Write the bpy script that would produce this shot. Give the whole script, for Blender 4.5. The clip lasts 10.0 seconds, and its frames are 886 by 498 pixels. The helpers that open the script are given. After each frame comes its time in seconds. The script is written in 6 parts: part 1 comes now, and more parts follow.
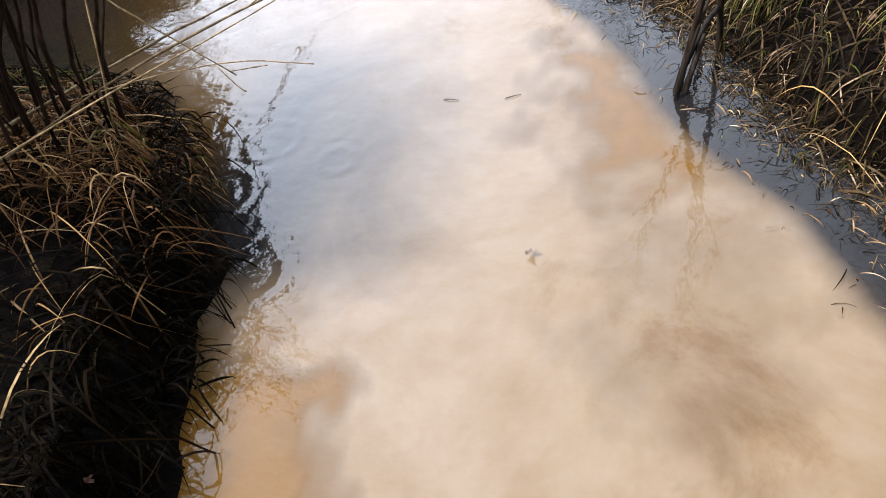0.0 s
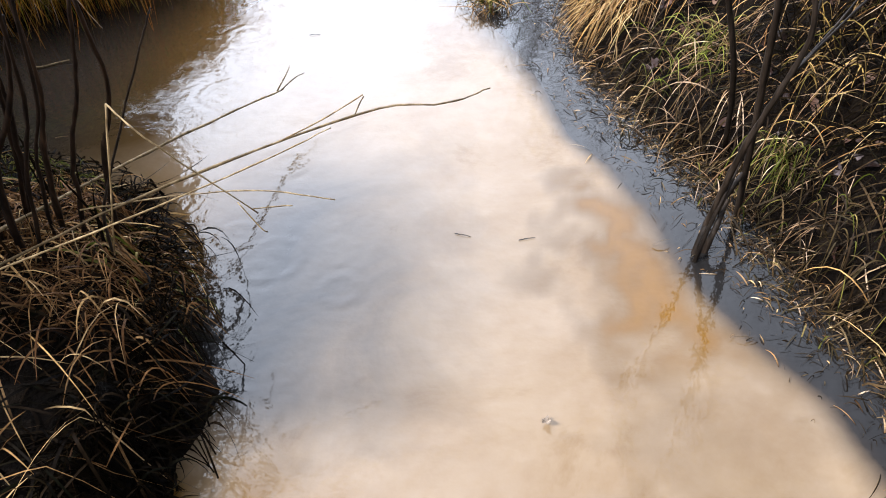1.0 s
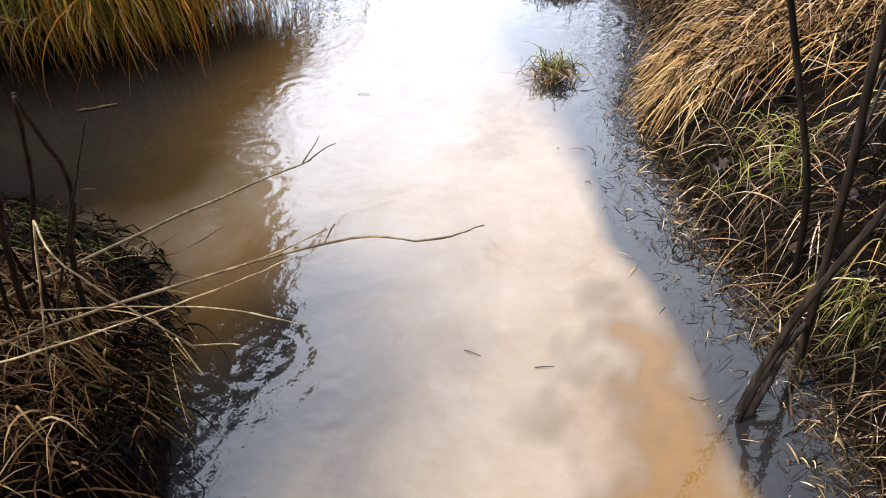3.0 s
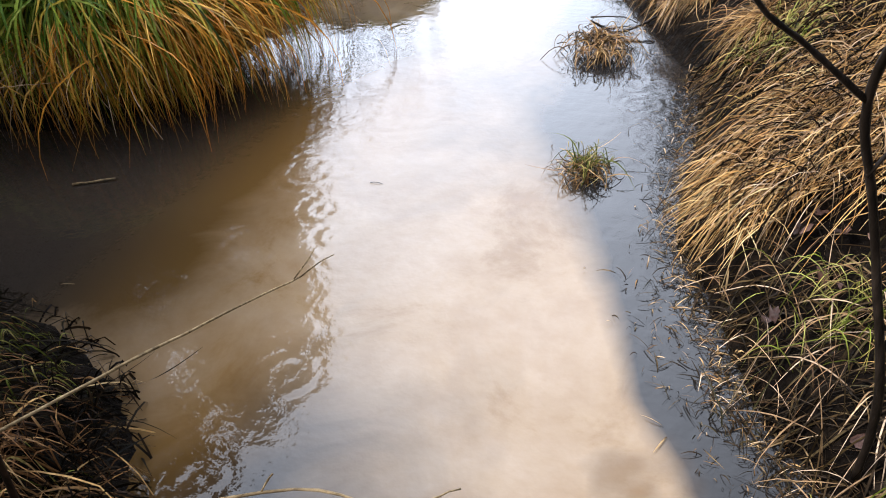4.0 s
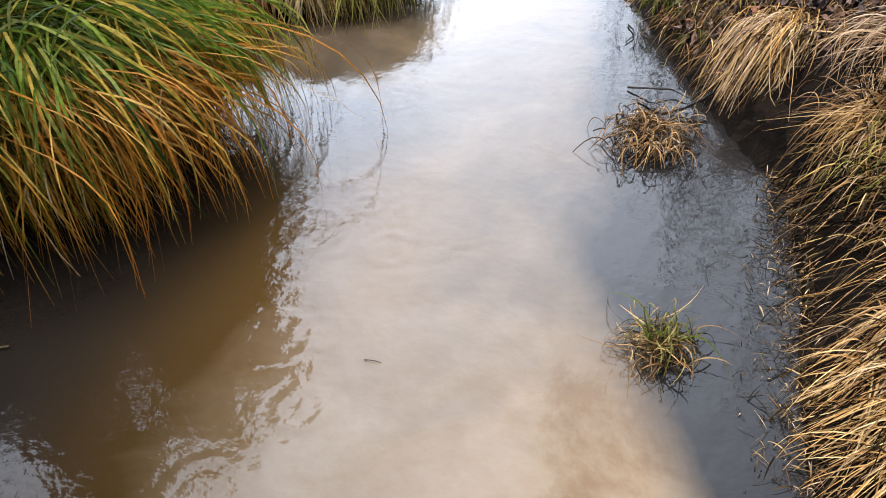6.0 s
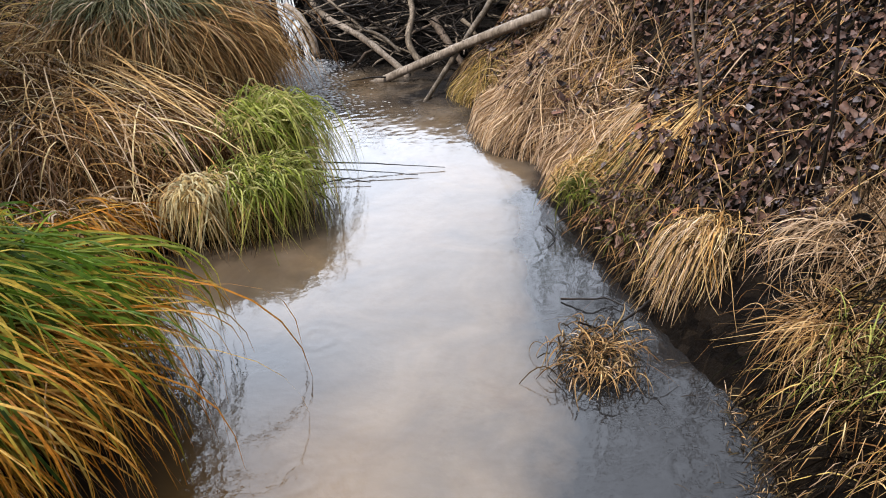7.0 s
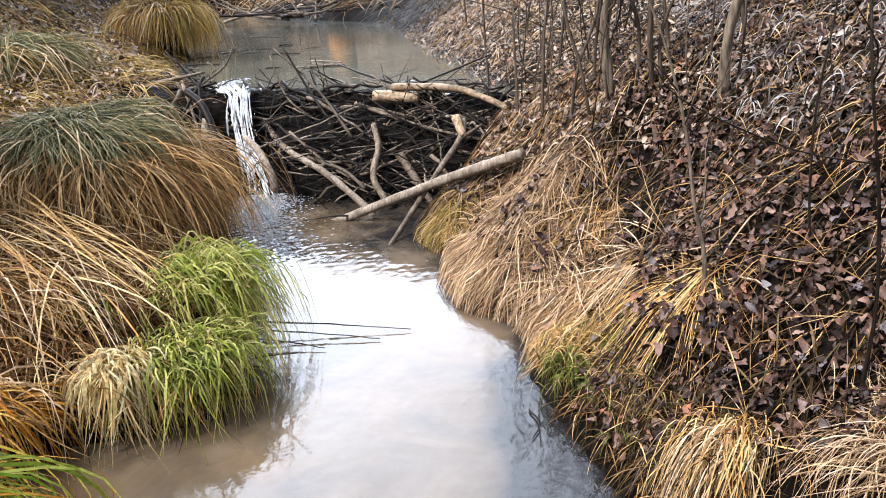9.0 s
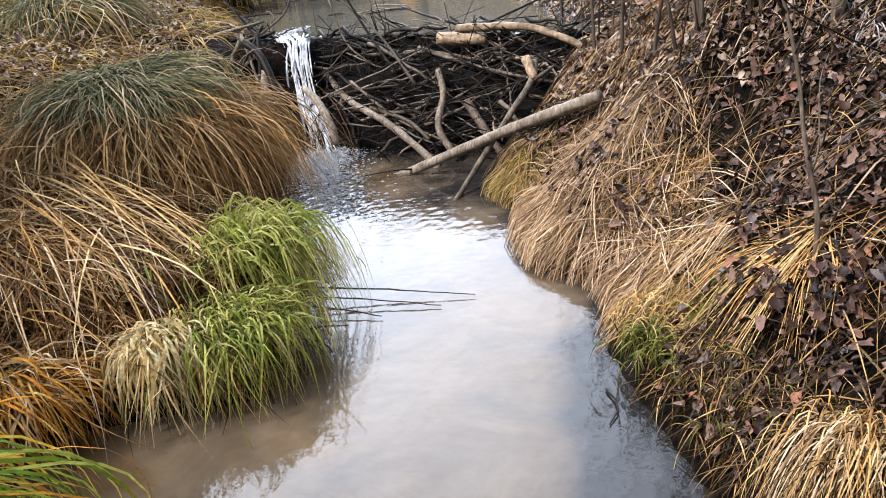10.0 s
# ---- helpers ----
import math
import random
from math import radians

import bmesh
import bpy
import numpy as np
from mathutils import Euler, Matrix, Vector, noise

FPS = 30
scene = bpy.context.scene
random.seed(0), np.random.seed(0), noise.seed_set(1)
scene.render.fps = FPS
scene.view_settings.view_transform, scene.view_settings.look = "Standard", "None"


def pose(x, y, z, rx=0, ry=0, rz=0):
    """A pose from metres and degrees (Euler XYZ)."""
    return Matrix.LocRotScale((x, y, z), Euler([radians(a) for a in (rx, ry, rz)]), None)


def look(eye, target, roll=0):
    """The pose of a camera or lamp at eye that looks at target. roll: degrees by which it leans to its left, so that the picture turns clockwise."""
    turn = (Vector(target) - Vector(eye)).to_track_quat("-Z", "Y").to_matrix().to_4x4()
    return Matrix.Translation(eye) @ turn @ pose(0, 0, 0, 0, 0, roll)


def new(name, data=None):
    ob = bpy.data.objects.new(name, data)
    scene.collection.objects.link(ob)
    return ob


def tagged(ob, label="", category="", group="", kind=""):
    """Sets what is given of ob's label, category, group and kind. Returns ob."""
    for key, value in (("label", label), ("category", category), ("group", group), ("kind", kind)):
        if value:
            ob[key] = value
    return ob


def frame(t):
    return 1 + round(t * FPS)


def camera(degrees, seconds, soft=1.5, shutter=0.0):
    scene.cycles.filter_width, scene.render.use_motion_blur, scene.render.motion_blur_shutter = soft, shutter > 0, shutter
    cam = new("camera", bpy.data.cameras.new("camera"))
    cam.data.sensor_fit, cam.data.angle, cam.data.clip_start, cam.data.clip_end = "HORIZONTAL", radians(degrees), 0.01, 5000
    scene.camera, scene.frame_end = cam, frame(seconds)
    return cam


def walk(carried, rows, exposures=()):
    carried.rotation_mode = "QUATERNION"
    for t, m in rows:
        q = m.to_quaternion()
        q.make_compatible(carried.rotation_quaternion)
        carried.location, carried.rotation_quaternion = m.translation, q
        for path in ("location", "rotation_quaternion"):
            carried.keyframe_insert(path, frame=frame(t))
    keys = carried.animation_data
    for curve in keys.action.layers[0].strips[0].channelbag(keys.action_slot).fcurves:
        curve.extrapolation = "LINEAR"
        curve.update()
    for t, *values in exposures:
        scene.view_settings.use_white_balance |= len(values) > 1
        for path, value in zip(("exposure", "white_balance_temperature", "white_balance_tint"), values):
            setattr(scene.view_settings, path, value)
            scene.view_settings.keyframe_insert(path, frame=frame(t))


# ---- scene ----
# ---- camera ----
cam = camera(60.6, 10.0, soft=1.0)
PATH = [
    (0, (0.28, -0.002, 1.252), (-0.046, 1.333, -0.201), -15.4),
    (0.5, (0.165, 0.077, 1.297), (-0.073, 1.465, -0.124), -9.9),
    (1, (0.135, 0.176, 1.319), (-0.051, 1.659, -0.01), -5.7),
    (1.5, (0.219, 0.271, 1.299), (0.021, 1.74, -0.044), -8.8),
    (2, (0.359, 0.345, 1.27), (-0.065, 1.828, -0.003), -6.4),
    (2.2, (0.395, 0.373, 1.261), (-0.053, 1.845, -0.017), -6.0),
    (3.3, (0.248, 0.592, 1.358), (-0.163, 2.083, 0.089), -6.0),
    (3.5, (0.241, 0.659, 1.372), (-0.176, 2.139, 0.093), -6.3),
    (4, (0.286, 0.929, 1.404), (-0.235, 2.413, 0.168), -5.4),
    (4.5, (0.154, 1.109, 1.367), (-0.275, 2.578, 0.079), -3.7),
    (5, (0.014, 1.305, 1.349), (-0.346, 2.754, 0.019), -5.3),
    (5.2, (0.001, 1.374, 1.341), (-0.392, 2.823, 0.019), -5.5),
    (6.3, (-0.15, 1.869, 1.432), (-0.591, 3.407, 0.232), -3.4),
    (6.5, (-0.199, 1.927, 1.455), (-0.544, 3.545, 0.332), -1.6),
    (7, (-0.235, 2.089, 1.521), (-0.443, 3.827, 0.554), -4.5),
    (7.5, (-0.207, 2.284, 1.56), (-0.476, 4.103, 0.774), -5.6),
    (8, (-0.135, 2.379, 1.593), (-0.471, 4.235, 0.928), -5.9),
    (8.5, (-0.201, 2.515, 1.594), (-0.405, 4.396, 0.945), -4.4),
    (9, (-0.262, 2.618, 1.559), (-0.381, 4.482, 0.844), -3.1),
    (9.5, (-0.228, 2.823, 1.511), (-0.458, 4.673, 0.784), -4.4),
    (10, (-0.223, 2.933, 1.478), (-0.557, 4.725, 0.653), -6.7),
]
EXPOSURES = [(0.0, 0.45, 6330, 13), (1.0, 0.6, 6330, 13), (2.2, 0.6, 6330, 13), (5.2, 0.48, 6330, 13), (6.5, 0.4, 6430, 12), (7.0, 0.36, 6430, 12), (7.5, 0.38, 6330, 13), (8.0, 0.57, 6330, 13), (8.5, 0.77, 6240, 12), (9.0, 0.88, 6240, 12), (9.5, 0.7, 6240, 12), (10.0, 0.63, 6240, 12)]
walk(cam, [(t, look(eye, target, roll)) for t, eye, target, roll in PATH], EXPOSURES)

# ---- sky and sun: thin cloud, brightest low ahead; the veiled sun stands to the left ----
def sky_direction(az, el):
    return Vector((math.sin(az) * math.cos(el), math.cos(az) * math.cos(el), math.sin(el)))


SUN_AZ, SUN_EL = radians(-118), radians(48)
SUN_DIR = sky_direction(SUN_AZ, SUN_EL)
GLOW_DIR = sky_direction(radians(-26), radians(32))
world = bpy.data.worlds.new("overcast")
scene.world = world
world.use_nodes = True
wn, wl = world.node_tree.nodes, world.node_tree.links
wn.clear()
w_out = wn.new("ShaderNodeOutputWorld")
w_add = wn.new("ShaderNodeAddShader")
w_sky = wn.new("ShaderNodeBackground")
w_cloud = wn.new("ShaderNodeBackground")
sky = wn.new("ShaderNodeTexSky")
sky.sky_type, sky.sun_disc = "NISHITA", False
sky.sun_elevation, sky.sun_rotation = SUN_EL, SUN_AZ
wl.new(sky.outputs[0], w_sky.inputs[0])
w_sky.inputs[1].default_value = 0.05
w_co = wn.new("ShaderNodeTexCoord")
w_dot = wn.new("ShaderNodeVectorMath")
w_dot.operation = "DOT_PRODUCT"
w_dot.inputs[1].default_value = GLOW_DIR
w_nrm = wn.new("ShaderNodeVectorMath")
w_nrm.operation = "NORMALIZE"
wl.new(w_co.outputs["Generated"], w_nrm.inputs[0])
wl.new(w_nrm.outputs[0], w_dot.inputs[0])
w_map = wn.new("ShaderNodeMapRange")
w_map.inputs["From Min"].default_value, w_map.inputs["From Max"].default_value = 0.54, 1.0
w_pow = wn.new("ShaderNodeMath")
w_pow.operation = "POWER"
w_pow.inputs[1].default_value = 2.1
wl.new(w_dot.outputs["Value"], w_map.inputs["Value"])
wl.new(w_map.outputs[0], w_pow.inputs[0])
w_noise = wn.new("ShaderNodeTexNoise")
w_noise.inputs["Scale"].default_value, w_noise.inputs["Detail"].default_value = 2.2, 4
wl.new(w_nrm.outputs[0], w_noise.inputs["Vector"])
w_mul = wn.new("ShaderNodeMath")
w_mul.operation = "MULTIPLY_ADD"
SKY_BASE, SKY_GLOW = 0.6, 6.8
w_mul.inputs[1].default_value, w_mul.inputs[2].default_value = SKY_GLOW, SKY_BASE
wl.new(w_pow.outputs[0], w_mul.inputs[0])
w_var = wn.new("ShaderNodeMath")
w_var.operation = "MULTIPLY"
w_rng = wn.new("ShaderNodeMapRange")
w_rng.inputs["To Min"].default_value, w_rng.inputs["To Max"].default_value = 0.92, 1.08
wl.new(w_noise.outputs["Fac"], w_rng.inputs["Value"])
wl.new(w_mul.outputs[0], w_var.inputs[0])
wl.new(w_rng.outputs[0], w_var.inputs[1])
w_cloud.inputs[0].default_value = (0.80, 0.88, 1.0, 1)
wl.new(w_var.outputs[0], w_cloud.inputs[1])
wl.new(w_sky.outputs[0], w_add.inputs[0])
wl.new(w_cloud.outputs[0], w_add.inputs[1])
wl.new(w_add.outputs[0], w_out.inputs[0])
sun = new("sun", bpy.data.lights.new("sun", "SUN"))
sun.data.energy, sun.data.angle, sun.data.color = 4.8, radians(12), (1.0, 0.98, 0.955)
sun.matrix_world = look(SUN_DIR * 30, (0, 0, 0))


# ---- materials ----
def material(name):
    m = bpy.data.materials.new(name)
    m.use_nodes = True
    n, l = m.node_tree.nodes, m.node_tree.links
    return m, n, l, n["Principled BSDF"]


def ramp(n, stops, mode="LINEAR"):
    r = n.new("ShaderNodeValToRGB")
    r.color_ramp.interpolation = mode
    el = r.color_ramp.elements
    while len(el) < len(stops):
        el.new(0.5)
    for e, (p, c) in zip(el, stops):
        e.position, e.color = p, (*c, 1)
    return r


def noise_node(n, l, scale, detail=4, rough=0.55, vector=None):
    t = n.new("ShaderNodeTexNoise")
    t.inputs["Scale"].default_value, t.inputs["Detail"].default_value, t.inputs["Roughness"].default_value = scale, detail, rough
    if vector is not None:
        l.new(vector, t.inputs["Vector"])
    return t


def mix_rgb(n, l, fac, a, b, blend="MIX"):
    m = n.new("ShaderNodeMix")
    m.data_type, m.blend_type = "RGBA", blend
    for socket, v in ((m.inputs[0], fac), (m.inputs[6], a), (m.inputs[7], b)):
        if isinstance(v, bpy.types.NodeSocket):
            l.new(v, socket)
        else:
            socket.default_value = v if isinstance(v, (int, float)) else (*v, 1)
    return m.outputs[2]


def bump(n, l, b, height, strength, dist):
    k = n.new("ShaderNodeBump")
    k.inputs["Strength"].default_value, k.inputs["Distance"].default_value = strength, dist
    l.new(height, k.inputs["Height"])
    l.new(k.outputs[0], b.inputs["Normal"])
    return k


def blade_material(name, tints, root, tip=None, through_light=0.22, rough=0.5, root_shade_to=0.35, tip_from=0.6, spec=0.07):
    """Grass: v of the UV picks a tint for each blade, u runs from root (shaded by colour) to tip."""
    m, n, l, b = material(name)
    uv = n.new("ShaderNodeUVMap")
    sep = n.new("ShaderNodeSeparateXYZ")
    l.new(uv.outputs[0], sep.inputs[0])
    tint = ramp(n, [(i / (len(tints) - 1), c) for i, c in enumerate(tints)])
    l.new(sep.outputs[1], tint.inputs[0])
    col = tint.outputs[0]
    if tip:
        tr = ramp(n, [(tip_from, (0, 0, 0)), (1.0, (1, 1, 1))])
        l.new(sep.outputs[0], tr.inputs[0])
        vary = n.new("ShaderNodeMath")
        vary.operation = "MULTIPLY"
        wave = n.new("ShaderNodeMath")
        wave.operation = "FRACT"
        big = n.new("ShaderNodeMath")
        big.operation = "MULTIPLY"
        big.inputs[1].default_value = 37.3
        l.new(sep.outputs[1], big.inputs[0])
        l.new(big.outputs[0], wave.inputs[0])
        l.new(tr.outputs[0], vary.inputs[0])
        l.new(wave.outputs[0], vary.inputs[1])
        col = mix_rgb(n, l, vary.outputs[0], col, tip)
    # Shade low among the blades, painted as a darker root colour.
    rr = ramp(n, [(0.0, (1, 1, 1)), (root_shade_to, (0, 0, 0))])
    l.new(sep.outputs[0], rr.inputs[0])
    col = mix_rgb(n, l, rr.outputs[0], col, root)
    spots = noise_node(n, l, 60, 3)
    sr = ramp(n, [(0.35, (0.62, 0.6, 0.58)), (0.6, (1, 1, 1))])
    l.new(spots.outputs["Fac"], sr.inputs[0])
    col = mix_rgb(n, l, 1.0, col, sr.outputs[0], "MULTIPLY")
    l.new(col, b.inputs["Base Color"])
    b.inputs["Roughness"].default_value = rough
    b.inputs["Specular IOR Level"].default_value = spec
    tl = n.new("ShaderNodeBsdfTranslucent")
    l.new(col, tl.inputs[0])
    mx = n.new("ShaderNodeMixShader")
    mx.inputs[0].default_value = through_light
    l.new(b.outputs[0], mx.inputs[1])
    l.new(tl.outputs[0], mx.inputs[2])
    l.new(mx.outputs[0], n["Material Output"].inputs[0])
    return m


def bark_material(name, dark, light, rough=0.75, stripe=18.0, strength=0.6):
    m, n, l, b = material(name)
    co = n.new("ShaderNodeTexCoord")
    mp = n.new("ShaderNodeMapping")
    mp.inputs["Scale"].default_value = (1, 1, 0.15)
    l.new(co.outputs["Object"], mp.inputs[0])
    a = noise_node(n, l, stripe * 4, 5, 0.6, mp.outputs[0])
    c = noise_node(n, l, 7, 3)
    info = n.new("ShaderNodeObjectInfo")
    col = ramp(n, [(0.3, dark), (0.68, light)])
    l.new(a.outputs["Fac"], col.inputs[0])
    patch = ramp(n, [(0.4, (0.55, 0.53, 0.5)), (0.62, (1.0, 1.0, 1.0))])
    l.new(c.outputs["Fac"], patch.inputs[0])
    col2 = mix_rgb(n, l, 1.0, col.outputs[0], patch.outputs[0], "MULTIPLY")
    hsv = n.new("ShaderNodeHueSaturation")
    vr = n.new("ShaderNodeMapRange")
    vr.inputs["To Min"].default_value, vr.inputs["To Max"].default_value = 0.55, 1.35
    l.new(info.outputs["Random"], vr.inputs["Value"])
    l.new(vr.outputs[0], hsv.inputs["Value"])
    l.new(col2, hsv.inputs["Color"])
    l.new(hsv.outputs[0], b.inputs["Base Color"])
    b.inputs["Roughness"].default_value = rough
    b.inputs["Specular IOR Level"].default_value = 0.12
    bump(n, l, b, a.outputs["Fac"], strength, 0.006)
    return m


# forest floor: wet soil, rotten leaves and straw scraps, near black to shade the gaps
SOIL, n, l, b = material("soil")
co = n.new("ShaderNodeTexCoord")
f1 = noise_node(n, l, 2.3, 5, 0.6, co.outputs["Object"])
f2 = noise_node(n, l, 34, 6, 0.65, co.outputs["Object"])
vor = n.new("ShaderNodeTexVoronoi")
vor.inputs["Scale"].default_value = 26
l.new(co.outputs["Object"], vor.inputs["Vector"])
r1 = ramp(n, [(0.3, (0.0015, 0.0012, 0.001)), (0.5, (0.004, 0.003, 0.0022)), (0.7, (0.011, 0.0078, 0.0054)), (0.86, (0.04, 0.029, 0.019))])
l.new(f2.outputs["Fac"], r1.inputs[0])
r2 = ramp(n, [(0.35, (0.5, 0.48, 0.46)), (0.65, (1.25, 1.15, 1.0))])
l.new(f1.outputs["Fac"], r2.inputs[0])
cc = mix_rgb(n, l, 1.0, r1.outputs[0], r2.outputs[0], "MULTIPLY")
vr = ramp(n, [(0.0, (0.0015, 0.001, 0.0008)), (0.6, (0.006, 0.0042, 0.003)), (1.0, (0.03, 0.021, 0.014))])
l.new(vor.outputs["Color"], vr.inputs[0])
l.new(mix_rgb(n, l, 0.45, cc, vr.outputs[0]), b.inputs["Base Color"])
rough = ramp(n, [(0.3, (0.35, 0.35, 0.35)), (0.7, (0.85, 0.85, 0.85))])
l.new(f2.outputs["Fac"], rough.inputs[0])
l.new(rough.outputs[0], b.inputs["Roughness"])
b.inputs["Specular IOR Level"].default_value = 0.03
bump(n, l, b, f2.outputs["Fac"], 0.9, 0.03)

# wet mud, coloured near black to carry the shade of gaps and cores
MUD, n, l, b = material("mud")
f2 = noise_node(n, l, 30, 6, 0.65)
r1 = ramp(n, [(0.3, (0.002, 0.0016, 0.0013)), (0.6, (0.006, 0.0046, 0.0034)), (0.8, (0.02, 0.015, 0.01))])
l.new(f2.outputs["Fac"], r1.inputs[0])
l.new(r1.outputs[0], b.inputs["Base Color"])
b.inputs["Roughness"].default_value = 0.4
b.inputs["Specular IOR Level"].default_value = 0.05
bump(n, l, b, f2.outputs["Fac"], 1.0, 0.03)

# stream water: suspended silt drifts down the middle, the slack margins are clear over black mud; dark reflections are
# partly coloured in
WATER, n, l, b = material("silty_water")
uv = n.new("ShaderNodeUVMap")
sep = n.new("ShaderNodeSeparateXYZ")
l.new(uv.outputs[0], sep.inputs[0])
co = n.new("ShaderNodeTexCoord")
warp = noise_node(n, l, 2.4, 6, 0.6, co.outputs["Object"])
warp.inputs["Distortion"].default_value = 0.8
swirl = noise_node(n, l, 2.0, 7, 0.68, co.outputs["Object"])
swirl.inputs["Distortion"].default_value = 0.5
edge = n.new("ShaderNodeMath")
edge.operation = "MULTIPLY_ADD"
edge.inputs[1].default_value = 0.6
cloud = n.new("ShaderNodeMath")
cloud.operation = "SUBTRACT"
cloud.inputs[1].default_value = 0.42
l.new(warp.outputs["Fac"], cloud.inputs[0])
l.new(cloud.outputs[0], edge.inputs[0])
l.new(sep.outputs[0], edge.inputs[2])
er = ramp(n, [(0.25, (0, 0, 0)), (0.9, (1, 1, 1))])
l.new(edge.outputs[0], er.inputs[0])
silt = ramp(n, [(0.33, (0.16, 0.095, 0.04)), (0.43, (0.215, 0.148, 0.085)), (0.6, (0.24, 0.175, 0.115))])
l.new(swirl.outputs["Fac"], silt.inputs[0])
fine = noise_node(n, l, 5, 5, 0.6, co.outputs["Object"])
fr = ramp(n, [(0.34, (0.87, 0.82, 0.75)), (0.58, (1, 1, 1))])
l.new(fine.outputs["Fac"], fr.inputs[0])
siltc = mix_rgb(n, l, 1.0, silt.outputs[0], fr.outputs[0], "MULTIPLY")
# v of the UV: brown painted where mirrored banks would hide the sky
tr = ramp(n, [(0.0, (0.013, 0.012, 0.0115)), (0.5, (0.08, 0.041, 0.009)), (1.0, (0.15, 0.073, 0.014))])
l.new(sep.outputs[1], tr.inputs[0])
clearc = tr.outputs[0]
l.new(mix_rgb(n, l, er.outputs[0], clearc, siltc), b.inputs["Base Color"])
b.inputs["Roughness"].default_value = 0.04
b.inputs["IOR"].default_value = 1.333
b.inputs["Specular IOR Level"].default_value = 0.55
rip = noise_node(n, l, 22, 3, 0.5, co.outputs["Object"])
bump(n, l, b, rip.outputs["Fac"], 0.06, 0.02)

# pond water above the dam
POND, n, l, b = material("pond_water")
co = n.new("ShaderNodeTexCoord")
p1 = noise_node(n, l, 0.9, 4, 0.5, co.outputs["Object"])
pr = ramp(n, [(0.35, (0.062, 0.06, 0.046)), (0.65, (0.1, 0.096, 0.075))])
l.new(p1.outputs["Fac"], pr.inputs[0])
l.new(pr.outputs[0], b.inputs["Base Color"])
b.inputs["Roughness"].default_value = 0.05
b.inputs["IOR"].default_value = 1.333
mp = n.new("ShaderNodeMapping")
mp.inputs["Scale"].default_value = (1, 2.2, 1)
l.new(co.outputs["Object"], mp.inputs[0])
p2 = noise_node(n, l, 5, 3, 0.5, mp.outputs[0])
bump(n, l, b, p2.outputs["Fac"], 0.1, 0.03)

# white broken water
FOAM, n, l, b = material("foam")
fo = noise_node(n, l, 55, 4, 0.6)
fr = ramp(n, [(0.35, (0.5, 0.5, 0.5)), (0.6, (0.88, 0.9, 0.92))])
l.new(fo.outputs["Fac"], fr.inputs[0])
l.new(fr.outputs[0], b.inputs["Base Color"])
b.inputs["Roughness"].default_value = 0.25
b.inputs["IOR"].default_value = 1.333
bump(n, l, b, fo.outputs["Fac"], 0.8, 0.02)

# running clear water
FALL, n, l, b = material("falling_water")
co = n.new("ShaderNodeTexCoord")
mp = n.new("ShaderNodeMapping")
mp.inputs["Scale"].default_value = (1, 0.35, 0.35)
l.new(co.outputs["Object"], mp.inputs[0])
fo = noise_node(n, l, 26, 5, 0.65, mp.outputs[0])
fr = ramp(n, [(0.3, (0.08, 0.078, 0.075)), (0.43, (0.45, 0.46, 0.47)), (0.55, (0.88, 0.89, 0.9))])
l.new(fo.outputs["Fac"], fr.inputs[0])
l.new(fr.outputs[0], b.inputs["Base Color"])
b.inputs["Roughness"].default_value = 0.12
b.inputs["IOR"].default_value = 1.333
b.inputs["Specular IOR Level"].default_value = 0.8
bump(n, l, b, fo.outputs["Fac"], 1.0, 0.03)

BARK_DARK = bark_material("wet_dark_bark", (0.006, 0.0045, 0.0035), (0.035, 0.025, 0.018), 0.5)
BARK_GREY = bark_material("grey_bark", (0.045, 0.034, 0.024), (0.23, 0.18, 0.13), 0.6)
BARK_PALE = bark_material("weathered_pale_wood", (0.09, 0.068, 0.05), (0.36, 0.29, 0.225), 0.6)
PEELED = bark_material("gnawed_wood", (0.2, 0.13, 0.075), (0.44, 0.32, 0.21), 0.55, 10, 0.3)
GNAWED = bark_material("fresh_orange_wood", (0.5, 0.2, 0.06), (0.75, 0.38, 0.13), 0.6, 8, 0.3)
REED_DARK = bark_material("dark_dead_reed", (0.008, 0.0045, 0.0025), (0.05, 0.027, 0.014), 0.7)
TWIG_TAN = bark_material("dry_tan_stalk", (0.11, 0.068, 0.028), (0.46, 0.33, 0.17), 0.55)
STEM_BROWN = bark_material("brown_sapling_bark", (0.05, 0.036, 0.026), (0.15, 0.11, 0.08), 0.65)


def leaf_material(name, tints):
    """Dead leaves: one tint for each leaf, blotched, with a wet gloss."""
    m, n, l, b = material(name)
    info = n.new("ShaderNodeObjectInfo")
    geo = n.new("ShaderNodeNewGeometry")
    add = n.new("ShaderNodeMath")
    add.operation = "ADD"
    l.new(info.outputs["Random"], add.inputs[0])
    l.new(geo.outputs["Random Per Island"], add.inputs[1])
    frc = n.new("ShaderNodeMath")
    frc.operation = "FRACT"
    l.new(add.outputs[0], frc.inputs[0])
    lr = ramp(n, tints)
    l.new(frc.outputs[0], lr.inputs[0])
    ln = noise_node(n, l, 90, 4)
    lm = ramp(n, [(0.35, (0.55, 0.55, 0.55)), (0.62, (1.1, 1.1, 1.1))])
    l.new(ln.outputs["Fac"], lm.inputs[0])
    l.new(mix_rgb(n, l, 1.0, lr.outputs[0], lm.outputs[0], "MULTIPLY"), b.inputs["Base Color"])
    b.inputs["Roughness"].default_value = 0.48
    b.inputs["Specular IOR Level"].default_value = 0.12
    return m


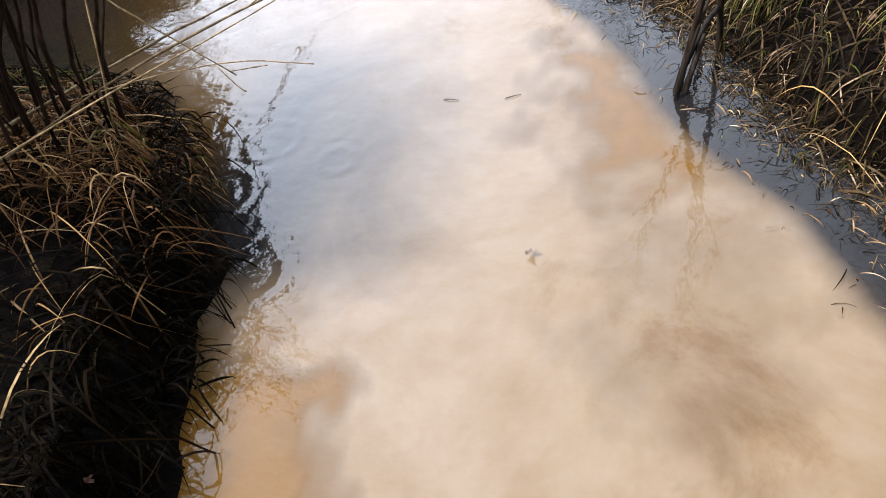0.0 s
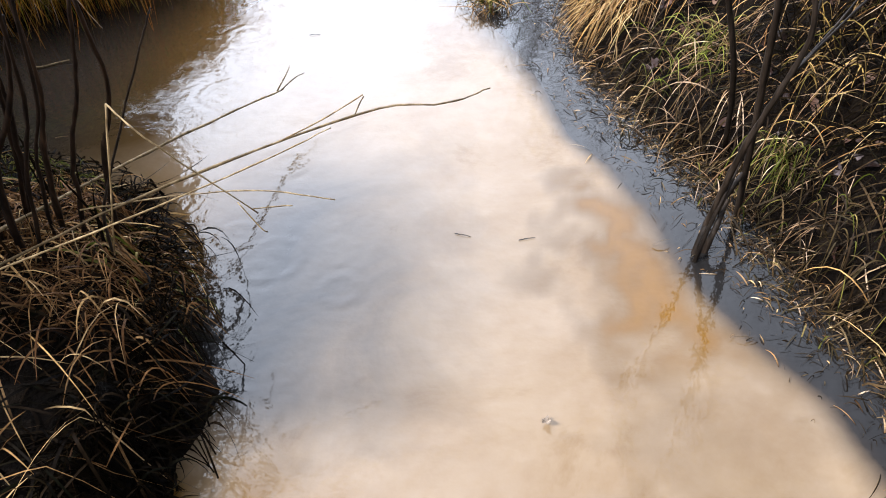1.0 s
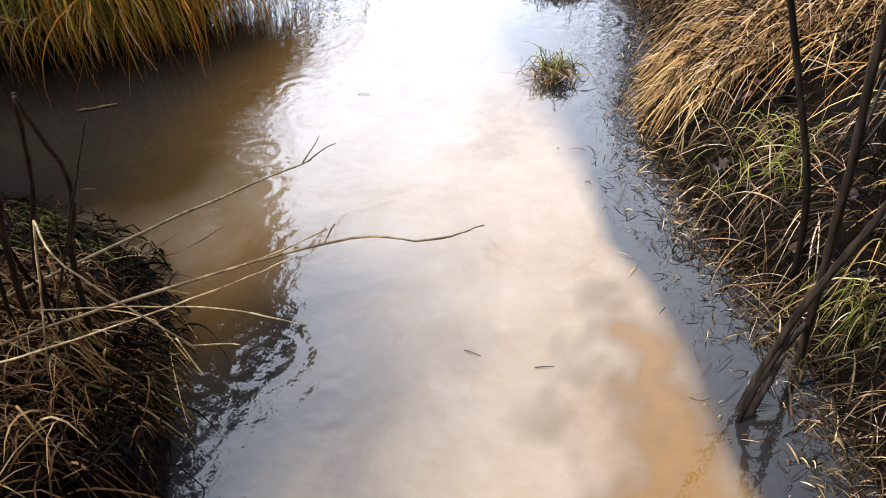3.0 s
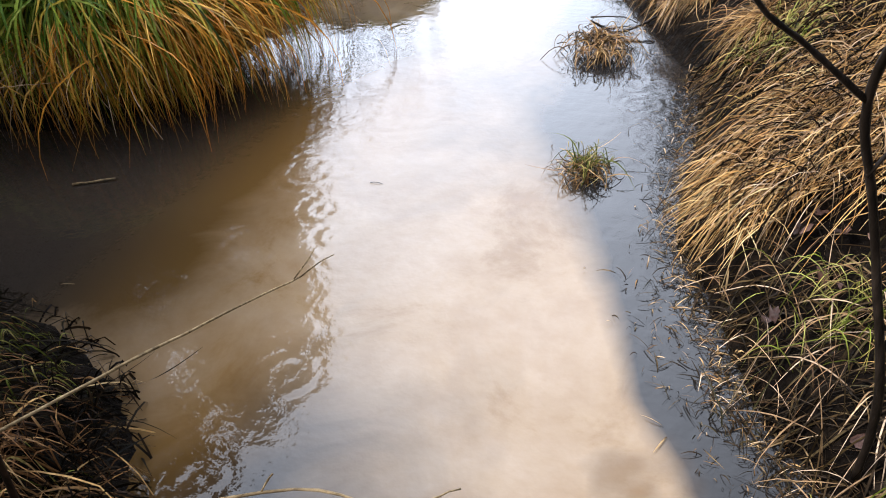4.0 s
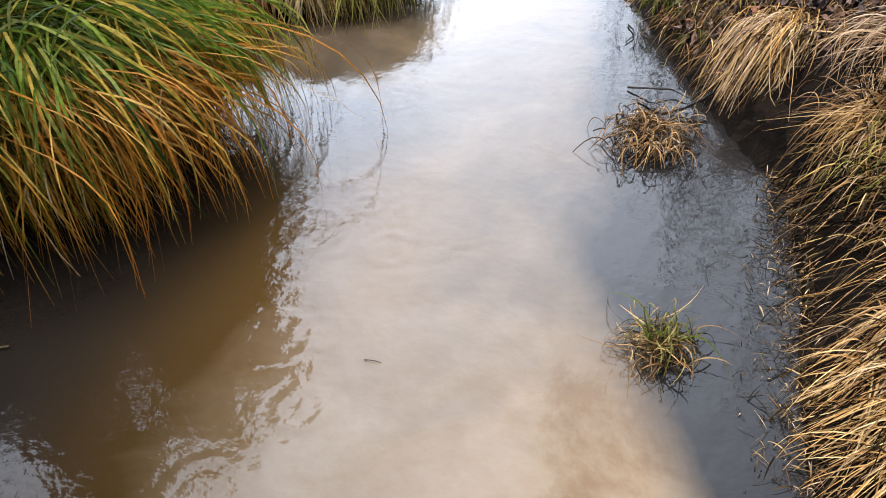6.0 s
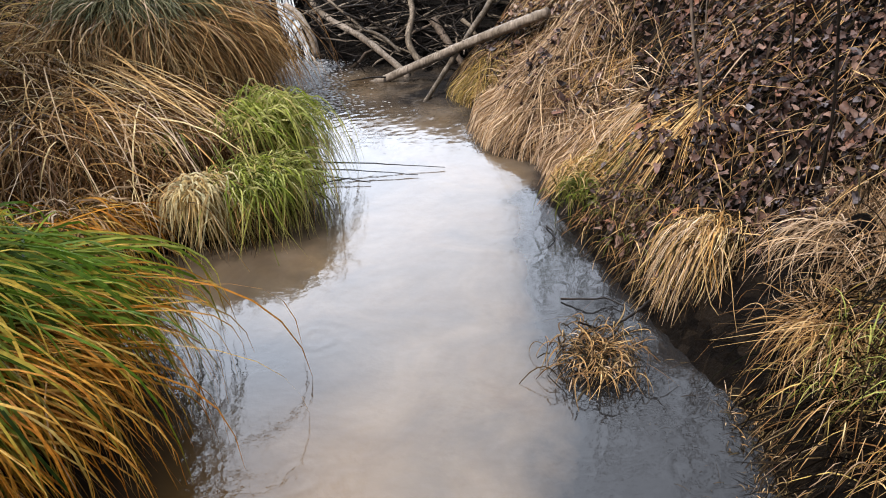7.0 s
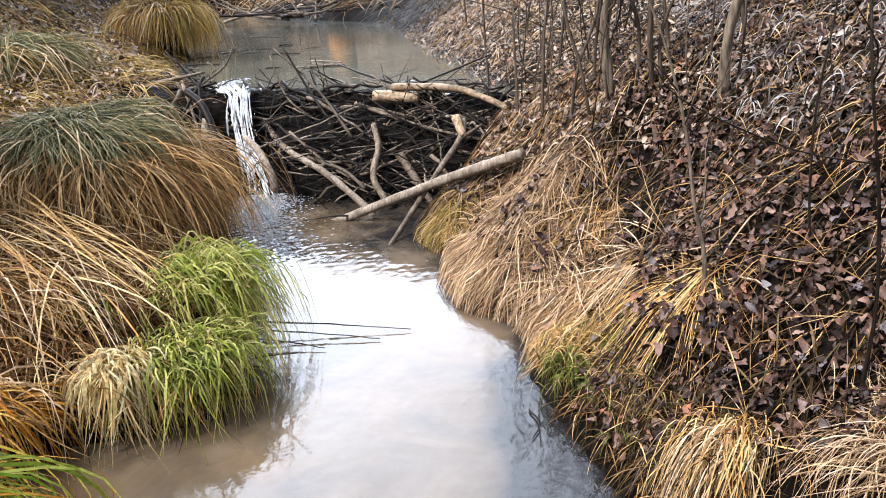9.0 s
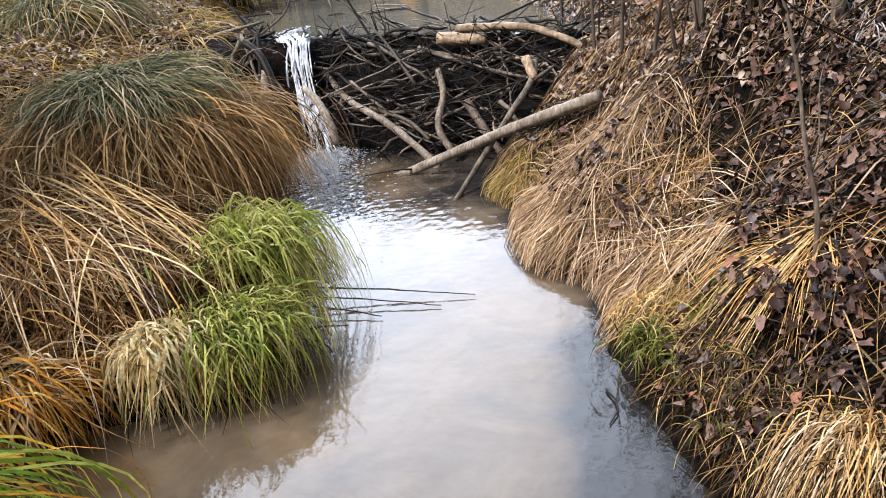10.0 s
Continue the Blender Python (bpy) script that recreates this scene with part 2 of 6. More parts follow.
# The grey tint at 0.95 paints the sky's sheen on wet leaves.
LEAF = leaf_material("dead_leaf", [(0.0, (0.0103, 0.0058, 0.00468)), (0.35, (0.0322, 0.0162, 0.0117)), (0.55, (0.069, 0.0348, 0.0247)), (0.7, (0.115, 0.0626, 0.0442)), (0.8, (0.218, 0.133, 0.0975)), (0.86, (0.0575, 0.0313, 0.0234)), (0.95, (0.138, 0.116, 0.117)), (1.0, (0.23, 0.0928, 0.0455))])
LEAF_PALE = leaf_material("weathered_leaf", [(0.0, (0.07, 0.042, 0.028)), (0.25, (0.17, 0.11, 0.075)), (0.5, (0.27, 0.19, 0.135)), (0.7, (0.38, 0.28, 0.21)), (0.82, (0.22, 0.165, 0.13)), (0.92, (0.4, 0.32, 0.26)), (1.0, (0.26, 0.13, 0.075))])
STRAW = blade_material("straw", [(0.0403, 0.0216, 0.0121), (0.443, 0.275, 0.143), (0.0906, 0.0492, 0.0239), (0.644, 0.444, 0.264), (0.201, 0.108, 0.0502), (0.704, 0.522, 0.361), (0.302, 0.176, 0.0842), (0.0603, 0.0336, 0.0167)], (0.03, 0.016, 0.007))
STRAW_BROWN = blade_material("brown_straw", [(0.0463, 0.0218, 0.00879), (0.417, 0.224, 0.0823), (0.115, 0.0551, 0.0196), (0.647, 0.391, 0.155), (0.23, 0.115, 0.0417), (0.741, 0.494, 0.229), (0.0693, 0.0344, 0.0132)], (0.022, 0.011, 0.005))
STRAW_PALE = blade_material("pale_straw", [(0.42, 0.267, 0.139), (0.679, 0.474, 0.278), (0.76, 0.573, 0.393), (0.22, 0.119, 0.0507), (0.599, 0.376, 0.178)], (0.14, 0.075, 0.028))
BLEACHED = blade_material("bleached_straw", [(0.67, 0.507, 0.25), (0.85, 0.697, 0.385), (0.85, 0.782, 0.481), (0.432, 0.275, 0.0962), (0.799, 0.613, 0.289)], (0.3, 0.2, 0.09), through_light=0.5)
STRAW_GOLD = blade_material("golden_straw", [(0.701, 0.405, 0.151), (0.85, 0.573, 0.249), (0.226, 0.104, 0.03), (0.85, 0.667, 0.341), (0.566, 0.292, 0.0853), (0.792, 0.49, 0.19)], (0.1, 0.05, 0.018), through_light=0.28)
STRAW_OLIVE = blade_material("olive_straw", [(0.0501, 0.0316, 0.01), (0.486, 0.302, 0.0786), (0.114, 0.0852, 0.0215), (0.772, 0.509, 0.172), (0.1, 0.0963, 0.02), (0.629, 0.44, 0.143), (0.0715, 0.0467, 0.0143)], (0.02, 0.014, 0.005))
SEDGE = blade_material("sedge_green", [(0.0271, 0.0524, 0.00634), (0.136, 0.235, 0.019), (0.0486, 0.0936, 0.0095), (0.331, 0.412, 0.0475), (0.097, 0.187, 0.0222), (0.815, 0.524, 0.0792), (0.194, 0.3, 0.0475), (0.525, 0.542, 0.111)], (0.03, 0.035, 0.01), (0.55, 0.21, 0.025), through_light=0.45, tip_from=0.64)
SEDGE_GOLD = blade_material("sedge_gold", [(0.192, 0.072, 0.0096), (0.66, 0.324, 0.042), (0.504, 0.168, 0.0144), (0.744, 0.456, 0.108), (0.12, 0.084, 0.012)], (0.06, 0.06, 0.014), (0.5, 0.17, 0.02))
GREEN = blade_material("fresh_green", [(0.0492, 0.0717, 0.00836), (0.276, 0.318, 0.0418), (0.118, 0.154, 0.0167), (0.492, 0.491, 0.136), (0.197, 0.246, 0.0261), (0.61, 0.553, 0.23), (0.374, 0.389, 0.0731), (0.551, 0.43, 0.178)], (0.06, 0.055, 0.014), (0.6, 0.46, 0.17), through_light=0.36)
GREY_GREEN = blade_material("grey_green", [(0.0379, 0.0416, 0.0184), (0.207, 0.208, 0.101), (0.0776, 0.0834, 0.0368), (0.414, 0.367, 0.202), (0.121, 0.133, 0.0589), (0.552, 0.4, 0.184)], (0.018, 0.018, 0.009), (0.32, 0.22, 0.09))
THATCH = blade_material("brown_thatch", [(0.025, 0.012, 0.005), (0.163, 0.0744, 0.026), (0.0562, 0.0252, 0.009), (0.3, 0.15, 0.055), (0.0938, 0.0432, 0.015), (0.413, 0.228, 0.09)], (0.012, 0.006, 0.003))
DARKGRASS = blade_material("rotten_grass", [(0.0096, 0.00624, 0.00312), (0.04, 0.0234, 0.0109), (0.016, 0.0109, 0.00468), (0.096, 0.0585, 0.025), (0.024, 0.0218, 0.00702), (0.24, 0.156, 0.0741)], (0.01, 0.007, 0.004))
# Shade under and between stalks, put into a near-black blade colour.
SHADEGRASS = blade_material("shade_black_grass", [(0.0024, 0.0018, 0.0012), (0.0084, 0.0054, 0.003), (0.0036, 0.003, 0.0018), (0.018, 0.0108, 0.0054), (0.0048, 0.0054, 0.0024), (0.027, 0.0156, 0.0072)], (0.003, 0.002, 0.0015), spec=0.02)
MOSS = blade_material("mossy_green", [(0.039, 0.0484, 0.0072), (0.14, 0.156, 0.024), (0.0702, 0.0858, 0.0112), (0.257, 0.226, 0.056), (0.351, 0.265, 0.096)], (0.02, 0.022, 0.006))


GREY_STRAW = blade_material("grey_straw", [(0.156, 0.137, 0.124), (0.442, 0.403, 0.377), (0.26, 0.221, 0.195), (0.585, 0.546, 0.507), (0.091, 0.0715, 0.0585)], (0.06, 0.05, 0.045))
DARKLEAF = blade_material("dark_evergreen_leaf", [(0.012, 0.02, 0.006), (0.03, 0.045, 0.012), (0.02, 0.03, 0.008)], (0.02, 0.02, 0.008), None, 0.1)


# ---- building helpers ----
rng = np.random.default_rng(7)


def thing(name, at, label, category, group="", kind=""):
    ob = new(name)
    ob.location = at
    ob.empty_display_size = 0.1
    return tagged(ob, label, category, group, kind)


def mesh_of(verts, faces, smooth=False, uv=None):
    me = bpy.data.meshes.new("mesh")
    verts = np.asarray(verts, dtype=np.float32)
    faces = np.asarray(faces, dtype=np.int32)
    k = faces.shape[1]
    me.vertices.add(len(verts))
    me.vertices.foreach_set("co", verts.ravel())
    me.loops.add(faces.size)
    me.loops.foreach_set("vertex_index", faces.ravel())
    me.polygons.add(len(faces))
    me.polygons.foreach_set("loop_start", np.arange(0, faces.size, k, dtype=np.int32))
    if uv is not None:
        layer = me.uv_layers.new(name="UVMap")
        layer.data.foreach_set("uv", np.asarray(uv, dtype=np.float32)[faces.ravel()].ravel())
    if smooth:
        me.polygons.foreach_set("use_smooth", np.ones(len(faces), dtype=bool))
    me.update(calc_edges=True)
    return me


def part(name, me, mat, parent=None, label="", shift=True):
    """One mesh object; made in world coordinates, moved under its thing."""
    ob = new(name, me)
    if mat and not me.materials:
        me.materials.append(mat)
    if parent is not None:
        if shift:
            me.transform(Matrix.Translation(-parent.location))
        ob.parent = parent
    if label:
        ob["label"] = label
    return ob


def smooth_path(pts, per=6):
    """Catmull-Rom through the points."""
    p = np.asarray(pts, float)
    p = np.vstack([2 * p[0] - p[1], p, 2 * p[-1] - p[-2]])
    out = []
    for i in range(1, len(p) - 2):
        for s in np.linspace(0, 1, per, endpoint=False):
            a, b_, c, d = p[i - 1], p[i], p[i + 1], p[i + 2]
            out.append(0.5 * (2 * b_ + (c - a) * s + (2 * a - 5 * b_ + 4 * c - d) * s * s + (3 * b_ - a - 3 * c + d) * s ** 3))
    out.append(p[-2])
    return np.array(out)


def tube(pts, r0, r1, sides=7, rough=0.12, seed=0):
    """Vertices and quads of a tapered, slightly knobbly stick with closed ends."""
    r = np.random.default_rng(seed)
    pts = np.asarray(pts, float)
    k = len(pts)
    tan = np.gradient(pts, axis=0)
    tan /= np.linalg.norm(tan, axis=1)[:, None] + 1e-9
    ref = np.array([0.31, 0.17, 0.93]) if abs(tan[0][2]) < 0.85 else np.array([1.0, 0.1, 0.05])
    u = np.cross(tan, ref)
    u /= np.linalg.norm(u, axis=1)[:, None]
    v = np.cross(tan, u)
    ang = np.linspace(0, 2 * np.pi, sides, endpoint=False)
    rad = np.linspace(r0, r1, k)[:, None] * (1 + rough * r.normal(size=(k, sides)))
    ring = pts[:, None, :] + rad[..., None] * (np.cos(ang)[None, :, None] * u[:, None, :] + np.sin(ang)[None, :, None] * v[:, None, :])
    verts = np.vstack([ring.reshape(-1, 3), pts[:1], pts[-1:]])
    faces = []
    for i in range(k - 1):
        for j in range(sides):
            a, b_ = i * sides + j, i * sides + (j + 1) % sides
            faces.append((a, b_, b_ + sides, a + sides))
    for j in range(0, sides):
        a, b_ = j, (j + 1) % sides
        faces.append((k * sides, b_, a, k * sides))
        faces.append((k * sides + 1, (k - 1) * sides + a, (k - 1) * sides + b_, k * sides + 1))
    return verts, faces


def tube_mesh(pts, r0, r1, sides=7, rough=0.12, seed=0):
    verts, faces = tube(pts, r0, r1, sides, rough, seed)
    me = bpy.data.meshes.new("stick")
    me.from_pydata([tuple(v) for v in verts], [], [tuple(dict.fromkeys(f)) for f in faces])
    me.polygons.foreach_set("use_smooth", np.ones(len(me.polygons), dtype=bool))
    me.update()
    return me


def ribbon_mesh(P, width, twist=0.7):
    """Blades from centre lines P (blades, steps, 3): one folded strip each, tapering to the tip."""
    n_b, n_s, _ = P.shape
    tan = np.gradient(P, axis=1)
    tan /= np.linalg.norm(tan, axis=2)[..., None] + 1e-9
    up = np.array([0, 0, 1.0]) + rng.normal(0, twist, (n_b, 1, 3))
    side = np.cross(tan, up)
    side /= np.linalg.norm(side, axis=2)[..., None] + 1e-9
    s = np.linspace(0, 1, n_s)
    w = (np.asarray(width).reshape(-1, 1) * np.ones((n_b, 1))) * (0.75 + 0.5 * s - 1.2 * s ** 3)[None, :] * 0.5
    w = np.maximum(w, 0.0003)
    V = np.stack([P - side * w[..., None], P + side * w[..., None]], axis=2).reshape(-1, 3)
    base = (np.arange(n_b) * n_s * 2)[:, None] + (np.arange(n_s - 1) * 2)[None, :]
    F = np.stack([base, base + 1, base + 3, base + 2], axis=-1).reshape(-1, 4)
    uv = np.empty((n_b, n_s, 2, 2))
    uv[..., 0] = s[None, :, None]
    uv[..., 1] = rng.random(n_b)[:, None, None]
    return mesh_of(V, F, True, uv.reshape(-1, 2))


# ---- plan: waterlines, ground heights ----
RIGHT_Y = np.array([-6, 0.0, 0.6, 0.96, 1.16, 1.35, 1.5, 1.75, 2.0, 2.15, 2.45, 2.8, 3.3, 3.8, 4.0, 4.26, 4.7, 5.0, 5.25, 5.5, 5.75, 5.87, 6.15, 6.58, 6.84, 7.12, 7.6, 8.0])
RIGHT_X = np.array([1.3, 1.05, 1.13, 1.05, 0.99, 0.87, 0.81, 0.76, 0.67, 0.57, 0.48, 0.36, 0.40, 0.42, 0.32, 0.22, 0.07, -0.03, -0.1, -0.03, -0.1, -0.32, -0.44, -0.44, -0.63, -0.68, -0.5, -0.3])
LEFT_Y = np.array([-6, 0.0, 0.6, 0.8, 1.0, 1.17, 1.34, 1.53, 1.76, 1.9, 2.0, 2.07, 2.15, 2.25, 2.95, 3.1, 3.3, 3.6, 4.0, 4.2, 4.45, 4.72, 4.85, 4.96, 5.2, 6.0, 6.8, 7.8, 8.3])
LEFT_X = np.array([-0.6, -0.5, -0.5, -0.54, -0.56, -0.53, -0.62, -0.72, -0.82, -0.97, -1.15, -1.3, -1.9, -2.9, -2.9, -2.1, -1.85, -1.7, -1.62, -1.9, -2.15, -2.1, -1.7, -1.34, -1.3, -1.46, -1.86, -2.1, -2.3])
STREAM = np.vstack([np.column_stack([RIGHT_X, RIGHT_Y]), np.column_stack([LEFT_X, LEFT_Y])[::-1]])
POND_Z = 0.66
POND_SHORE = np.array([(-2.95, 8.9), (-3.5, 10.2), (-3.9, 12.0), (-4.6, 14.0), (-6.0, 17.5), (-7.0, 20.0), (-5.6, 20.2), (-4.6, 18.2), (-3.3, 16.4), (-1.9, 15.2), (-1.2, 13.0), (-0.8, 11.0), (-0.35, 9.2), (0.05, 7.8)])


def shore_distance(x, y, poly):
    """Distance to a closed outline, negative inside."""
    best = np.full(x.shape, 1e9)
    inside = np.zeros(x.shape, bool)
    for (ax, ay), (bx, by) in zip(poly, np.roll(poly, -1, 0)):
        dx, dy = bx - ax, by - ay
        t = np.clip(((x - ax) * dx + (y - ay) * dy) / (dx * dx + dy * dy + 1e-12), 0, 1)
        best = np.minimum(best, np.hypot(x - ax - t * dx, y - ay - t * dy))
        if ay != by:
            inside ^= ((ay > y) != (by > y)) & (x < ax + (y - ay) * dx / dy)
    return np.where(inside, -best, best)


def ease(t):
    t = np.clip(t, 0, 1)
    return t * t * (3 - 2 * t)


def lumps(x, y, scale, seed):
    """Smooth value noise by summed waves."""
    r = np.random.default_rng(seed)
    out = np.zeros(x.shape)
    for _ in range(9):
        a, f, p = r.uniform(0, 2 * np.pi), r.uniform(0.6, 1.9) * 2 * np.pi / scale, r.uniform(0, 6.28)
        out += np.sin((x * np.cos(a) + y * np.sin(a)) * f + p)
    return out / 9


GX = np.concatenate([np.linspace(-60, -14, 12)[:-1], np.linspace(-14, -3.4, 42)[:-1], np.arange(-3.4, 2.4, 0.04), np.linspace(2.4, 14, 42)[1:], np.linspace(14, 60, 12)[1:]])
GY = np.concatenate([np.linspace(-30, -6, 8)[:-1], np.linspace(-6, -0.2, 24)[:-1], np.arange(-0.2, 9.6, 0.04), np.linspace(9.6, 24, 70)[1:], np.linspace(24, 90, 14)[1:]])
X, Y = np.meshgrid(GX, GY)
D_S, D_P = shore_distance(X, Y, STREAM), shore_distance(X, Y, POND_SHORE)
mid = 0.5 * (np.interp(Y, RIGHT_Y, RIGHT_X) + np.interp(Y, LEFT_Y, LEFT_X))
ds, dp = np.maximum(D_S, 0), np.maximum(D_P, 0)
k_right = 0.40 + 0.24 * ease((Y - 3.2) / 1.6)
h_right = 0.05 * ease(ds / 0.1) + 7.0 * (1 - np.exp(-k_right * ds / 7.0))
near = 1 - ease((Y - 1.3) / 0.65)
h_left = (0.07 + 0.13 * near) * ease(ds / (0.16 - 0.06 * near)) + 6.0 * (1 - np.exp(-(0.17 + 0.16 * ease((Y - 5) / 3)) * ds / 6.0))
h_s = np.where(X > mid, h_right, h_left)
h_p = POND_Z + 0.06 * ease(dp / 0.2) + 6.0 * (1 - np.exp(-(0.2 + 0.4 * ease((X + 2.0) / 1.6) + 0.2 * ease((Y - 17) / 3)) * dp / 6.0))
w_s, w_p = 1 / (ds + 0.12) ** 2, 1 / (dp + 0.12) ** 2
GZ = (w_s * h_s + w_p * h_p) / (w_s + w_p)
GZ += (0.035 * lumps(X, Y, 0.5, 3) + 0.015 * lumps(X, Y, 0.17, 4)) * ease(np.minimum(ds, dp + 0.2) / 0.3)
GZ += 0.04 * lumps(X, Y, 0.35, 8) * ease((X - mid) / 0.8) * ease(ds / 0.25) * (1 - ease((Y - 5) / 2))
GZ += 0.25 * lumps(X, Y, 6, 5) * ease((Y - 9) / 6) * ease(dp / 2)
GZ -= 0.2 * np.exp(-((X + 0.05) / 0.32) ** 2 - ((Y - 7.08) / 0.42) ** 2) * ease(ds / 0.2)
GZ += 1.9 * ease((-4.4 - X) / 3.0) * ease((Y - 5.0) / 3.5) * ease(dp / 1.5)
GZ = np.where(D_S < 0, -0.3 * ease(-D_S / 0.35) + 0.0, GZ)
shelf = (D_S < 0) & (D_S > -0.2) & (X > mid) & (Y < 2.7) & (Y > 0)
GZ = np.where(shelf, -0.014 + 0.022 * lumps(X, Y, 0.13, 21) - 0.12 * ease((-D_S - 0.08) / 0.12), GZ)
GZ = np.where((D_P < 0) & (D_S >= 0), POND_Z - 0.35 * ease(-D_P / 0.5), GZ)
GZ = np.where(Y > 22, GZ + 0.10 * (Y - 22), GZ)


def H(x, y):
    """Ground height at places."""
    x, y = np.asarray(x, float), np.asarray(y, float)
    i = np.clip(np.searchsorted(GX, x) - 1, 0, len(GX) - 2)
    j = np.clip(np.searchsorted(GY, y) - 1, 0, len(GY) - 2)
    u = np.clip((x - GX[i]) / (GX[i + 1] - GX[i]), 0, 1)
    v = np.clip((y - GY[j]) / (GY[j + 1] - GY[j]), 0, 1)
    return (GZ[j, i] * (1 - u) + GZ[j, i + 1] * u) * (1 - v) + (GZ[j + 1, i] * (1 - u) + GZ[j + 1, i + 1] * u) * v


def G(x, y):
    """Ground or stream surface, whichever is higher."""
    return np.maximum(H(x, y), 0.0)


def grid_mesh(gx, gy, gz, uv=None):
    nx, ny = len(gx), len(gy)
    xx, yy = np.meshgrid(gx, gy)
    a = (np.arange(ny - 1)[:, None] * nx + np.arange(nx - 1)[None, :]).ravel()
    return mesh_of(np.column_stack([xx.ravel(), yy.ravel(), gz.ravel()]), np.column_stack([a, a + 1, a + 1 + nx, a + nx]), True, uv)


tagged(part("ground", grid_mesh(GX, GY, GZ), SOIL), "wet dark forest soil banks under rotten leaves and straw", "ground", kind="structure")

# stream surface with raindrop rings, chop below the fall and little wavelets by the twigs
WX = np.concatenate([np.linspace(-3.4, -2.3, 12)[:-1], np.arange(-2.3, 1.0, 0.016), np.linspace(1.0, 2.0, 8)])
WY = np.concatenate([np.linspace(-6, 0.4, 24)[:-1], np.arange(0.4, 8.1, 0.016), np.linspace(8.1, 8.5, 4)])
wx, wy = np.meshgrid(WX, WY)
wz = 0.0006 * lumps(wx, wy, 0.25, 11) + 0.0003 * lumps(wx, wy, 0.08, 12)
RINGS = [(-0.62, 1.72, 0.05), (-0.45, 1.12, 0.07), (-0.75, 2.75, 0.06), (-0.9, 2.95, 0.09), (-0.72, 3.35, 0.07), (-0.85, 3.55, 0.05), (-0.55, 2.05, 0.06), (-0.5, 1.62, 0.08),
         (-0.62, 1.42, 0.1), (-1.05, 3.0, 0.06), (-0.98, 3.4, 0.1), (-0.88, 2.5, 0.08), (-0.8, 2.3, 0.05), (-0.3, 1.5, 0.05), (-1.2, 3.05, 0.06),
         (-0.95, 4.2, 0.06), (0.2, 3.6, 0.07)]
for rx_, ry_, rr_ in RINGS:
    d_ = np.hypot(wx - rx_, wy - ry_)
    wz += 0.001 * np.cos((d_ - rr_) * 2 * np.pi / 0.046) * np.exp(-((d_ - rr_) / 0.036) ** 2)
r_ = np.random.default_rng(31)
for _ in range(22):
    y_ = r_.uniform(0.95, 3.6)
    x_ = float(np.interp(y_, [0.9, 1.5, 2.1, 3.6], [-0.42, -0.5, -0.62, -0.95])) + r_.normal(0, 0.11)
    rr_ = r_.uniform(0.015, 0.06)
    d_ = np.hypot((wx - x_) * r_.uniform(0.8, 1.25), wy - y_)
    wz += r_.uniform(0.0003, 0.0008) * np.cos((d_ - rr_) * 2 * np.pi / 0.046) * np.exp(-((d_ - rr_) / 0.034) ** 2)
chop = np.exp(-np.hypot(wx + 1.6, wy - 7.4) / 0.75)
wz += chop * (0.006 * lumps(wx, wy, 0.12, 13) + 0.008 * lumps(wx * 2.2, wy, 0.07, 14))
# silt share: u of the UV, falling off towards the clear margins and where dark reflections are painted
clear = ease((wx - (np.interp(wy, RIGHT_Y, RIGHT_X) - np.interp(wy, [0, 1.2, 1.6, 2.3, 2.8, 3.1, 3.4, 3.8, 4.3, 4.9, 5.4, 6], [0.2, 0.25, 0.28, 0.28, 0.27, 0.42, 0.54, 0.52, 0.38, 0.22, 0.12, 0.05]))) / np.interp(wy, [2.3, 3.2, 4.5], [0.13, 0.36, 0.3]) + 0.5)
silt_share = 1.0 - 0.97 * clear
# The cove is darkened by colour for the tussock and hill mirrored there.
cove = ease((wy - 1.7) / 0.6) * (1 - ease((wy - 3.9) / 0.5))
silt_share *= 1 - 0.9 * cove * ease((-0.6 - wx) / 0.6)
silt_share *= (1 - 0.55 * ease((wy - 2.2) / 1.6)) * (1 - 0.4 * ease((wy - 6.2) / 0.8))
silt_share *= 1 - 0.85 * (1 - ease((wx + 0.6) / 0.95)) * ease((wy - 0.9) / 0.3) * (1 - ease((wy - 1.6) / 1.0)) * (1 - cove * ease((-0.6 - wx) / 0.4))
# Cove brown, nearly black far left: painted reflection of the dark bank.
brown_mirror = ease((-0.42 - wx) / 0.35) * (1 - 0.62 * ease((-0.65 - wx) / 0.8)) * (1 - 0.75 * ease((-1.1 - wx) / 0.45)) * ease((wy - 1.3) / 0.6) * (1 - ease((wy - 3.6) / 0.6))
ox, oy = wx + 0.2 * lumps(wx, wy, 0.35, 51) + 0.1 * lumps(wx, wy, 0.1, 52), wy + 0.22 * lumps(wx, wy, 0.3, 53) + 0.1 * lumps(wx, wy, 0.1, 54)
# Ochre patches paint the water where the bank's reflection cuts off the sky.
ochre = ease((-0.02 - ox) / 0.34) * (1 - ease((oy - 0.72) / 0.36)) + np.exp(-((ox - 0.45 + 0.25 * (oy - 1.6)) / 0.17) ** 2 - ((oy - 1.62) / 0.36) ** 4) * (1 - clear) + 0.45 * np.exp(-((ox - 0.55) / 0.3) ** 2 - ((oy - 0.95) / 0.35) ** 2) * (1 - clear)
mottle = ease((lumps(ox, oy, 0.45, 55) + 0.35 * lumps(ox, oy, 0.13, 56) - 0.1) / 0.9)
ochre = np.maximum(ochre, 0.5 * mottle * ease((wx - 0.1) / 0.3) * (1 - ease((wy - 1.35) / 0.5)) * (1 - clear))
silt_share *= 1 - 0.92 * ochre
brown_mirror = np.maximum(0.5 * brown_mirror, ochre)
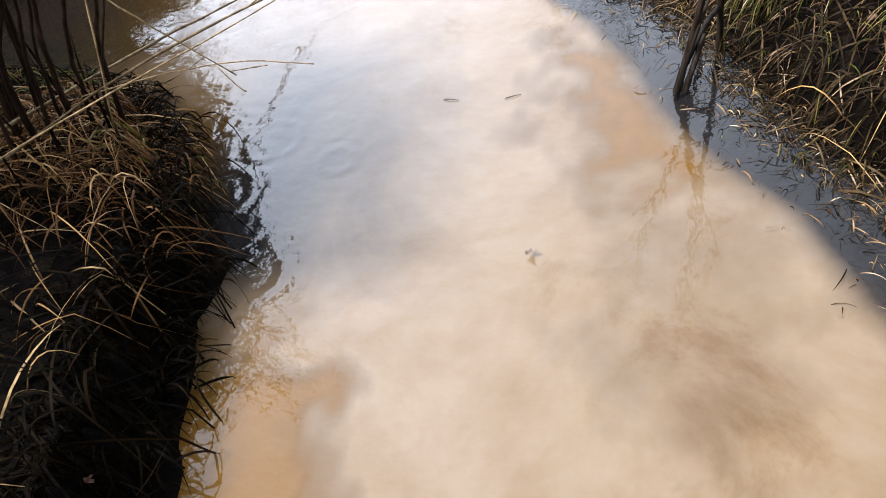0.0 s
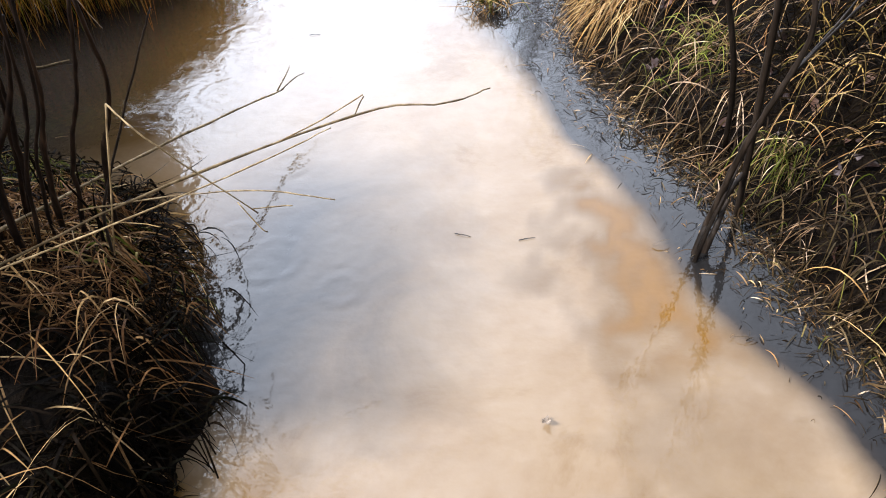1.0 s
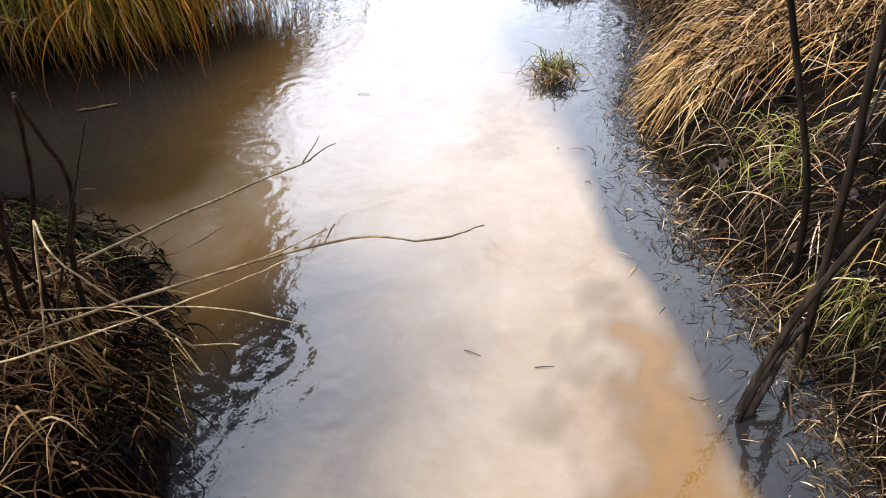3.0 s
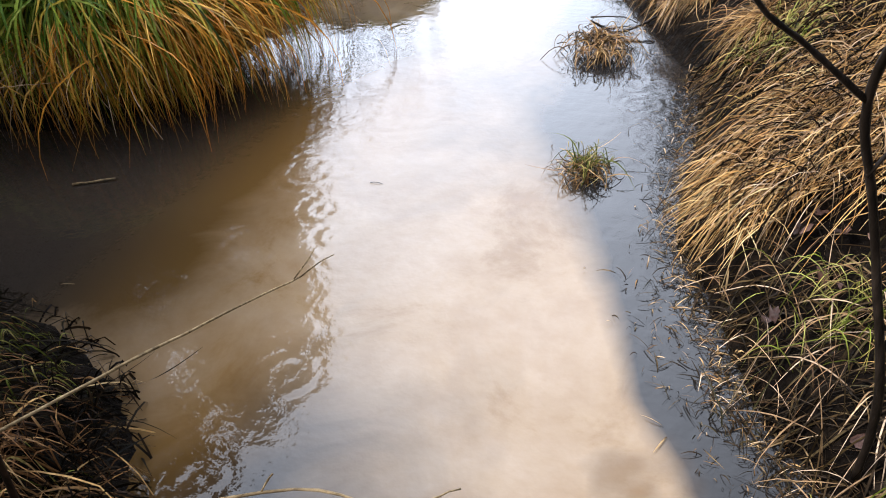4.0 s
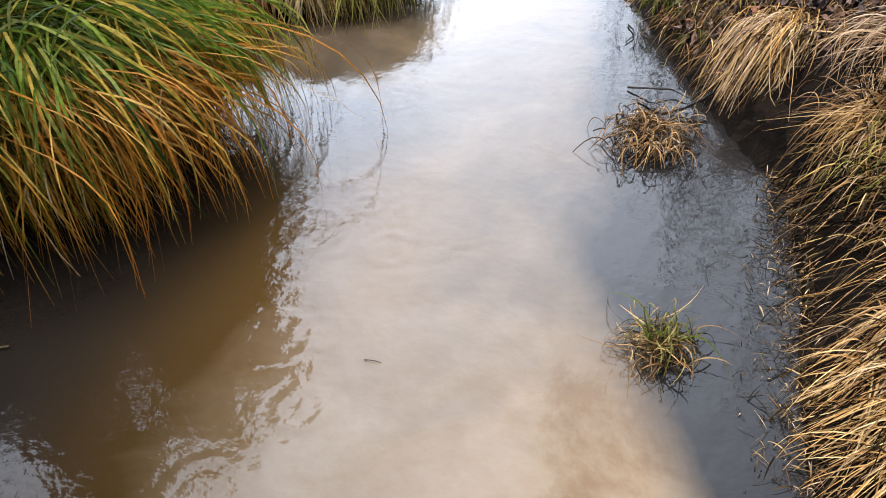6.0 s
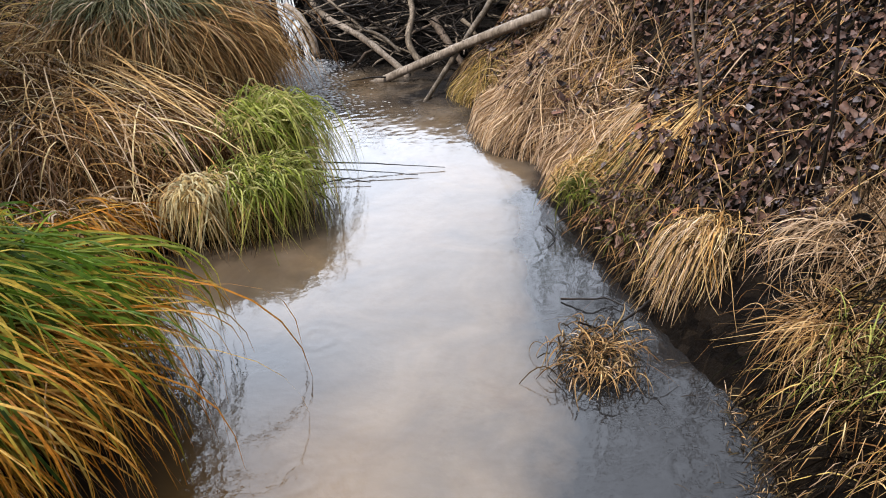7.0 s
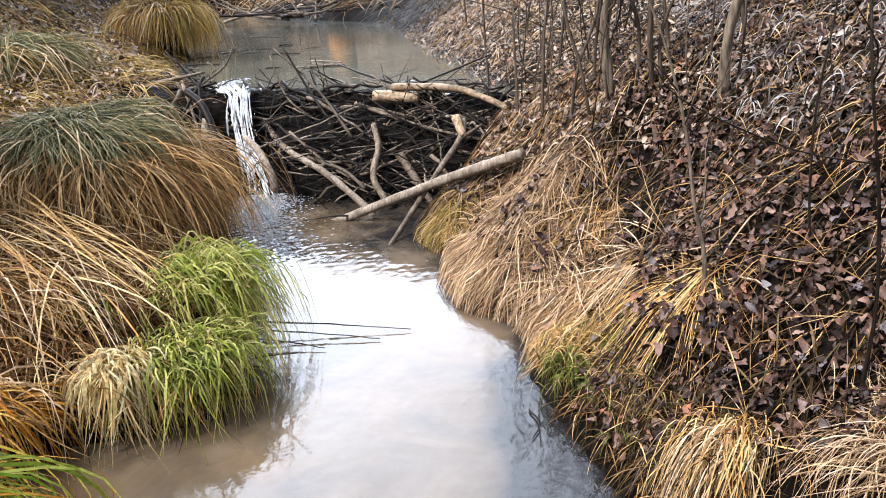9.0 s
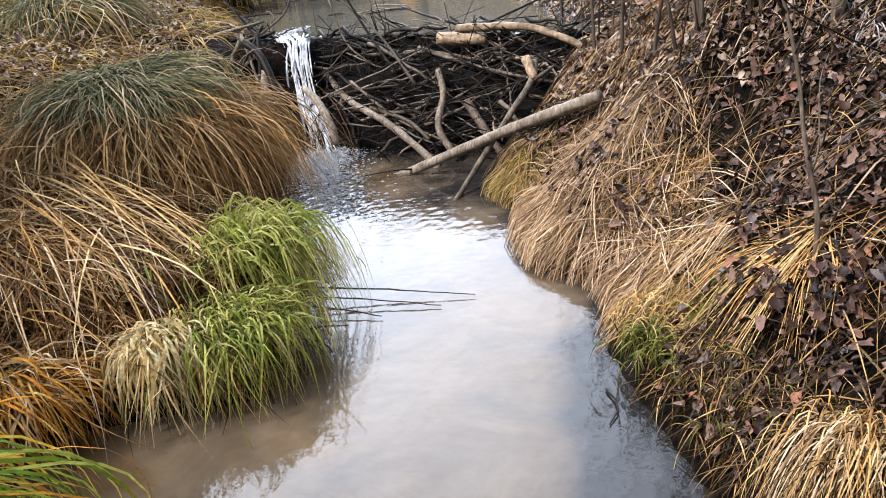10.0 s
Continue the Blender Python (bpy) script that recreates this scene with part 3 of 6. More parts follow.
silt_share = np.maximum(silt_share, 0.3 * ease((wy - 4.1) / 0.3) * (1 - ease((wy - 5.2) / 0.3)) * ease((-0.9 - wx) / 0.3))
# Pool below the fall: aerated water, also lightened in place of sky-lit ripples.
silt_share = np.maximum(silt_share, 0.62 * np.exp(-((wx + 1.5) / 0.5) ** 2 - ((wy - 7.1) / 0.6) ** 2))
part_uv = np.column_stack([silt_share.ravel(), brown_mirror.ravel()])
tagged(part("water", grid_mesh(WX, WY, wz, part_uv), WATER), "silty tan stream water mirroring a bright sky", "water", kind="structure")

# pond surface behind the dam
px_ = np.linspace(-8, 0.6, 60)
py_ = np.linspace(7.7, 21, 90)
pxx, pyy = np.meshgrid(px_, py_)
keep = (0.392 * (pxx + 1.4) + 0.92 * (pyy - 8.36)) > -0.02
a = (np.arange(len(py_) - 1)[:, None] * len(px_) + np.arange(len(px_) - 1)[None, :])
ok = keep[:-1, :-1] & keep[1:, 1:] & keep[:-1, 1:] & keep[1:, :-1]
a = a[ok]
tagged(part("pond_water", mesh_of(np.column_stack([pxx.ravel(), pyy.ravel(), np.full(pxx.size, POND_Z)]), np.column_stack([a, a + 1, a + 1 + len(px_), a + len(px_)]), True), POND),
       "still grey-brown beaver pond above the dam", "water", kind="structure")


# ---- vegetation makers ----
def drape(roots, heading, length, lift, steps=7, bend=0.28, over=0.012, afloat=False):
    """Centre lines of stalks that lie over the ground: heading in radians."""
    s = np.linspace(0, 1, steps)
    n_b = len(roots)
    turn = heading[:, None] + bend * rng.normal(size=(n_b, 1)) * s[None, :]
    step = length[:, None] / (steps - 1)
    x = roots[:, :1] + np.cumsum(np.cos(turn) * step, 1) - np.cos(turn) * step
    y = roots[:, 1:2] + np.cumsum(np.sin(turn) * step, 1) - np.sin(turn) * step
    arch = lift[:, None] * (4 * s * (1 - s) * 0.7 + 0.45 * s)[None, :]
    z = np.maximum(H(x, y), -0.06) if not afloat else G(x, y)
    z = np.maximum(z, z[:, :1] + (z[:, -1:] - z[:, :1]) * s[None, :])
    z = np.maximum(z, z[:, :1] - 2.2 * length[:, None] * s[None, :]) + arch + over * rng.random((n_b, 1))
    if not afloat:
        z = np.where(H(x, y) < -0.03, -0.05, z)
    return np.stack([x, y, z], -1)


def downhill(x, y, e=0.06):
    return np.arctan2(-(G(x, y + e) - G(x, y - e)), -(G(x + e, y) - G(x - e, y)))


def fountain(center, top, reach, low, count, rise=(0.05, 0.3), spread=0.12, arc=(0, 2 * np.pi), squash=(1, 1), steps=8, short=0.35, wild=0.12, pull=(0, 0), hang=(1.25, 2.3)):
    """Centre lines of a tussock: blades rise from the crown, arch over and hang down all round."""
    n_b = count
    s = np.linspace(0, 1, steps)[None, :]
    n_k = max(8, int(9 + reach * 34))
    lock = rng.integers(n_k, size=n_b)
    az = np.clip(rng.uniform(arc[0], arc[1], n_k)[lock] + rng.normal(0, 0.2, n_b), arc[0] - 0.2, arc[1] + 0.2)
    f = (short + (1.08 - short) * rng.random(n_b) ** 0.6) * rng.uniform(0.84, 1.05, n_k)[lock]
    r = reach * f
    root = rng.normal(0, spread, (n_b, 2)) * 0.5 + 0.14 * reach * np.clip(rng.normal(0, 1, (n_k, 2)), -1.4, 1.4)[lock]
    up = rng.uniform(rise[0], rise[1], n_b) * (1.2 - 0.5 * f)
    end = top + (low - top) * np.clip((f - short) / (1 - short), 0, 1) ** 0.8 + rng.normal(0, 0.04, n_b)
    side = wild * np.clip(rng.normal(0, 1, n_b), -2, 2) + rng.normal(0, 0.1, n_k)[lock]
    top = top + rng.normal(0, 0.05 * reach, n_k)[lock][:, None]
    droop, fall_ = rng.uniform(hang[0], hang[1], (n_b, 1)), rng.uniform(1.7, 2.7, (n_b, 1))
    rad = 0.9 * r[:, None] * (1 - (1 - s) ** droop)
    lat = side[:, None] * r[:, None] * s ** 2
    x = center[0] + root[:, :1] + (np.cos(az)[:, None] * rad - np.sin(az)[:, None] * lat) * squash[0] + pull[0] * s ** 2
    y = center[1] + root[:, 1:] + (np.sin(az)[:, None] * rad + np.cos(az)[:, None] * lat) * squash[1] + pull[1] * s ** 2
    z = top + 2.6 * up[:, None] * s * (1 - s) - (top - end[:, None]) * s ** fall_ - 0.08 * np.hypot(root[:, 0], root[:, 1])[:, None]
    z = np.maximum(z, H(x, y) + 0.004)
    return np.stack([x, y, z], -1)


def mound(center, top, reach, squash=(1, 1), seed=0, power=1.6):
    """Rounded core of a tussock, uneven, its foot under ground or water."""
    n_a, n_r = 28, 9
    aa, rr = np.meshgrid(np.linspace(0, 2 * np.pi, n_a, endpoint=False), np.linspace(0, 1, n_r))
    x = center[0] + np.cos(aa) * rr * reach * squash[0]
    y = center[1] + np.sin(aa) * rr * reach * squash[1]
    g = np.minimum(H(x, y), top - 0.05) - 0.05
    z = g + (top - g) * (1 - rr ** power) + 0.035 * lumps(x, y, 0.15, seed) * (1 - rr)
    V = np.column_stack([x.ravel(), y.ravel(), z.ravel()])
    F = [(i * n_a + j, i * n_a + (j + 1) % n_a, (i + 1) * n_a + (j + 1) % n_a, (i + 1) * n_a + j) for i in range(n_r - 1) for j in range(n_a)]
    return mesh_of(V, F, True)


def tussock(name, center, top, reach, low, layers, label, category="grass tussock", group="", core=0.55, squash=(1, 1), seed=1, core_mat=None):
    """A tussock: a root mound and one mesh for each kind of blade on it."""
    at = (center[0], center[1], float(H(center[0], center[1])))
    t = thing(name, at, label, category, group)
    # The near-black mound paints the shaded inside of the tussock.
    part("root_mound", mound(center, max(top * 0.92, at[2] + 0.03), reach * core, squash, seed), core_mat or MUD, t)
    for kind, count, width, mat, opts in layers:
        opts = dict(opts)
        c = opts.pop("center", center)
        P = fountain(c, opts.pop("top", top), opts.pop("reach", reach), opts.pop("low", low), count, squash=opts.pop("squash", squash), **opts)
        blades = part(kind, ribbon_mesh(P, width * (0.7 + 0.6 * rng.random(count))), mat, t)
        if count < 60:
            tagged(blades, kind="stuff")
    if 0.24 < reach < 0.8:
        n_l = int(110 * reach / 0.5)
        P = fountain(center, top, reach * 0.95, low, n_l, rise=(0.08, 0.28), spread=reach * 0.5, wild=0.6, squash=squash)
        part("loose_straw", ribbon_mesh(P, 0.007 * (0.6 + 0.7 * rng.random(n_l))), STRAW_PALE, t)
    return t


def scatter(poly, count):
    """Random places inside an outline."""
    poly = np.asarray(poly, float)
    out = np.zeros((0, 2))
    while len(out) < count:
        q = poly.min(0) + rng.random((count * 2, 2)) * (poly.max(0) - poly.min(0))
        out = np.vstack([out, q[shore_distance(q[:, 0], q[:, 1], poly) < 0]])
    return out[:count]


def litter_grass(name, poly, count, length, width, mat, label, lift=(0.01, 0.06), turn=0.7, heading=None, category="grass", bend=0.16):
    """Fallen stalks that lie over a stretch of bank, mostly downhill."""
    q = scatter(poly, count)
    hd = (downhill(q[:, 0], q[:, 1]) if heading is None else np.full(count, heading)) + rng.normal(0, turn, count)
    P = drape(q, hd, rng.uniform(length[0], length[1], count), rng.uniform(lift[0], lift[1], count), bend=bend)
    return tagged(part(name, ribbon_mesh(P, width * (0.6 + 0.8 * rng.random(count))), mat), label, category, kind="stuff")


# ---- left bank ----
tussock("sedge_tussock", (-2.14, 3.70), 0.52, 0.80, 0.04, [
    ("green_foliage", 5400, 0.0098, SEDGE, dict(rise=(0.03, 0.14), spread=0.24, wild=0.1, hang=(1.7, 2.8), short=0.5)),
    ("golden_fringe", 1500, 0.0066, SEDGE_GOLD, dict(rise=(0.02, 0.1), spread=0.3, short=0.75, wild=0.1, top=0.42, hang=(1.7, 2.8), arc=(-1.4, 1.2))),
    ("hanging_fringe", 800, 0.0066, SEDGE_GOLD, dict(rise=(0.02, 0.1), spread=0.3, short=0.7, wild=0.1, top=0.34, hang=(1.7, 2.8), arc=(-2.5, -1.0))),
    ("straw_fringe", 2300, 0.0056, STRAW_PALE, dict(rise=(0.02, 0.1), spread=0.3, short=0.75, wild=0.12, top=0.36, hang=(1.7, 2.8), arc=(-2.9, -1.1)))],
    "large green sedge tussock with orange tips hanging over the water", group="tussocks along the stream", core=0.7, squash=(0.95, 0.66))
tussock("grass_tussock", (-1.41, 5.12), 0.26, 0.23, -0.02, [
    ("green_foliage", 620, 0.0066, GREEN, dict(rise=(0.03, 0.14), spread=0.16, wild=0.35, arc=(-2.2, 1.0), hang=(1.8, 3.2))),
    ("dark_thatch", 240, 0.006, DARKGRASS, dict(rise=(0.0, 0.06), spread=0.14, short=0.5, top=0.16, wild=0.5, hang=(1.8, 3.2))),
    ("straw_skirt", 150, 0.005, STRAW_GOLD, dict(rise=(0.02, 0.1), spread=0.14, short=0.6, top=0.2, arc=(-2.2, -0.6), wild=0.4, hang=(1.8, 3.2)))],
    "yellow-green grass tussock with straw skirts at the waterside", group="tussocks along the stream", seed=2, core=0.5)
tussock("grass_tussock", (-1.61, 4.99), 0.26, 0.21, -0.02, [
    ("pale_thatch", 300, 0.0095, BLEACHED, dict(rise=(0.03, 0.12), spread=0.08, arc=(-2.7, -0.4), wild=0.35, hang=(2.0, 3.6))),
    ("dark_thatch", 200, 0.006, SHADEGRASS, dict(rise=(0.0, 0.05), spread=0.1, wild=0.6, top=0.15)),
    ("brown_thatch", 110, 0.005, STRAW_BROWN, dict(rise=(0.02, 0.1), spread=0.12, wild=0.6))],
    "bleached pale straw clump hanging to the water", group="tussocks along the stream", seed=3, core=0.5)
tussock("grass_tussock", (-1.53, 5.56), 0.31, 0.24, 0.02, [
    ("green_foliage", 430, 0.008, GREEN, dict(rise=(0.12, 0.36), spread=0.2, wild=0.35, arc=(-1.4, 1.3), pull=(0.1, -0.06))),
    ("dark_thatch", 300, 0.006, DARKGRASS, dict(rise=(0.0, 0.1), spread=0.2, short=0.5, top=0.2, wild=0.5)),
    ("straw_skirt", 120, 0.005, STRAW_BROWN, dict(rise=(0.02, 0.1), spread=0.2, short=0.6, wild=0.5))],
    "bright green grass tussock leaning over the stream", group="tussocks along the stream", seed=41, core=0.5)
tussock("grass_tussock", (-1.88, 5.44), 0.28, 0.26, 0.03, [
    ("olive_foliage", 130, 0.006, STRAW_OLIVE, dict(rise=(0.05, 0.2), spread=0.2, wild=0.7)),
    ("green_foliage", 70, 0.006, GREEN, dict(rise=(0.06, 0.2), spread=0.12, wild=0.6, arc=(-2.6, -0.6))),
    ("dark_thatch", 520, 0.006, THATCH, dict(rise=(0.02, 0.12), short=0.4, wild=0.6)),
    ("straw_skirt", 90, 0.005, STRAW_BROWN, dict(rise=(0.02, 0.14), short=0.5, wild=0.6))],
    "olive grass tussock among withered straw", group="tussocks along the stream", seed=4, core=0.4)
tussock("sedge_tussock", (-2.52, 6.6), 0.80, 0.72, 0.15, [
    ("grey_green_crown", 2600, 0.006, GREY_GREEN, dict(rise=(0.04, 0.16), spread=0.16, short=0.3, low=0.5, reach=0.6)),
    ("brown_skirt", 3400, 0.0072, STRAW_BROWN, dict(rise=(0.0, 0.12), short=0.55, spread=0.25, reach=0.8, low=0.06, top=0.72, wild=0.3)),
    ("straw_skirt", 1300, 0.006, STRAW_GOLD, dict(rise=(0.0, 0.12), short=0.6, spread=0.3, reach=0.8, low=0.06, top=0.62, wild=0.3))],
    "tall sedge tussock with a grey-green crown over a brown skirt", group="tussocks along the stream", core=0.75, seed=5)
tussock("sedge_tussock", (-2.28, 6.85), 0.54, 0.42, 0.02, [
    ("brown_thatch", 2600, 0.006, STRAW_BROWN, dict(rise=(0.02, 0.15), spread=0.2, wild=0.3)),
    ("straw_skirt", 900, 0.005, STRAW, dict(rise=(0.05, 0.2), short=0.6))],
    "brown withered sedge tussock hanging into the stream", group="tussocks along the stream", core=0.7, seed=6)
tussock("grass_tussock", (-2.55, 5.55), 0.42, 0.8, 0.05, [
    ("dark_thatch", 1700, 0.007, THATCH, dict(rise=(0.02, 0.18), spread=0.25, wild=0.5)),
    ("brown_thatch", 760, 0.006, STRAW_BROWN, dict(rise=(0.02, 0.2), spread=0.25, wild=0.5)),
    ("straw_tangle", 300, 0.0065, STRAW_GOLD, dict(rise=(0.05, 0.25), spread=0.25, wild=0.3, arc=(-1.6, 0.3)))],
    "withered brown grass tussock with long tangled straw", group="tussocks along the stream", core=0.7, seed=7)
tussock("grass_tussock", (-2.12, 4.78), 0.22, 0.36, 0.0, [
    ("brown_thatch", 700, 0.008, STRAW_BROWN, dict(rise=(0.0, 0.1), spread=0.15, wild=0.4)),
    ("golden_fringe", 420, 0.008, SEDGE_GOLD, dict(rise=(0.0, 0.1), short=0.6))],
    "orange-brown withered grass tussock in the cove", group="tussocks along the stream", seed=8)
tussock("sedge_tussock", (-4.1, 8.6), 1.05, 0.75, 0.6, [
    ("grey_green_crown", 1800, 0.007, GREY_GREEN, dict(rise=(0.05, 0.25), spread=0.2)),
    ("olive_foliage", 1200, 0.007, STRAW_OLIVE, dict(rise=(0.02, 0.15), short=0.6))],
    "olive-green sedge tussock on the leafy bank", group="tussocks along the stream", seed=9)
tussock("sedge_tussock", (-3.75, 11.1), 1.22, 0.56, 0.7, [
    ("olive_foliage", 1500, 0.009, STRAW_OLIVE, dict(rise=(0.05, 0.25), spread=0.16)),
    ("straw_skirt", 1100, 0.008, STRAW_GOLD, dict(rise=(0.02, 0.15), short=0.5))],
    "yellow-green sedge tussock at the pond's edge", group="tussocks along the stream", seed=10)
LEFT_LAND = [(-7, 4.9), (-2.3, 4.95), (-1.5, 5.3), (-1.6, 6.3), (-2.1, 7.4), (-3.1, 9.0), (-3.8, 11.5), (-4.8, 14.5), (-7, 18), (-12, 18), (-10, 8)]
litter_grass("fallen_grass", LEFT_LAND, 4000, (0.25, 0.7), 0.008, STRAW_BROWN, "matted brown grass lying over the left bank", lift=(0.02, 0.14), turn=1.2)
litter_grass("fallen_straw", [(-3.4, 4.9), (-2.2, 4.9), (-1.75, 5.4), (-2.0, 6.2), (-3.4, 6.4)], 150, (0.4, 1.15), 0.006, STRAW_GOLD, "long straw stalks fallen across the bank", lift=(0.1, 0.3), turn=0.5, heading=-0.4, bend=0.06)
litter_grass("fallen_straw", [(-3.0, 5.0), (-2.2, 5.0), (-1.9, 5.5), (-2.2, 6.0), (-3.2, 6.2)], 90, (0.5, 1.2), 0.006, STRAW_PALE, "pale straight stalks leaning over the bank", lift=(0.12, 0.38), turn=0.7, heading=-0.75, bend=0.03)
litter_grass("rotten_grass", [(-2.9, 4.9), (-1.75, 5.05), (-1.62, 5.35), (-1.9, 5.75), (-2.9, 5.9)], 1500, (0.12, 0.4), 0.006, THATCH, "brown rotten grass under the leaning stalks", lift=(0.05, 0.22), turn=1.6)
stalk_roots = np.column_stack([rng.normal(-2.48, 0.16, 46), rng.normal(5.72, 0.13, 46)])
sv = np.linspace(0, 1, 8)[None, :]
run = rng.uniform(0.5, 1.15, (46, 1))
hd = rng.normal(-0.5, 0.13, (46, 1))
P = np.stack([stalk_roots[:, :1] + np.cos(hd) * run * sv, stalk_roots[:, 1:] + np.sin(hd) * run * sv, rng.normal(0.6, 0.05, (46, 1)) + 0.08 * run * sv * (1 - sv) - 0.3 * run * sv ** 1.4], -1)
tagged(part("leaning_stalks", ribbon_mesh(P, 0.007 * (0.6 + 0.7 * rng.random(46))), STRAW_GOLD), "sheaf of long straw stalks leaning over the bank", "grass", kind="stuff")
run = rng.uniform(0.35, 0.75, (26, 1))
hd = rng.normal(-0.85, 0.5, (26, 1))
P = np.stack([rng.normal(-2.25, 0.16, (26, 1)) + np.cos(hd) * run * sv, rng.normal(5.4, 0.1, (26, 1)) + np.sin(hd) * run * sv, rng.normal(0.5, 0.07, (26, 1)) + 0.06 * sv * (1 - sv) - 0.5 * sv ** 1.1], -1)
tagged(part("leaning_stalks", ribbon_mesh(P, 0.006 * (0.6 + 0.7 * rng.random(26))), STRAW_PALE), "pale dead stalks leaning down into the cove", "grass", kind="stuff")
litter_grass("rotten_grass", LEFT_LAND, 1900, (0.2, 0.6), 0.008, DARKGRASS, "rotten dark grass between the straw", lift=(0.02, 0.12), turn=1.4)
litter_grass("fallen_grass", LEFT_LAND, 3500, (0.2, 0.5), 0.008, STRAW_OLIVE, "matted olive grass over the left bank", lift=(0.02, 0.12), turn=1.4)

BACK_LEFT = [(-7, 6.0), (-3.0, 6.6), (-2.75, 8.0), (-3.1, 9.2), (-3.8, 11.2), (-7, 12)]
litter_grass("fallen_grass", BACK_LEFT, 4500, (0.25, 0.6), 0.009, STRAW_OLIVE, "olive-brown matted grass on the high left bank", lift=(0.03, 0.16), turn=1.4)
litter_grass("rotten_grass", BACK_LEFT, 500, (0.2, 0.5), 0.009, DARKGRASS, "rotten dark grass on the high left bank", lift=(0.02, 0.14), turn=1.5)
litter_grass("fallen_straw", BACK_LEFT, 3000, (0.2, 0.5), 0.0075, STRAW, "ochre straw on the high left bank", lift=(0.03, 0.16), turn=1.4)

# near left bank: black soil, grass coloured black for the bank's shade, straw
NEAR_LEFT = [(-2.2, 0.2), (-0.55, 0.45), (-0.58, 1.2), (-0.72, 1.6), (-0.85, 1.95), (-1.2, 2.25), (-1.9, 2.4), (-3.2, 2.4), (-3.2, 0.2)]
litter_grass("rotten_grass", NEAR_LEFT, 3600, (0.06, 0.26), 0.006, SHADEGRASS, "grass coloured black for the bank's shade, over dark soil", lift=(0.01, 0.06), turn=1.6)
litter_grass("fallen_straw", [(-1.6, 1.1), (-0.6, 1.1), (-0.72, 1.6), (-0.85, 1.95), (-1.2, 2.25), (-1.9, 2.3)], 70, (0.1, 0.34), 0.004, STRAW_GOLD, "dry straw strewn over the dark bank", lift=(0.02, 0.09), turn=1.8, bend=0.08)
litter_grass("short_grass", [(-1.0, 1.68), (-0.88, 1.76), (-1.15, 1.98), (-1.6, 2.08), (-1.5, 1.8)], 120, (0.03, 0.08), 0.0035, MOSS, "small green grass at the water's edge", lift=(0.03, 0.08), turn=2.5)
litter_grass("short_grass", [(-0.78, 1.35), (-0.62, 1.3), (-0.7, 1.55), (-0.85, 1.6)], 50, (0.05, 0.12), 0.005, MOSS, "small green grass on the dark bank", lift=(0.03, 0.08), turn=2.5)

litter_grass("fallen_straw", [(-1.5, 1.02), (-0.66, 1.02), (-0.64, 1.2), (-0.76, 1.6), (-0.95, 1.95), (-1.6, 2.0)], 160, (0.06, 0.24), 0.004, THATCH, "brown straw scraps on the black bank", lift=(0.01, 0.06), turn=2.0, bend=0.08)
litter_grass("fallen_straw", [(-1.2, 1.12), (-0.64, 1.12), (-0.68, 1.45), (-0.85, 1.75), (-1.2, 1.7)], 240, (0.05, 0.2), 0.0045, THATCH, "brown thatch on the crown of the bank", lift=(0.02, 0.08), turn=2.5, bend=0.08)
litter_grass("fallen_straw", [(-1.7, 0.98), (-0.62, 0.98), (-0.7, 1.6), (-1.7, 1.7)], 120, (0.04, 0.26), 0.004, STRAW_BROWN, "brown straws crossing over the black bank", lift=(0.02, 0.06), turn=2.5, bend=0.08)
for c, top in (((-0.64, 1.02), 0.2), ((-0.63, 1.22), 0.2), ((-0.73, 1.45), 0.16), ((-0.86, 1.6), 0.11), ((-0.98, 1.76), 0.07)):
    tussock("grass_tuft", c, top, 0.1, 0.08, [
        ("dark_thatch", 110, 0.0045, SHADEGRASS, dict(rise=(0.02, 0.08), spread=0.09, wild=1.0)),
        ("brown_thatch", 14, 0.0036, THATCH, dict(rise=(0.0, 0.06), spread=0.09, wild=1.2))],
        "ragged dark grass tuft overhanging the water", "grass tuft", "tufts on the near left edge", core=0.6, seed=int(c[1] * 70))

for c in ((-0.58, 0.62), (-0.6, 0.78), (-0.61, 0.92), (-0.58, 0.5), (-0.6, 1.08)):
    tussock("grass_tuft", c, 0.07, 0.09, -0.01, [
        ("dark_thatch", 150, 0.006, SHADEGRASS, dict(rise=(0.0, 0.06), spread=0.09, wild=0.9))],
        "sodden grass tuft at the waterline, coloured black as in shade", "grass tuft", "sodden tufts on the near left edge", core=0.35, seed=int(c[1] * 90))

litter_grass("fallen_straw", [(-1.15, 1.1), (-0.6, 1.1), (-0.62, 1.35), (-0.75, 1.62), (-1.1, 1.72)], 420, (0.05, 0.2), 0.0042, THATCH, "brown tangled thatch on the hump of the bank", lift=(0.02, 0.1), turn=2.8, bend=0.06)
litter_grass("fallen_straw", [(-1.1, 1.15), (-0.64, 1.15), (-0.68, 1.5), (-1.0, 1.6)], 110, (0.05, 0.2), 0.0038, STRAW_BROWN, "golden-brown straws on the hump of the bank", lift=(0.04, 0.11), turn=2.8, bend=0.05)
litter_grass("fallen_straw", [(-1.3, 0.35), (-0.62, 0.4), (-0.66, 1.0), (-1.3, 1.0)], 110, (0.06, 0.26), 0.004, STRAW_BROWN, "scattered straws on the black soil", lift=(0.02, 0.07), turn=2.5, bend=0.06)
# dead reeds over the near left bank
q = scatter([(-1.35, 0.95), (-0.74, 0.95), (-0.72, 1.3), (-0.84, 1.7), (-1.3, 1.75)], 36)
tall = rng.uniform(0.12, 0.36, 36)
sv = np.linspace(0, 1, 7)
lean_ = rng.normal(0, 0.12, (36, 2))
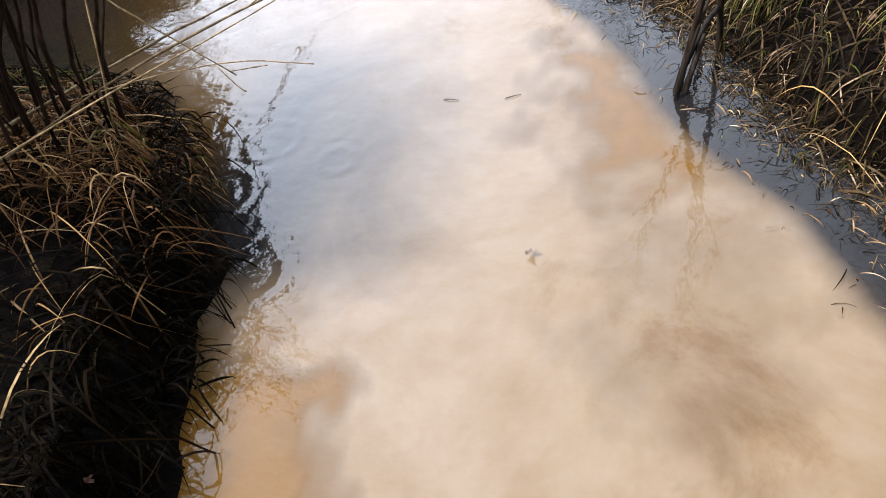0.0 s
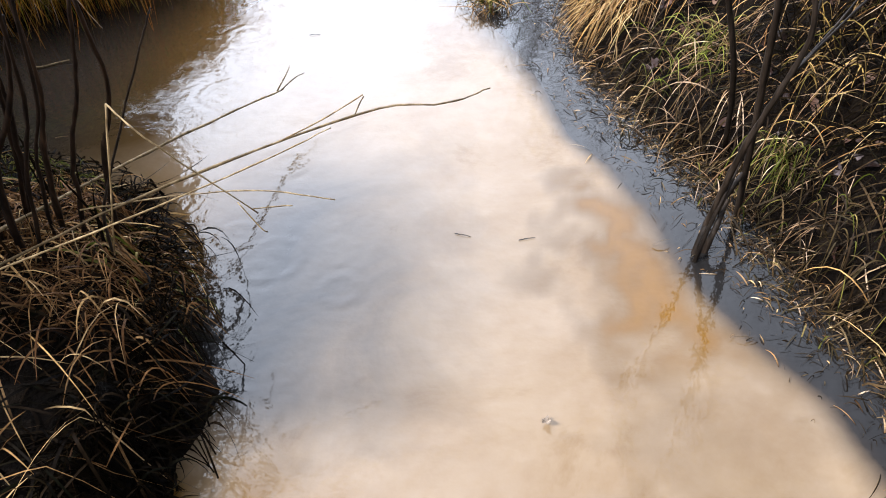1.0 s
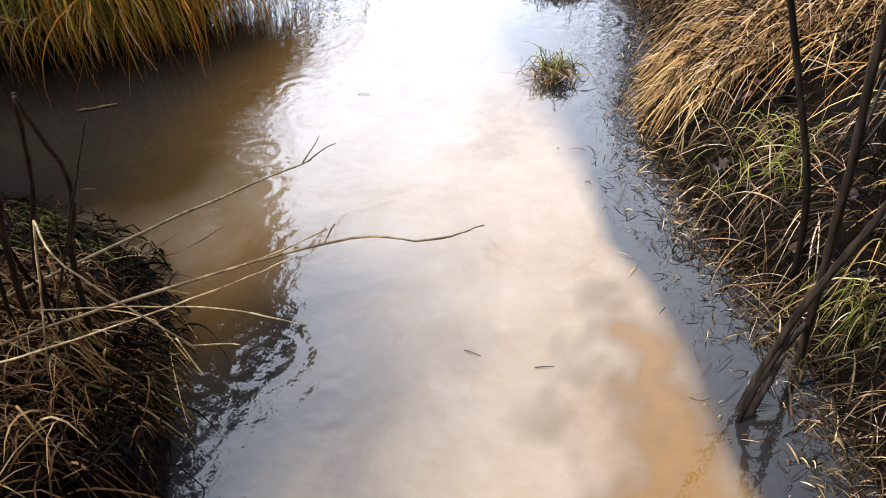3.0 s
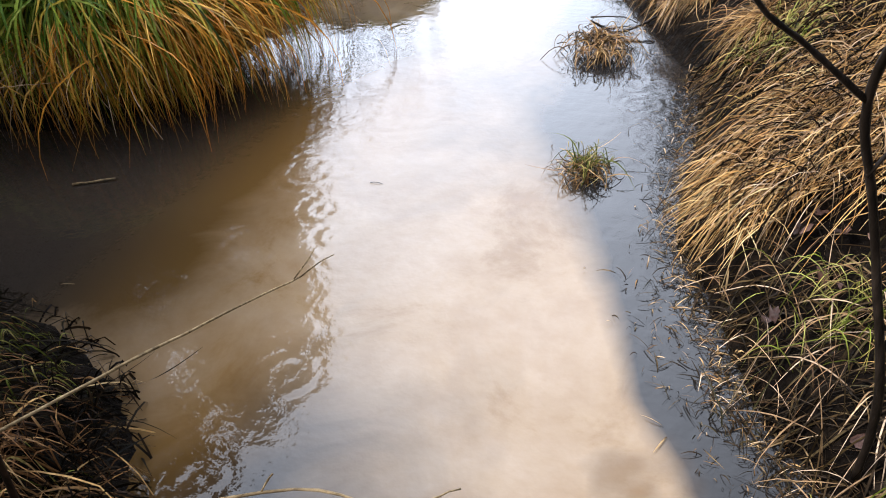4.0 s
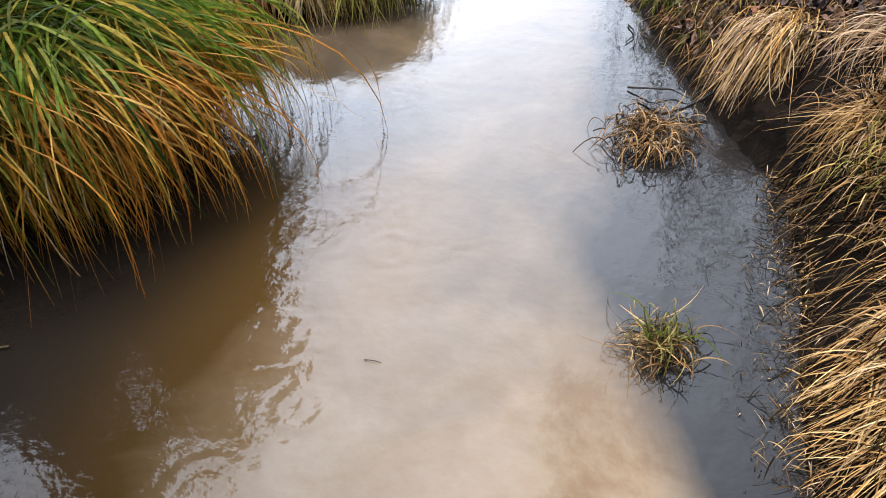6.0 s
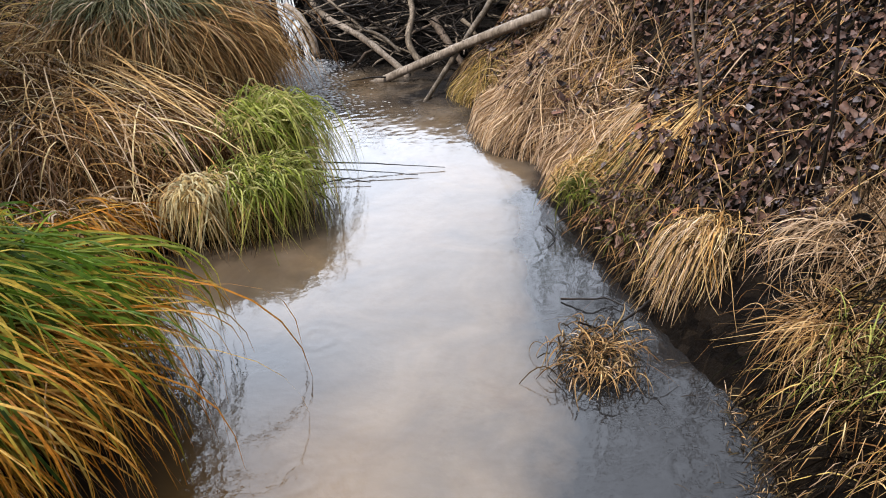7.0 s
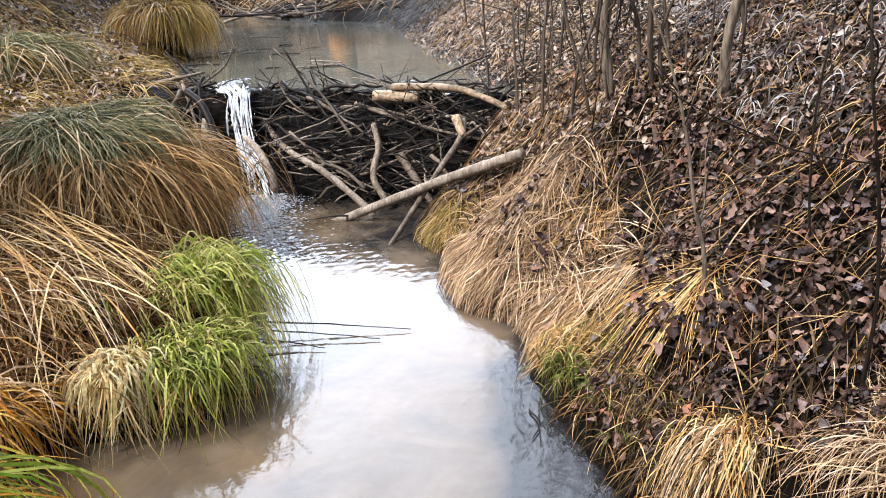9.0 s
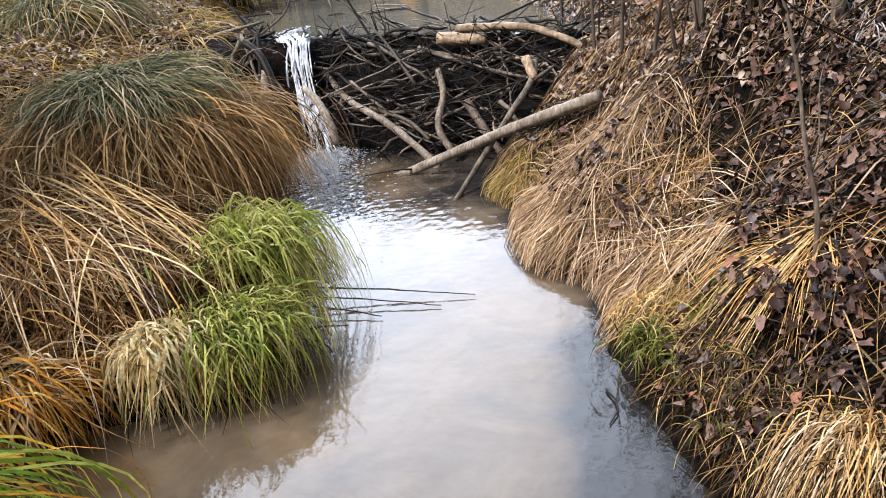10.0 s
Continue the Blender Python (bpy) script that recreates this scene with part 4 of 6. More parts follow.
P = np.stack([q[:, :1] + lean_[:, :1] * tall[:, None] * sv ** 1.6, q[:, 1:] + lean_[:, 1:] * tall[:, None] * sv ** 1.6, H(q[:, 0], q[:, 1])[:, None] + tall[:, None] * (sv - 0.12 * sv ** 3)], -1)
tagged(part("dead_reeds", ribbon_mesh(P, 0.007 * (0.5 + rng.random(36)), 3.0), SHADEGRASS), "sparse dark dead reeds standing on the bank", "reeds", kind="stuff")


def shrub(base, height, seed):
    """A dense dark shrub: a fan of stems with many small leaves."""
    r = np.random.default_rng(seed)
    t = thing("shrub", (base[0], base[1], float(H(*base))), "dense dark evergreen shrub on the bank beside the cove", "shrub", "shrubs beside the cove")
    o = np.array(t.location)
    tips = []
    for k in range(9):
        d = np.array([r.normal(0.04, 0.16), r.normal(0, 0.16), 1.0])
        L = height * r.uniform(0.7, 1.0)
        path = smooth_path([o - (0, 0, 0.1), o + d * L * 0.5 + r.normal(0, 0.06, 3), o + d * L * np.array([1.1, 1.1, 0.95])], 7)
        part("stem", tube_mesh(path, 0.03, 0.006, 6, 0.08, seed + k), STEM_BROWN, t)
        tips.append(path[3:])
    c = np.vstack(tips)
    n_l = 3600
    p0 = c[r.integers(len(c), size=n_l)] + r.normal(0, 0.2, (n_l, 3))
    d = r.normal(0, 1, (n_l, 3))
    d /= np.linalg.norm(d, axis=1)[:, None]
    s_ = np.linspace(0, 1, 4)
    part("foliage", ribbon_mesh(p0[:, None, :] + d[:, None, :] * s_[None, :, None] * r.uniform(0.08, 0.2, (n_l, 1, 1)) - np.array([0, 0, 0.04]) * (s_ ** 2)[None, :, None], 0.035), DARKLEAF, t)
    return t


# Out of view: added to darken the cove's reflection and block light from the left.
for k, (x, y, h_) in enumerate(((-3.2, 1.3, 2.8), (-3.5, 2.1, 3.0), (-3.9, 2.8, 1.3), (-3.7, 3.5, 1.4), (-2.7, 0.7, 2.2), (-3.6, 4.2, 1.6), (-4.2, 4.9, 2.4), (-4.3, 5.5, 2.4), (-4.6, 4.2, 2.4))):
    shrub((x, y), h_, 300 + 20 * k)

def evergreen_tree(base, height, seed):
    """A dark conifer: a straight trunk, whorls of drooping boughs, needles in clumps along them."""
    r = np.random.default_rng(seed)
    o = np.array([base[0], base[1], float(H(*base))])
    t = thing("evergreen_tree", tuple(o), "tall dark evergreen tree on the slope beside the pond", "tree", "evergreens on the slope")
    part("trunk", tube_mesh(smooth_path([o - (0, 0, 0.2), o + (0.05, 0, height * 0.5), o + (0, 0, height)], 6), 0.14, 0.02, 8, 0.05, seed), BARK_DARK, t)
    Vs, Fs, n0, tips = [], [], 0, []
    for k in range(70):
        f = r.uniform(0.2, 0.98)
        a_, L = r.uniform(0, 6.28), (1.5 * (1 - f) + 0.2) * r.uniform(0.7, 1.1)
        d = np.array([math.cos(a_), math.sin(a_), 0.0])
        p0 = o + (0, 0, height * f)
        bough = smooth_path([p0, p0 + d * L * 0.5 + (0, 0, 0.06 * L), p0 + d * L - (0, 0, 0.28 * L)], 5)
        V, F = tube(bough, 0.02, 0.005, 5, 0.1, seed + k)
        Vs.append(V)
        Fs.append(np.array(F) + n0)
        n0 += len(V)
        tips.append(bough[1:])
    tagged(part("boughs", mesh_of(np.vstack(Vs), np.vstack(Fs), True), BARK_DARK, t), kind="stuff")
    c = np.vstack(tips)
    n_l = 7000
    p0 = c[r.integers(len(c), size=n_l)] + r.normal(0, 0.09, (n_l, 3))
    d = r.normal(0, 1, (n_l, 3)) - np.array([0, 0, 0.5])
    d /= np.linalg.norm(d, axis=1)[:, None]
    part("needles", ribbon_mesh(p0[:, None, :] + d[:, None, :] * np.linspace(0, 1, 3)[None, :, None] * r.uniform(0.15, 0.4, (n_l, 1, 1)), 0.07), DARKLEAF, t)
    return t


# Out of view: added so the cove mirrors dark trees instead of sky.
for k, (x, y, h_) in enumerate(((-6.9, 11.2, 8.8), (-7.2, 10.0, 8.4), (-9.0, 9.3, 10.0), (-9.4, 8.3, 10.0), (-7.6, 12.4, 9.4), (-8.4, 10.4, 9.5))):
    evergreen_tree((x, y), h_, 700 + 90 * k)

# ---- right bank ----
def straw_mat(poly, heading, kinds, label, lift=(0.02, 0.07), turn=0.3, category="grass clump"):
    """A thick mat of straw lying combed one way over the bank: a part for each kind of blade."""
    p = np.asarray(poly, float).mean(0)
    t = thing("straw_mat", (p[0], p[1], float(H(*p))), label, category, "straw mats on the near bank")
    for kind, n_, width, length, m_, k_ in kinds:
        q = scatter(poly, n_)
        lock = 0.8 * lumps(q[:, 0], q[:, 1], 0.2, 61) + 0.5 * lumps(q[:, 0], q[:, 1], 0.07, 63)
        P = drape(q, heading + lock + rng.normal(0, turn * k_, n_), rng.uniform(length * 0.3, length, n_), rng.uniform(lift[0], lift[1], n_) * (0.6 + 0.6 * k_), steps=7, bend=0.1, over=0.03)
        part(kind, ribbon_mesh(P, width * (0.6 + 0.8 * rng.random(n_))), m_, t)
    return t


# The dark_thatch layers paint the shaded gaps between straws as near-black blades.
straw_mat([(0.56, 2.88), (0.6, 3.2), (0.8, 3.45), (1.3, 3.45), (1.35, 2.95), (0.95, 2.74), (0.66, 2.76)], math.pi + 0.42,
          [("dark_thatch", 770, 0.0048, 0.34, SHADEGRASS, 1.8), ("brown_thatch", 620, 0.0032, 0.3, STRAW_BROWN, 1.8), ("combed_thatch", 620, 0.0032, 0.36, STRAW_GOLD, 1.2), ("tan_straw", 420, 0.0032, 0.3, STRAW, 1.8), ("loose_straw", 110, 0.003, 0.34, STRAW_PALE, 2.4)],
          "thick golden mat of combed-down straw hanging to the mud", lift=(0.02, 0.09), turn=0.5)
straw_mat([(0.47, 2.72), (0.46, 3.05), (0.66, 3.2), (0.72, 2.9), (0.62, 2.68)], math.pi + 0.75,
          [("brown_thatch", 286, 0.0036, 0.2, STRAW_BROWN, 1.4), ("dark_thatch", 240, 0.004, 0.2, SHADEGRASS, 1.8), ("hanging_straw", 380, 0.0032, 0.24, STRAW_GOLD, 1.4), ("loose_straw", 70, 0.003, 0.24, STRAW_PALE, 1.8)],
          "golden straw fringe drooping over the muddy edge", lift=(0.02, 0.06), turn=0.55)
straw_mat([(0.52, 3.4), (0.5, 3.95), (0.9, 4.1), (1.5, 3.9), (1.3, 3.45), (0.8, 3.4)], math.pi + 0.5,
          [("dark_thatch", 770, 0.0048, 0.3, SHADEGRASS, 2.0), ("combed_thatch", 420, 0.0032, 0.24, STRAW_BROWN, 1.8), ("olive_foliage", 220, 0.0032, 0.2, STRAW_OLIVE, 1.8), ("loose_straw", 170, 0.003, 0.24, STRAW, 1.8)],
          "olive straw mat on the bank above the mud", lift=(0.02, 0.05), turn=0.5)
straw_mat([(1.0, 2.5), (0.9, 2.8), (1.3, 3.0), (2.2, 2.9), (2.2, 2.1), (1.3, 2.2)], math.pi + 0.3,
          [("dark_thatch", 770, 0.0048, 0.34, SHADEGRASS, 1.8), ("brown_thatch", 260, 0.0032, 0.32, STRAW_BROWN, 1.6), ("combed_thatch", 430, 0.0031, 0.34, STRAW_GOLD, 1.4)],
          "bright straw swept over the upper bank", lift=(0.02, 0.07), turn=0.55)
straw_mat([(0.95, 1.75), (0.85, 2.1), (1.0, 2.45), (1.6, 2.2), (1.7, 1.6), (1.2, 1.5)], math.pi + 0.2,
          [("dark_thatch", 900, 0.0040, 0.26, SHADEGRASS, 2.0), ("combed_thatch", 130, 0.003, 0.26, STRAW_GOLD, 1.6), ("olive_foliage", 130, 0.0032, 0.2, STRAW_OLIVE, 2.2), ("loose_straw", 70, 0.0028, 0.24, STRAW, 2.0)],
          "loose golden straw over grass coloured black as shade", lift=(0.02, 0.07), turn=0.55)
for c, top, reach, n_1, mat, lab in (
        ((0.78, 2.38), 0.15, 0.11, 40, MOSS, "yellow-green grass tussock beside the straw"),
        ((0.84, 1.86), 0.11, 0.1, 40, MOSS, "yellow-green grass tussock at the stems' foot"),
        ((1.2, 1.32), 0.19, 0.13, 50, MOSS, "olive grass tussock near the water"),
        ((1.38, 2.45), 0.44, 0.26, 160, STRAW, "straw tussock high on the bank"),
        ((0.68, 3.95), 0.19, 0.2, 420, STRAW_BROWN, "brown grass tussock dipping to the water"),
        ((0.80, 4.22), 0.34, 0.24, 420, STRAW, "straw tussock on the leafy slope")):
    tussock("grass_tussock", c, top, reach, float(max(0.02, H(c[0] - reach * 0.9, c[1]) + 0.01)), [
        ("green_foliage" if mat is MOSS else "combed_thatch", n_1, 0.003, mat, dict(rise=(0.02, 0.16), spread=reach * 0.4, wild=0.6, pull=(-0.06, -0.05), short=0.25)),
        ("loose_straw", n_1 // 4, 0.0032, STRAW_PALE, dict(rise=(0.02, 0.14), spread=reach * 0.5, wild=0.8))],
        lab, group="tussocks on the slope", core=0.42, seed=int(c[1] * 100))
BANK_RIGHT = [(1.1, 0.4), (1.0, 1.0), (0.85, 1.4), (0.78, 1.75), (0.80, 2.1), (0.74, 2.5), (0.5, 2.75), (0.52, 3.4), (0.5, 4.0), (0.8, 4.3), (2.6, 4.3), (2.6, 0.4)]
NEAR_RIGHT = [(0.95, 0.4), (0.86, 1.0), (0.68, 1.4), (0.58, 1.75), (0.47, 2.1), (0.45, 2.45), (0.38, 2.8), (0.44, 3.4), (0.4, 4.0), (0.8, 4.3), (2.6, 4.3), (2.6, 0.4)]
litter_grass("fallen_straw", BANK_RIGHT, 200, (0.08, 0.24), 0.0032, STRAW, "fallen tan straw over the dark bank", lift=(0.01, 0.09), turn=0.9)
litter_grass("rotten_grass", NEAR_RIGHT, 2000, (0.08, 0.26), 0.0042, DARKGRASS, "rotten brown grass on wet soil", lift=(0.01, 0.05), turn=1.5)
litter_grass("fallen_straw", BANK_RIGHT, 230, (0.08, 0.24), 0.0032, STRAW_GOLD, "bright straw strewn down the slope", lift=(0.02, 0.1), turn=0.8)
SOGGY = [(0.45, 2.0), (0.6, 1.75), (0.82, 1.9), (0.84, 2.5), (0.5, 2.6)]
litter_grass("rotten_grass", SOGGY, 420, (0.03, 0.14), 0.004, DARKGRASS, "sodden dark grass in grey mud", lift=(0.0, 0.04), turn=2.5)
litter_grass("fallen_straw", SOGGY, 150, (0.08, 0.22), 0.003, STRAW, "loose tan straw in grey mud", lift=(0.01, 0.05), turn=2.5)
for poly, n_ in (([(1.04, 1.38), (1.25, 1.33), (1.35, 1.62), (1.12, 1.62)], 150), ([(0.55, 2.25), (0.75, 2.2), (0.8, 2.45), (0.6, 2.55)], 40), ([(0.52, 3.62), (0.75, 3.6), (0.8, 3.85), (0.55, 3.9)], 140)):
    litter_grass("short_grass", poly, n_, (0.05, 0.16), 0.0028, GREEN, "bright green grass tuft on the dark bank", lift=(0.04, 0.12), turn=2.5)
SHORE = [(0.85, 0.75), (0.8, 1.2), (0.68, 1.6), (0.6, 1.95), (0.85, 1.95), (1.0, 1.6), (1.35, 1.2), (1.35, 0.75)]
litter_grass("fallen_straw", SHORE, 260, (0.02, 0.12), 0.003, STRAW, "scraps of tan straw on wet mud", lift=(0.0, 0.03), turn=2.5)
litter_grass("rotten_grass", SHORE, 1100, (0.03, 0.14), 0.004, DARKGRASS, "sodden dark grass on wet mud", lift=(0.0, 0.04), turn=2.5)
litter_grass("short_grass", SHORE, 110, (0.03, 0.08), 0.0034, MOSS, "small green shoots on wet mud", lift=(0.02, 0.07), turn=2.5)
# dead stalks awash over the mud shelf
SHELF = [(0.82, 0.95), (0.6, 1.45), (0.5, 1.8), (0.32, 2.3), (0.22, 2.8), (0.15, 3.4), (0.1, 3.9), (0.2, 4.3), (0.45, 3.9), (0.46, 2.6), (0.6, 1.9), (0.72, 1.5), (0.95, 1.0)]
q = scatter(SHELF, 300)
P = drape(q, rng.uniform(0, 6.28, 300), 0.008 + 0.07 * rng.random(300) ** 3, rng.uniform(0.002, 0.008, 300), over=0.003, afloat=True)
tagged(part("drowned_grass", ribbon_mesh(P, 0.0016 * (0.5 + 0.8 * rng.random(300))), DARKGRASS), "dark dead grass scraps awash in shallow water", "grass", kind="stuff")

# sodden scraps along the muddy margin
for n_, mat, lab in ((2600, DARKGRASS, "rotten scraps sunk in the muddy margin"), (800, STRAW_BROWN, "bits of brown straw in the muddy margin"), (320, STRAW_PALE, "bits of pale straw in the muddy margin")):
    y_ = rng.uniform(0.7, 3.9, n_)
    q = np.column_stack([np.interp(y_, RIGHT_Y, RIGHT_X) + 0.03 - np.abs(rng.normal(0, 0.06 + 0.05 * (y_ < 2.6), n_)), y_])
    P = drape(q, rng.uniform(0, 6.28, n_), 0.008 + 0.06 * rng.random(n_) ** 2, rng.uniform(0.001, 0.014, n_), over=0.006, bend=0.2, afloat=True)
    tagged(part("sodden_grass", ribbon_mesh(P, 0.0026 * (0.5 + rng.random(n_))), mat), lab, "grass", kind="stuff")

# tufts that stand in the water
tussock("water_tuft", (0.05, 3.09), 0.03, 0.085, -0.01, [
    ("green_foliage", 60, 0.004, MOSS, dict(rise=(0.03, 0.12), spread=0.06, wild=0.8, arc=(-0.8, 2.4), low=0.01)),
    ("dark_thatch", 70, 0.004, DARKGRASS, dict(rise=(0.0, 0.03), spread=0.07, wild=0.8, reach=0.08)),
    ("brown_thatch", 130, 0.0032, STRAW_BROWN, dict(rise=(0.0, 0.05), spread=0.07, wild=0.9))],
    "small half-green grass tuft standing in the water", group="tufts in the water", core=0.5, seed=31)
tussock("water_tuft", (-0.01, 4.05), 0.06, 0.11, -0.01, [
    ("dark_thatch", 150, 0.0045, DARKGRASS, dict(rise=(0.0, 0.06), spread=0.12, wild=0.7)),
    ("brown_thatch", 230, 0.004, STRAW_BROWN, dict(rise=(0.02, 0.07), spread=0.12, wild=0.7)),
    ("straw_skirt", 50, 0.005, STRAW, dict(rise=(0.0, 0.05), spread=0.1, wild=0.5))],
    "flattened brown straw tuft standing in the water", group="tufts in the water", core=0.7, seed=32)

# slope beside and beyond the clump
tussock("grass_tussock", (0.41, 4.45), 0.26, 0.1, 0.01, [
    ("pale_thatch", 130, 0.004, STRAW_PALE, dict(rise=(0.03, 0.12), spread=0.09, pull=(-0.12, -0.14), wild=0.6, arc=(2.2, 5.4))),
    ("dark_thatch", 160, 0.0045, DARKGRASS, dict(rise=(0.02, 0.1), spread=0.1, pull=(-0.08, -0.12), wild=0.8)),
    ("straw_skirt", 230, 0.004, STRAW_GOLD, dict(rise=(0.03, 0.14), spread=0.1, pull=(-0.07, -0.12), wild=0.8))],
    "pale straw clump pouring down to the water", group="tussocks on the slope", core=0.5, seed=33)
tussock("grass_tussock", (0.09, 5.12), 0.13, 0.12, 0.02, [
    ("mossy_foliage", 380, 0.005, MOSS, dict(rise=(0.03, 0.1), spread=0.15, wild=0.5, arc=(1.6, 5.6))),
    ("straw_skirt", 160, 0.0045, STRAW_GOLD, dict(rise=(0.02, 0.1), spread=0.14, wild=0.5, center=(0.1, 5.2), top=0.17))],
    "mossy green grass tussock at the water's edge", group="tussocks on the slope", seed=34)


def combed_clump(c, spread, count, length, mat, label, lift=(0.008, 0.045), turn=0.75):
    """Straw that springs from one root and lies combed down the slope."""
    t = thing("grass_clump", (c[0], c[1], float(H(*c))), label, "grass clump", "straw clumps on the slope")
    hd0 = float(downhill(np.array([c[0]]), np.array([c[1]]), 0.2)[0])
    for kind, n_, m_, k_ in (("combed_thatch", count, mat, 1.0), ("loose_straw", count // 9, STRAW_PALE, 1.5)):
        q = np.array(c) + rng.normal(0, spread, (n_, 2)) * np.array([0.6, 0.8])
        P = drape(q, hd0 + 0.9 * lumps(q[:, 0], q[:, 1], 0.16, 62) + rng.normal(0, turn * k_, n_), rng.uniform(length * 0.5, length, n_), rng.uniform(lift[0], lift[1], n_) * k_, steps=7, bend=0.2, over=0.025)
        part(kind, ribbon_mesh(P, 0.0038 * (0.6 + 0.8 * rng.random(n_))), m_, t)
    return t


for c, sp, ln_, mat in (((0.5, 5.12), 0.035, 0.34, STRAW_GOLD), ((0.36, 5.52), 0.07, 0.36, STRAW_PALE), ((0.02, 5.88), 0.08, 0.3, STRAW), ((0.14, 5.62), 0.08, 0.34, STRAW), ((-0.2, 6.28), 0.09, 0.3, STRAW), ((0.2, 6.0), 0.08, 0.3, STRAW_BROWN),
                        ((-0.46, 6.82), 0.08, 0.22, STRAW_OLIVE), ((-0.3, 6.45), 0.08, 0.26, STRAW_PALE), ((-0.22, 6.12), 0.09, 0.3, STRAW_PALE), ((0.02, 6.3), 0.08, 0.3, STRAW), ((0.16, 5.46), 0.06, 0.26, STRAW_BROWN),
                        ((-0.12, 6.05), 0.09, 0.28, STRAW), ((-0.1, 6.55), 0.08, 0.24, STRAW), ((0.16, 6.35), 0.09, 0.26, STRAW)):
    combed_clump(c, sp * 1.25, 130 if c[0] > 0.3 else 230, ln_ * 1.35, mat, "withered straw clump combed down the slope")
combed_clump((0.12, 5.3), 0.06, 150, 0.24, STRAW_OLIVE, "yellow-olive straw clump above the moss")
HILL = [(0.35, 4.25), (0.05, 4.9), (0.02, 5.4), (-0.25, 6.0), (-0.5, 6.6), (-0.55, 7.2), (0.1, 7.9), (-0.3, 9.5), (-0.8, 12), (-1.2, 14), (3, 16), (5, 10), (4, 4.25)]
NEAR_HILL = [(0.35, 4.25), (0.07, 4.9), (0.02, 5.4), (-0.25, 6.0), (-0.48, 6.6), (-0.55, 7.2), (-0.1, 7.75), (0.6, 8.2), (1.9, 7.2), (2.2, 5.0), (1.6, 4.25)]
LEAF_ZONE = [(0.55, 4.3), (0.32, 4.9), (0.45, 5.4), (0.52, 6.0), (0.5, 6.6), (0.35, 7.3), (0.6, 8.2), (1.9, 7.2), (2.2, 5.0), (1.6, 4.25)]
WATERSIDE = [(0.02, 5.3), (0.0, 5.5), (-0.24, 6.0), (-0.45, 6.6), (-0.5, 7.1), (0.0, 7.75), (0.4, 7.8), (0.5, 6.8), (0.42, 6.2), (0.38, 5.5)]
litter_grass("fallen_straw", [(-0.3, 7.4), (0.2, 6.5), (0.9, 6.0), (2.0, 6.0), (2.6, 9.0), (0.5, 12), (-0.9, 12), (-0.3, 9.4), (0.1, 8.0)], 4500, (0.06, 0.26), 0.0048, STRAW_PALE, "pale scraps of straw on the high slope", lift=(0.01, 0.05), turn=1.8)
litter_grass("fallen_straw", HILL, 500, (0.12, 0.45), 0.0045, STRAW, "straw lying down the leafy slope", lift=(0.01, 0.06), turn=1.1)
litter_grass("fallen_straw", HILL, 1100, (0.1, 0.4), 0.0045, STRAW_BROWN, "brown straw lying down the leafy slope", lift=(0.005, 0.03), turn=1.2)
litter_grass("fallen_straw", LEAF_ZONE, 1700, (0.06, 0.4), 0.0038, STRAW_BROWN, "thin straw strewn over the dead leaves", lift=(0.01, 0.06), turn=1.0)
litter_grass("rotten_grass", LEAF_ZONE, 2200, (0.05, 0.25), 0.005, DARKGRASS, "dark rotten stalks over the dead leaves", lift=(0.01, 0.06), turn=1.8)
litter_grass("rotten_grass", HILL, 6000, (0.08, 0.3), 0.008, DARKGRASS, "rotten grass among dead leaves", lift=(0.01, 0.05), turn=1.6)
EDGE = [(0.26, 4.3), (0.1, 4.72), (0.0, 5.0), (0.2, 5.05), (0.45, 4.4)]
litter_grass("fallen_straw", EDGE, 260, (0.05, 0.2), 0.0034, STRAW_BROWN, "brown straw over the undercut bank", lift=(0.01, 0.05), turn=1.5)
litter_grass("rotten_grass", EDGE, 700, (0.04, 0.16), 0.004, DARKGRASS, "rotten grass over the undercut bank", lift=(0.01, 0.05), turn=2.0)
litter_grass("short_grass", EDGE, 130, (0.03, 0.09), 0.0036, MOSS, "small mossy shoots on the undercut bank", lift=(0.02, 0.06), turn=2.5)
litter_grass("fallen_straw", WATERSIDE, 1300, (0.12, 0.34), 0.0038, STRAW, "straw combed down the slope beside the water", lift=(0.006, 0.03), turn=0.55)
litter_grass("fallen_straw", WATERSIDE, 900, (0.1, 0.3), 0.0038, STRAW_BROWN, "brown straw combed down the slope beside the water", lift=(0.006, 0.04), turn=0.7)
litter_grass("rotten_grass", WATERSIDE, 1500, (0.05, 0.2), 0.0045, DARKGRASS, "dark rotten grass between the combed straw", lift=(0.01, 0.05), turn=1.2)
litter_grass("fallen_grass", [(-9, 9), (-3.9, 9.5), (-4.0, 12), (-4.9, 14.5), (-6.6, 18.5), (-10, 18)], 2000, (0.2, 0.6), 0.011, STRAW_BROWN, "brown matted grass beside the pond", lift=(0.04, 0.22), turn=1.6)
POND_BANK = [(-0.4, 8.4), (-0.9, 9.5), (-1.5, 11.5), (-2.1, 13.5), (-2.4, 15), (3, 16), (4, 9)]
litter_grass("fallen_straw", POND_BANK, 3200, (0.06, 0.25), 0.005, STRAW_BROWN, "grey-brown straw on the pond's steep bank", lift=(0.02, 0.1), turn=1.5)
litter_grass("grey_straw", POND_BANK, 6000, (0.05, 0.22), 0.0055, GREY_STRAW, "grey weathered straw on the pond's steep bank", lift=(0.01, 0.06), turn=1.6)
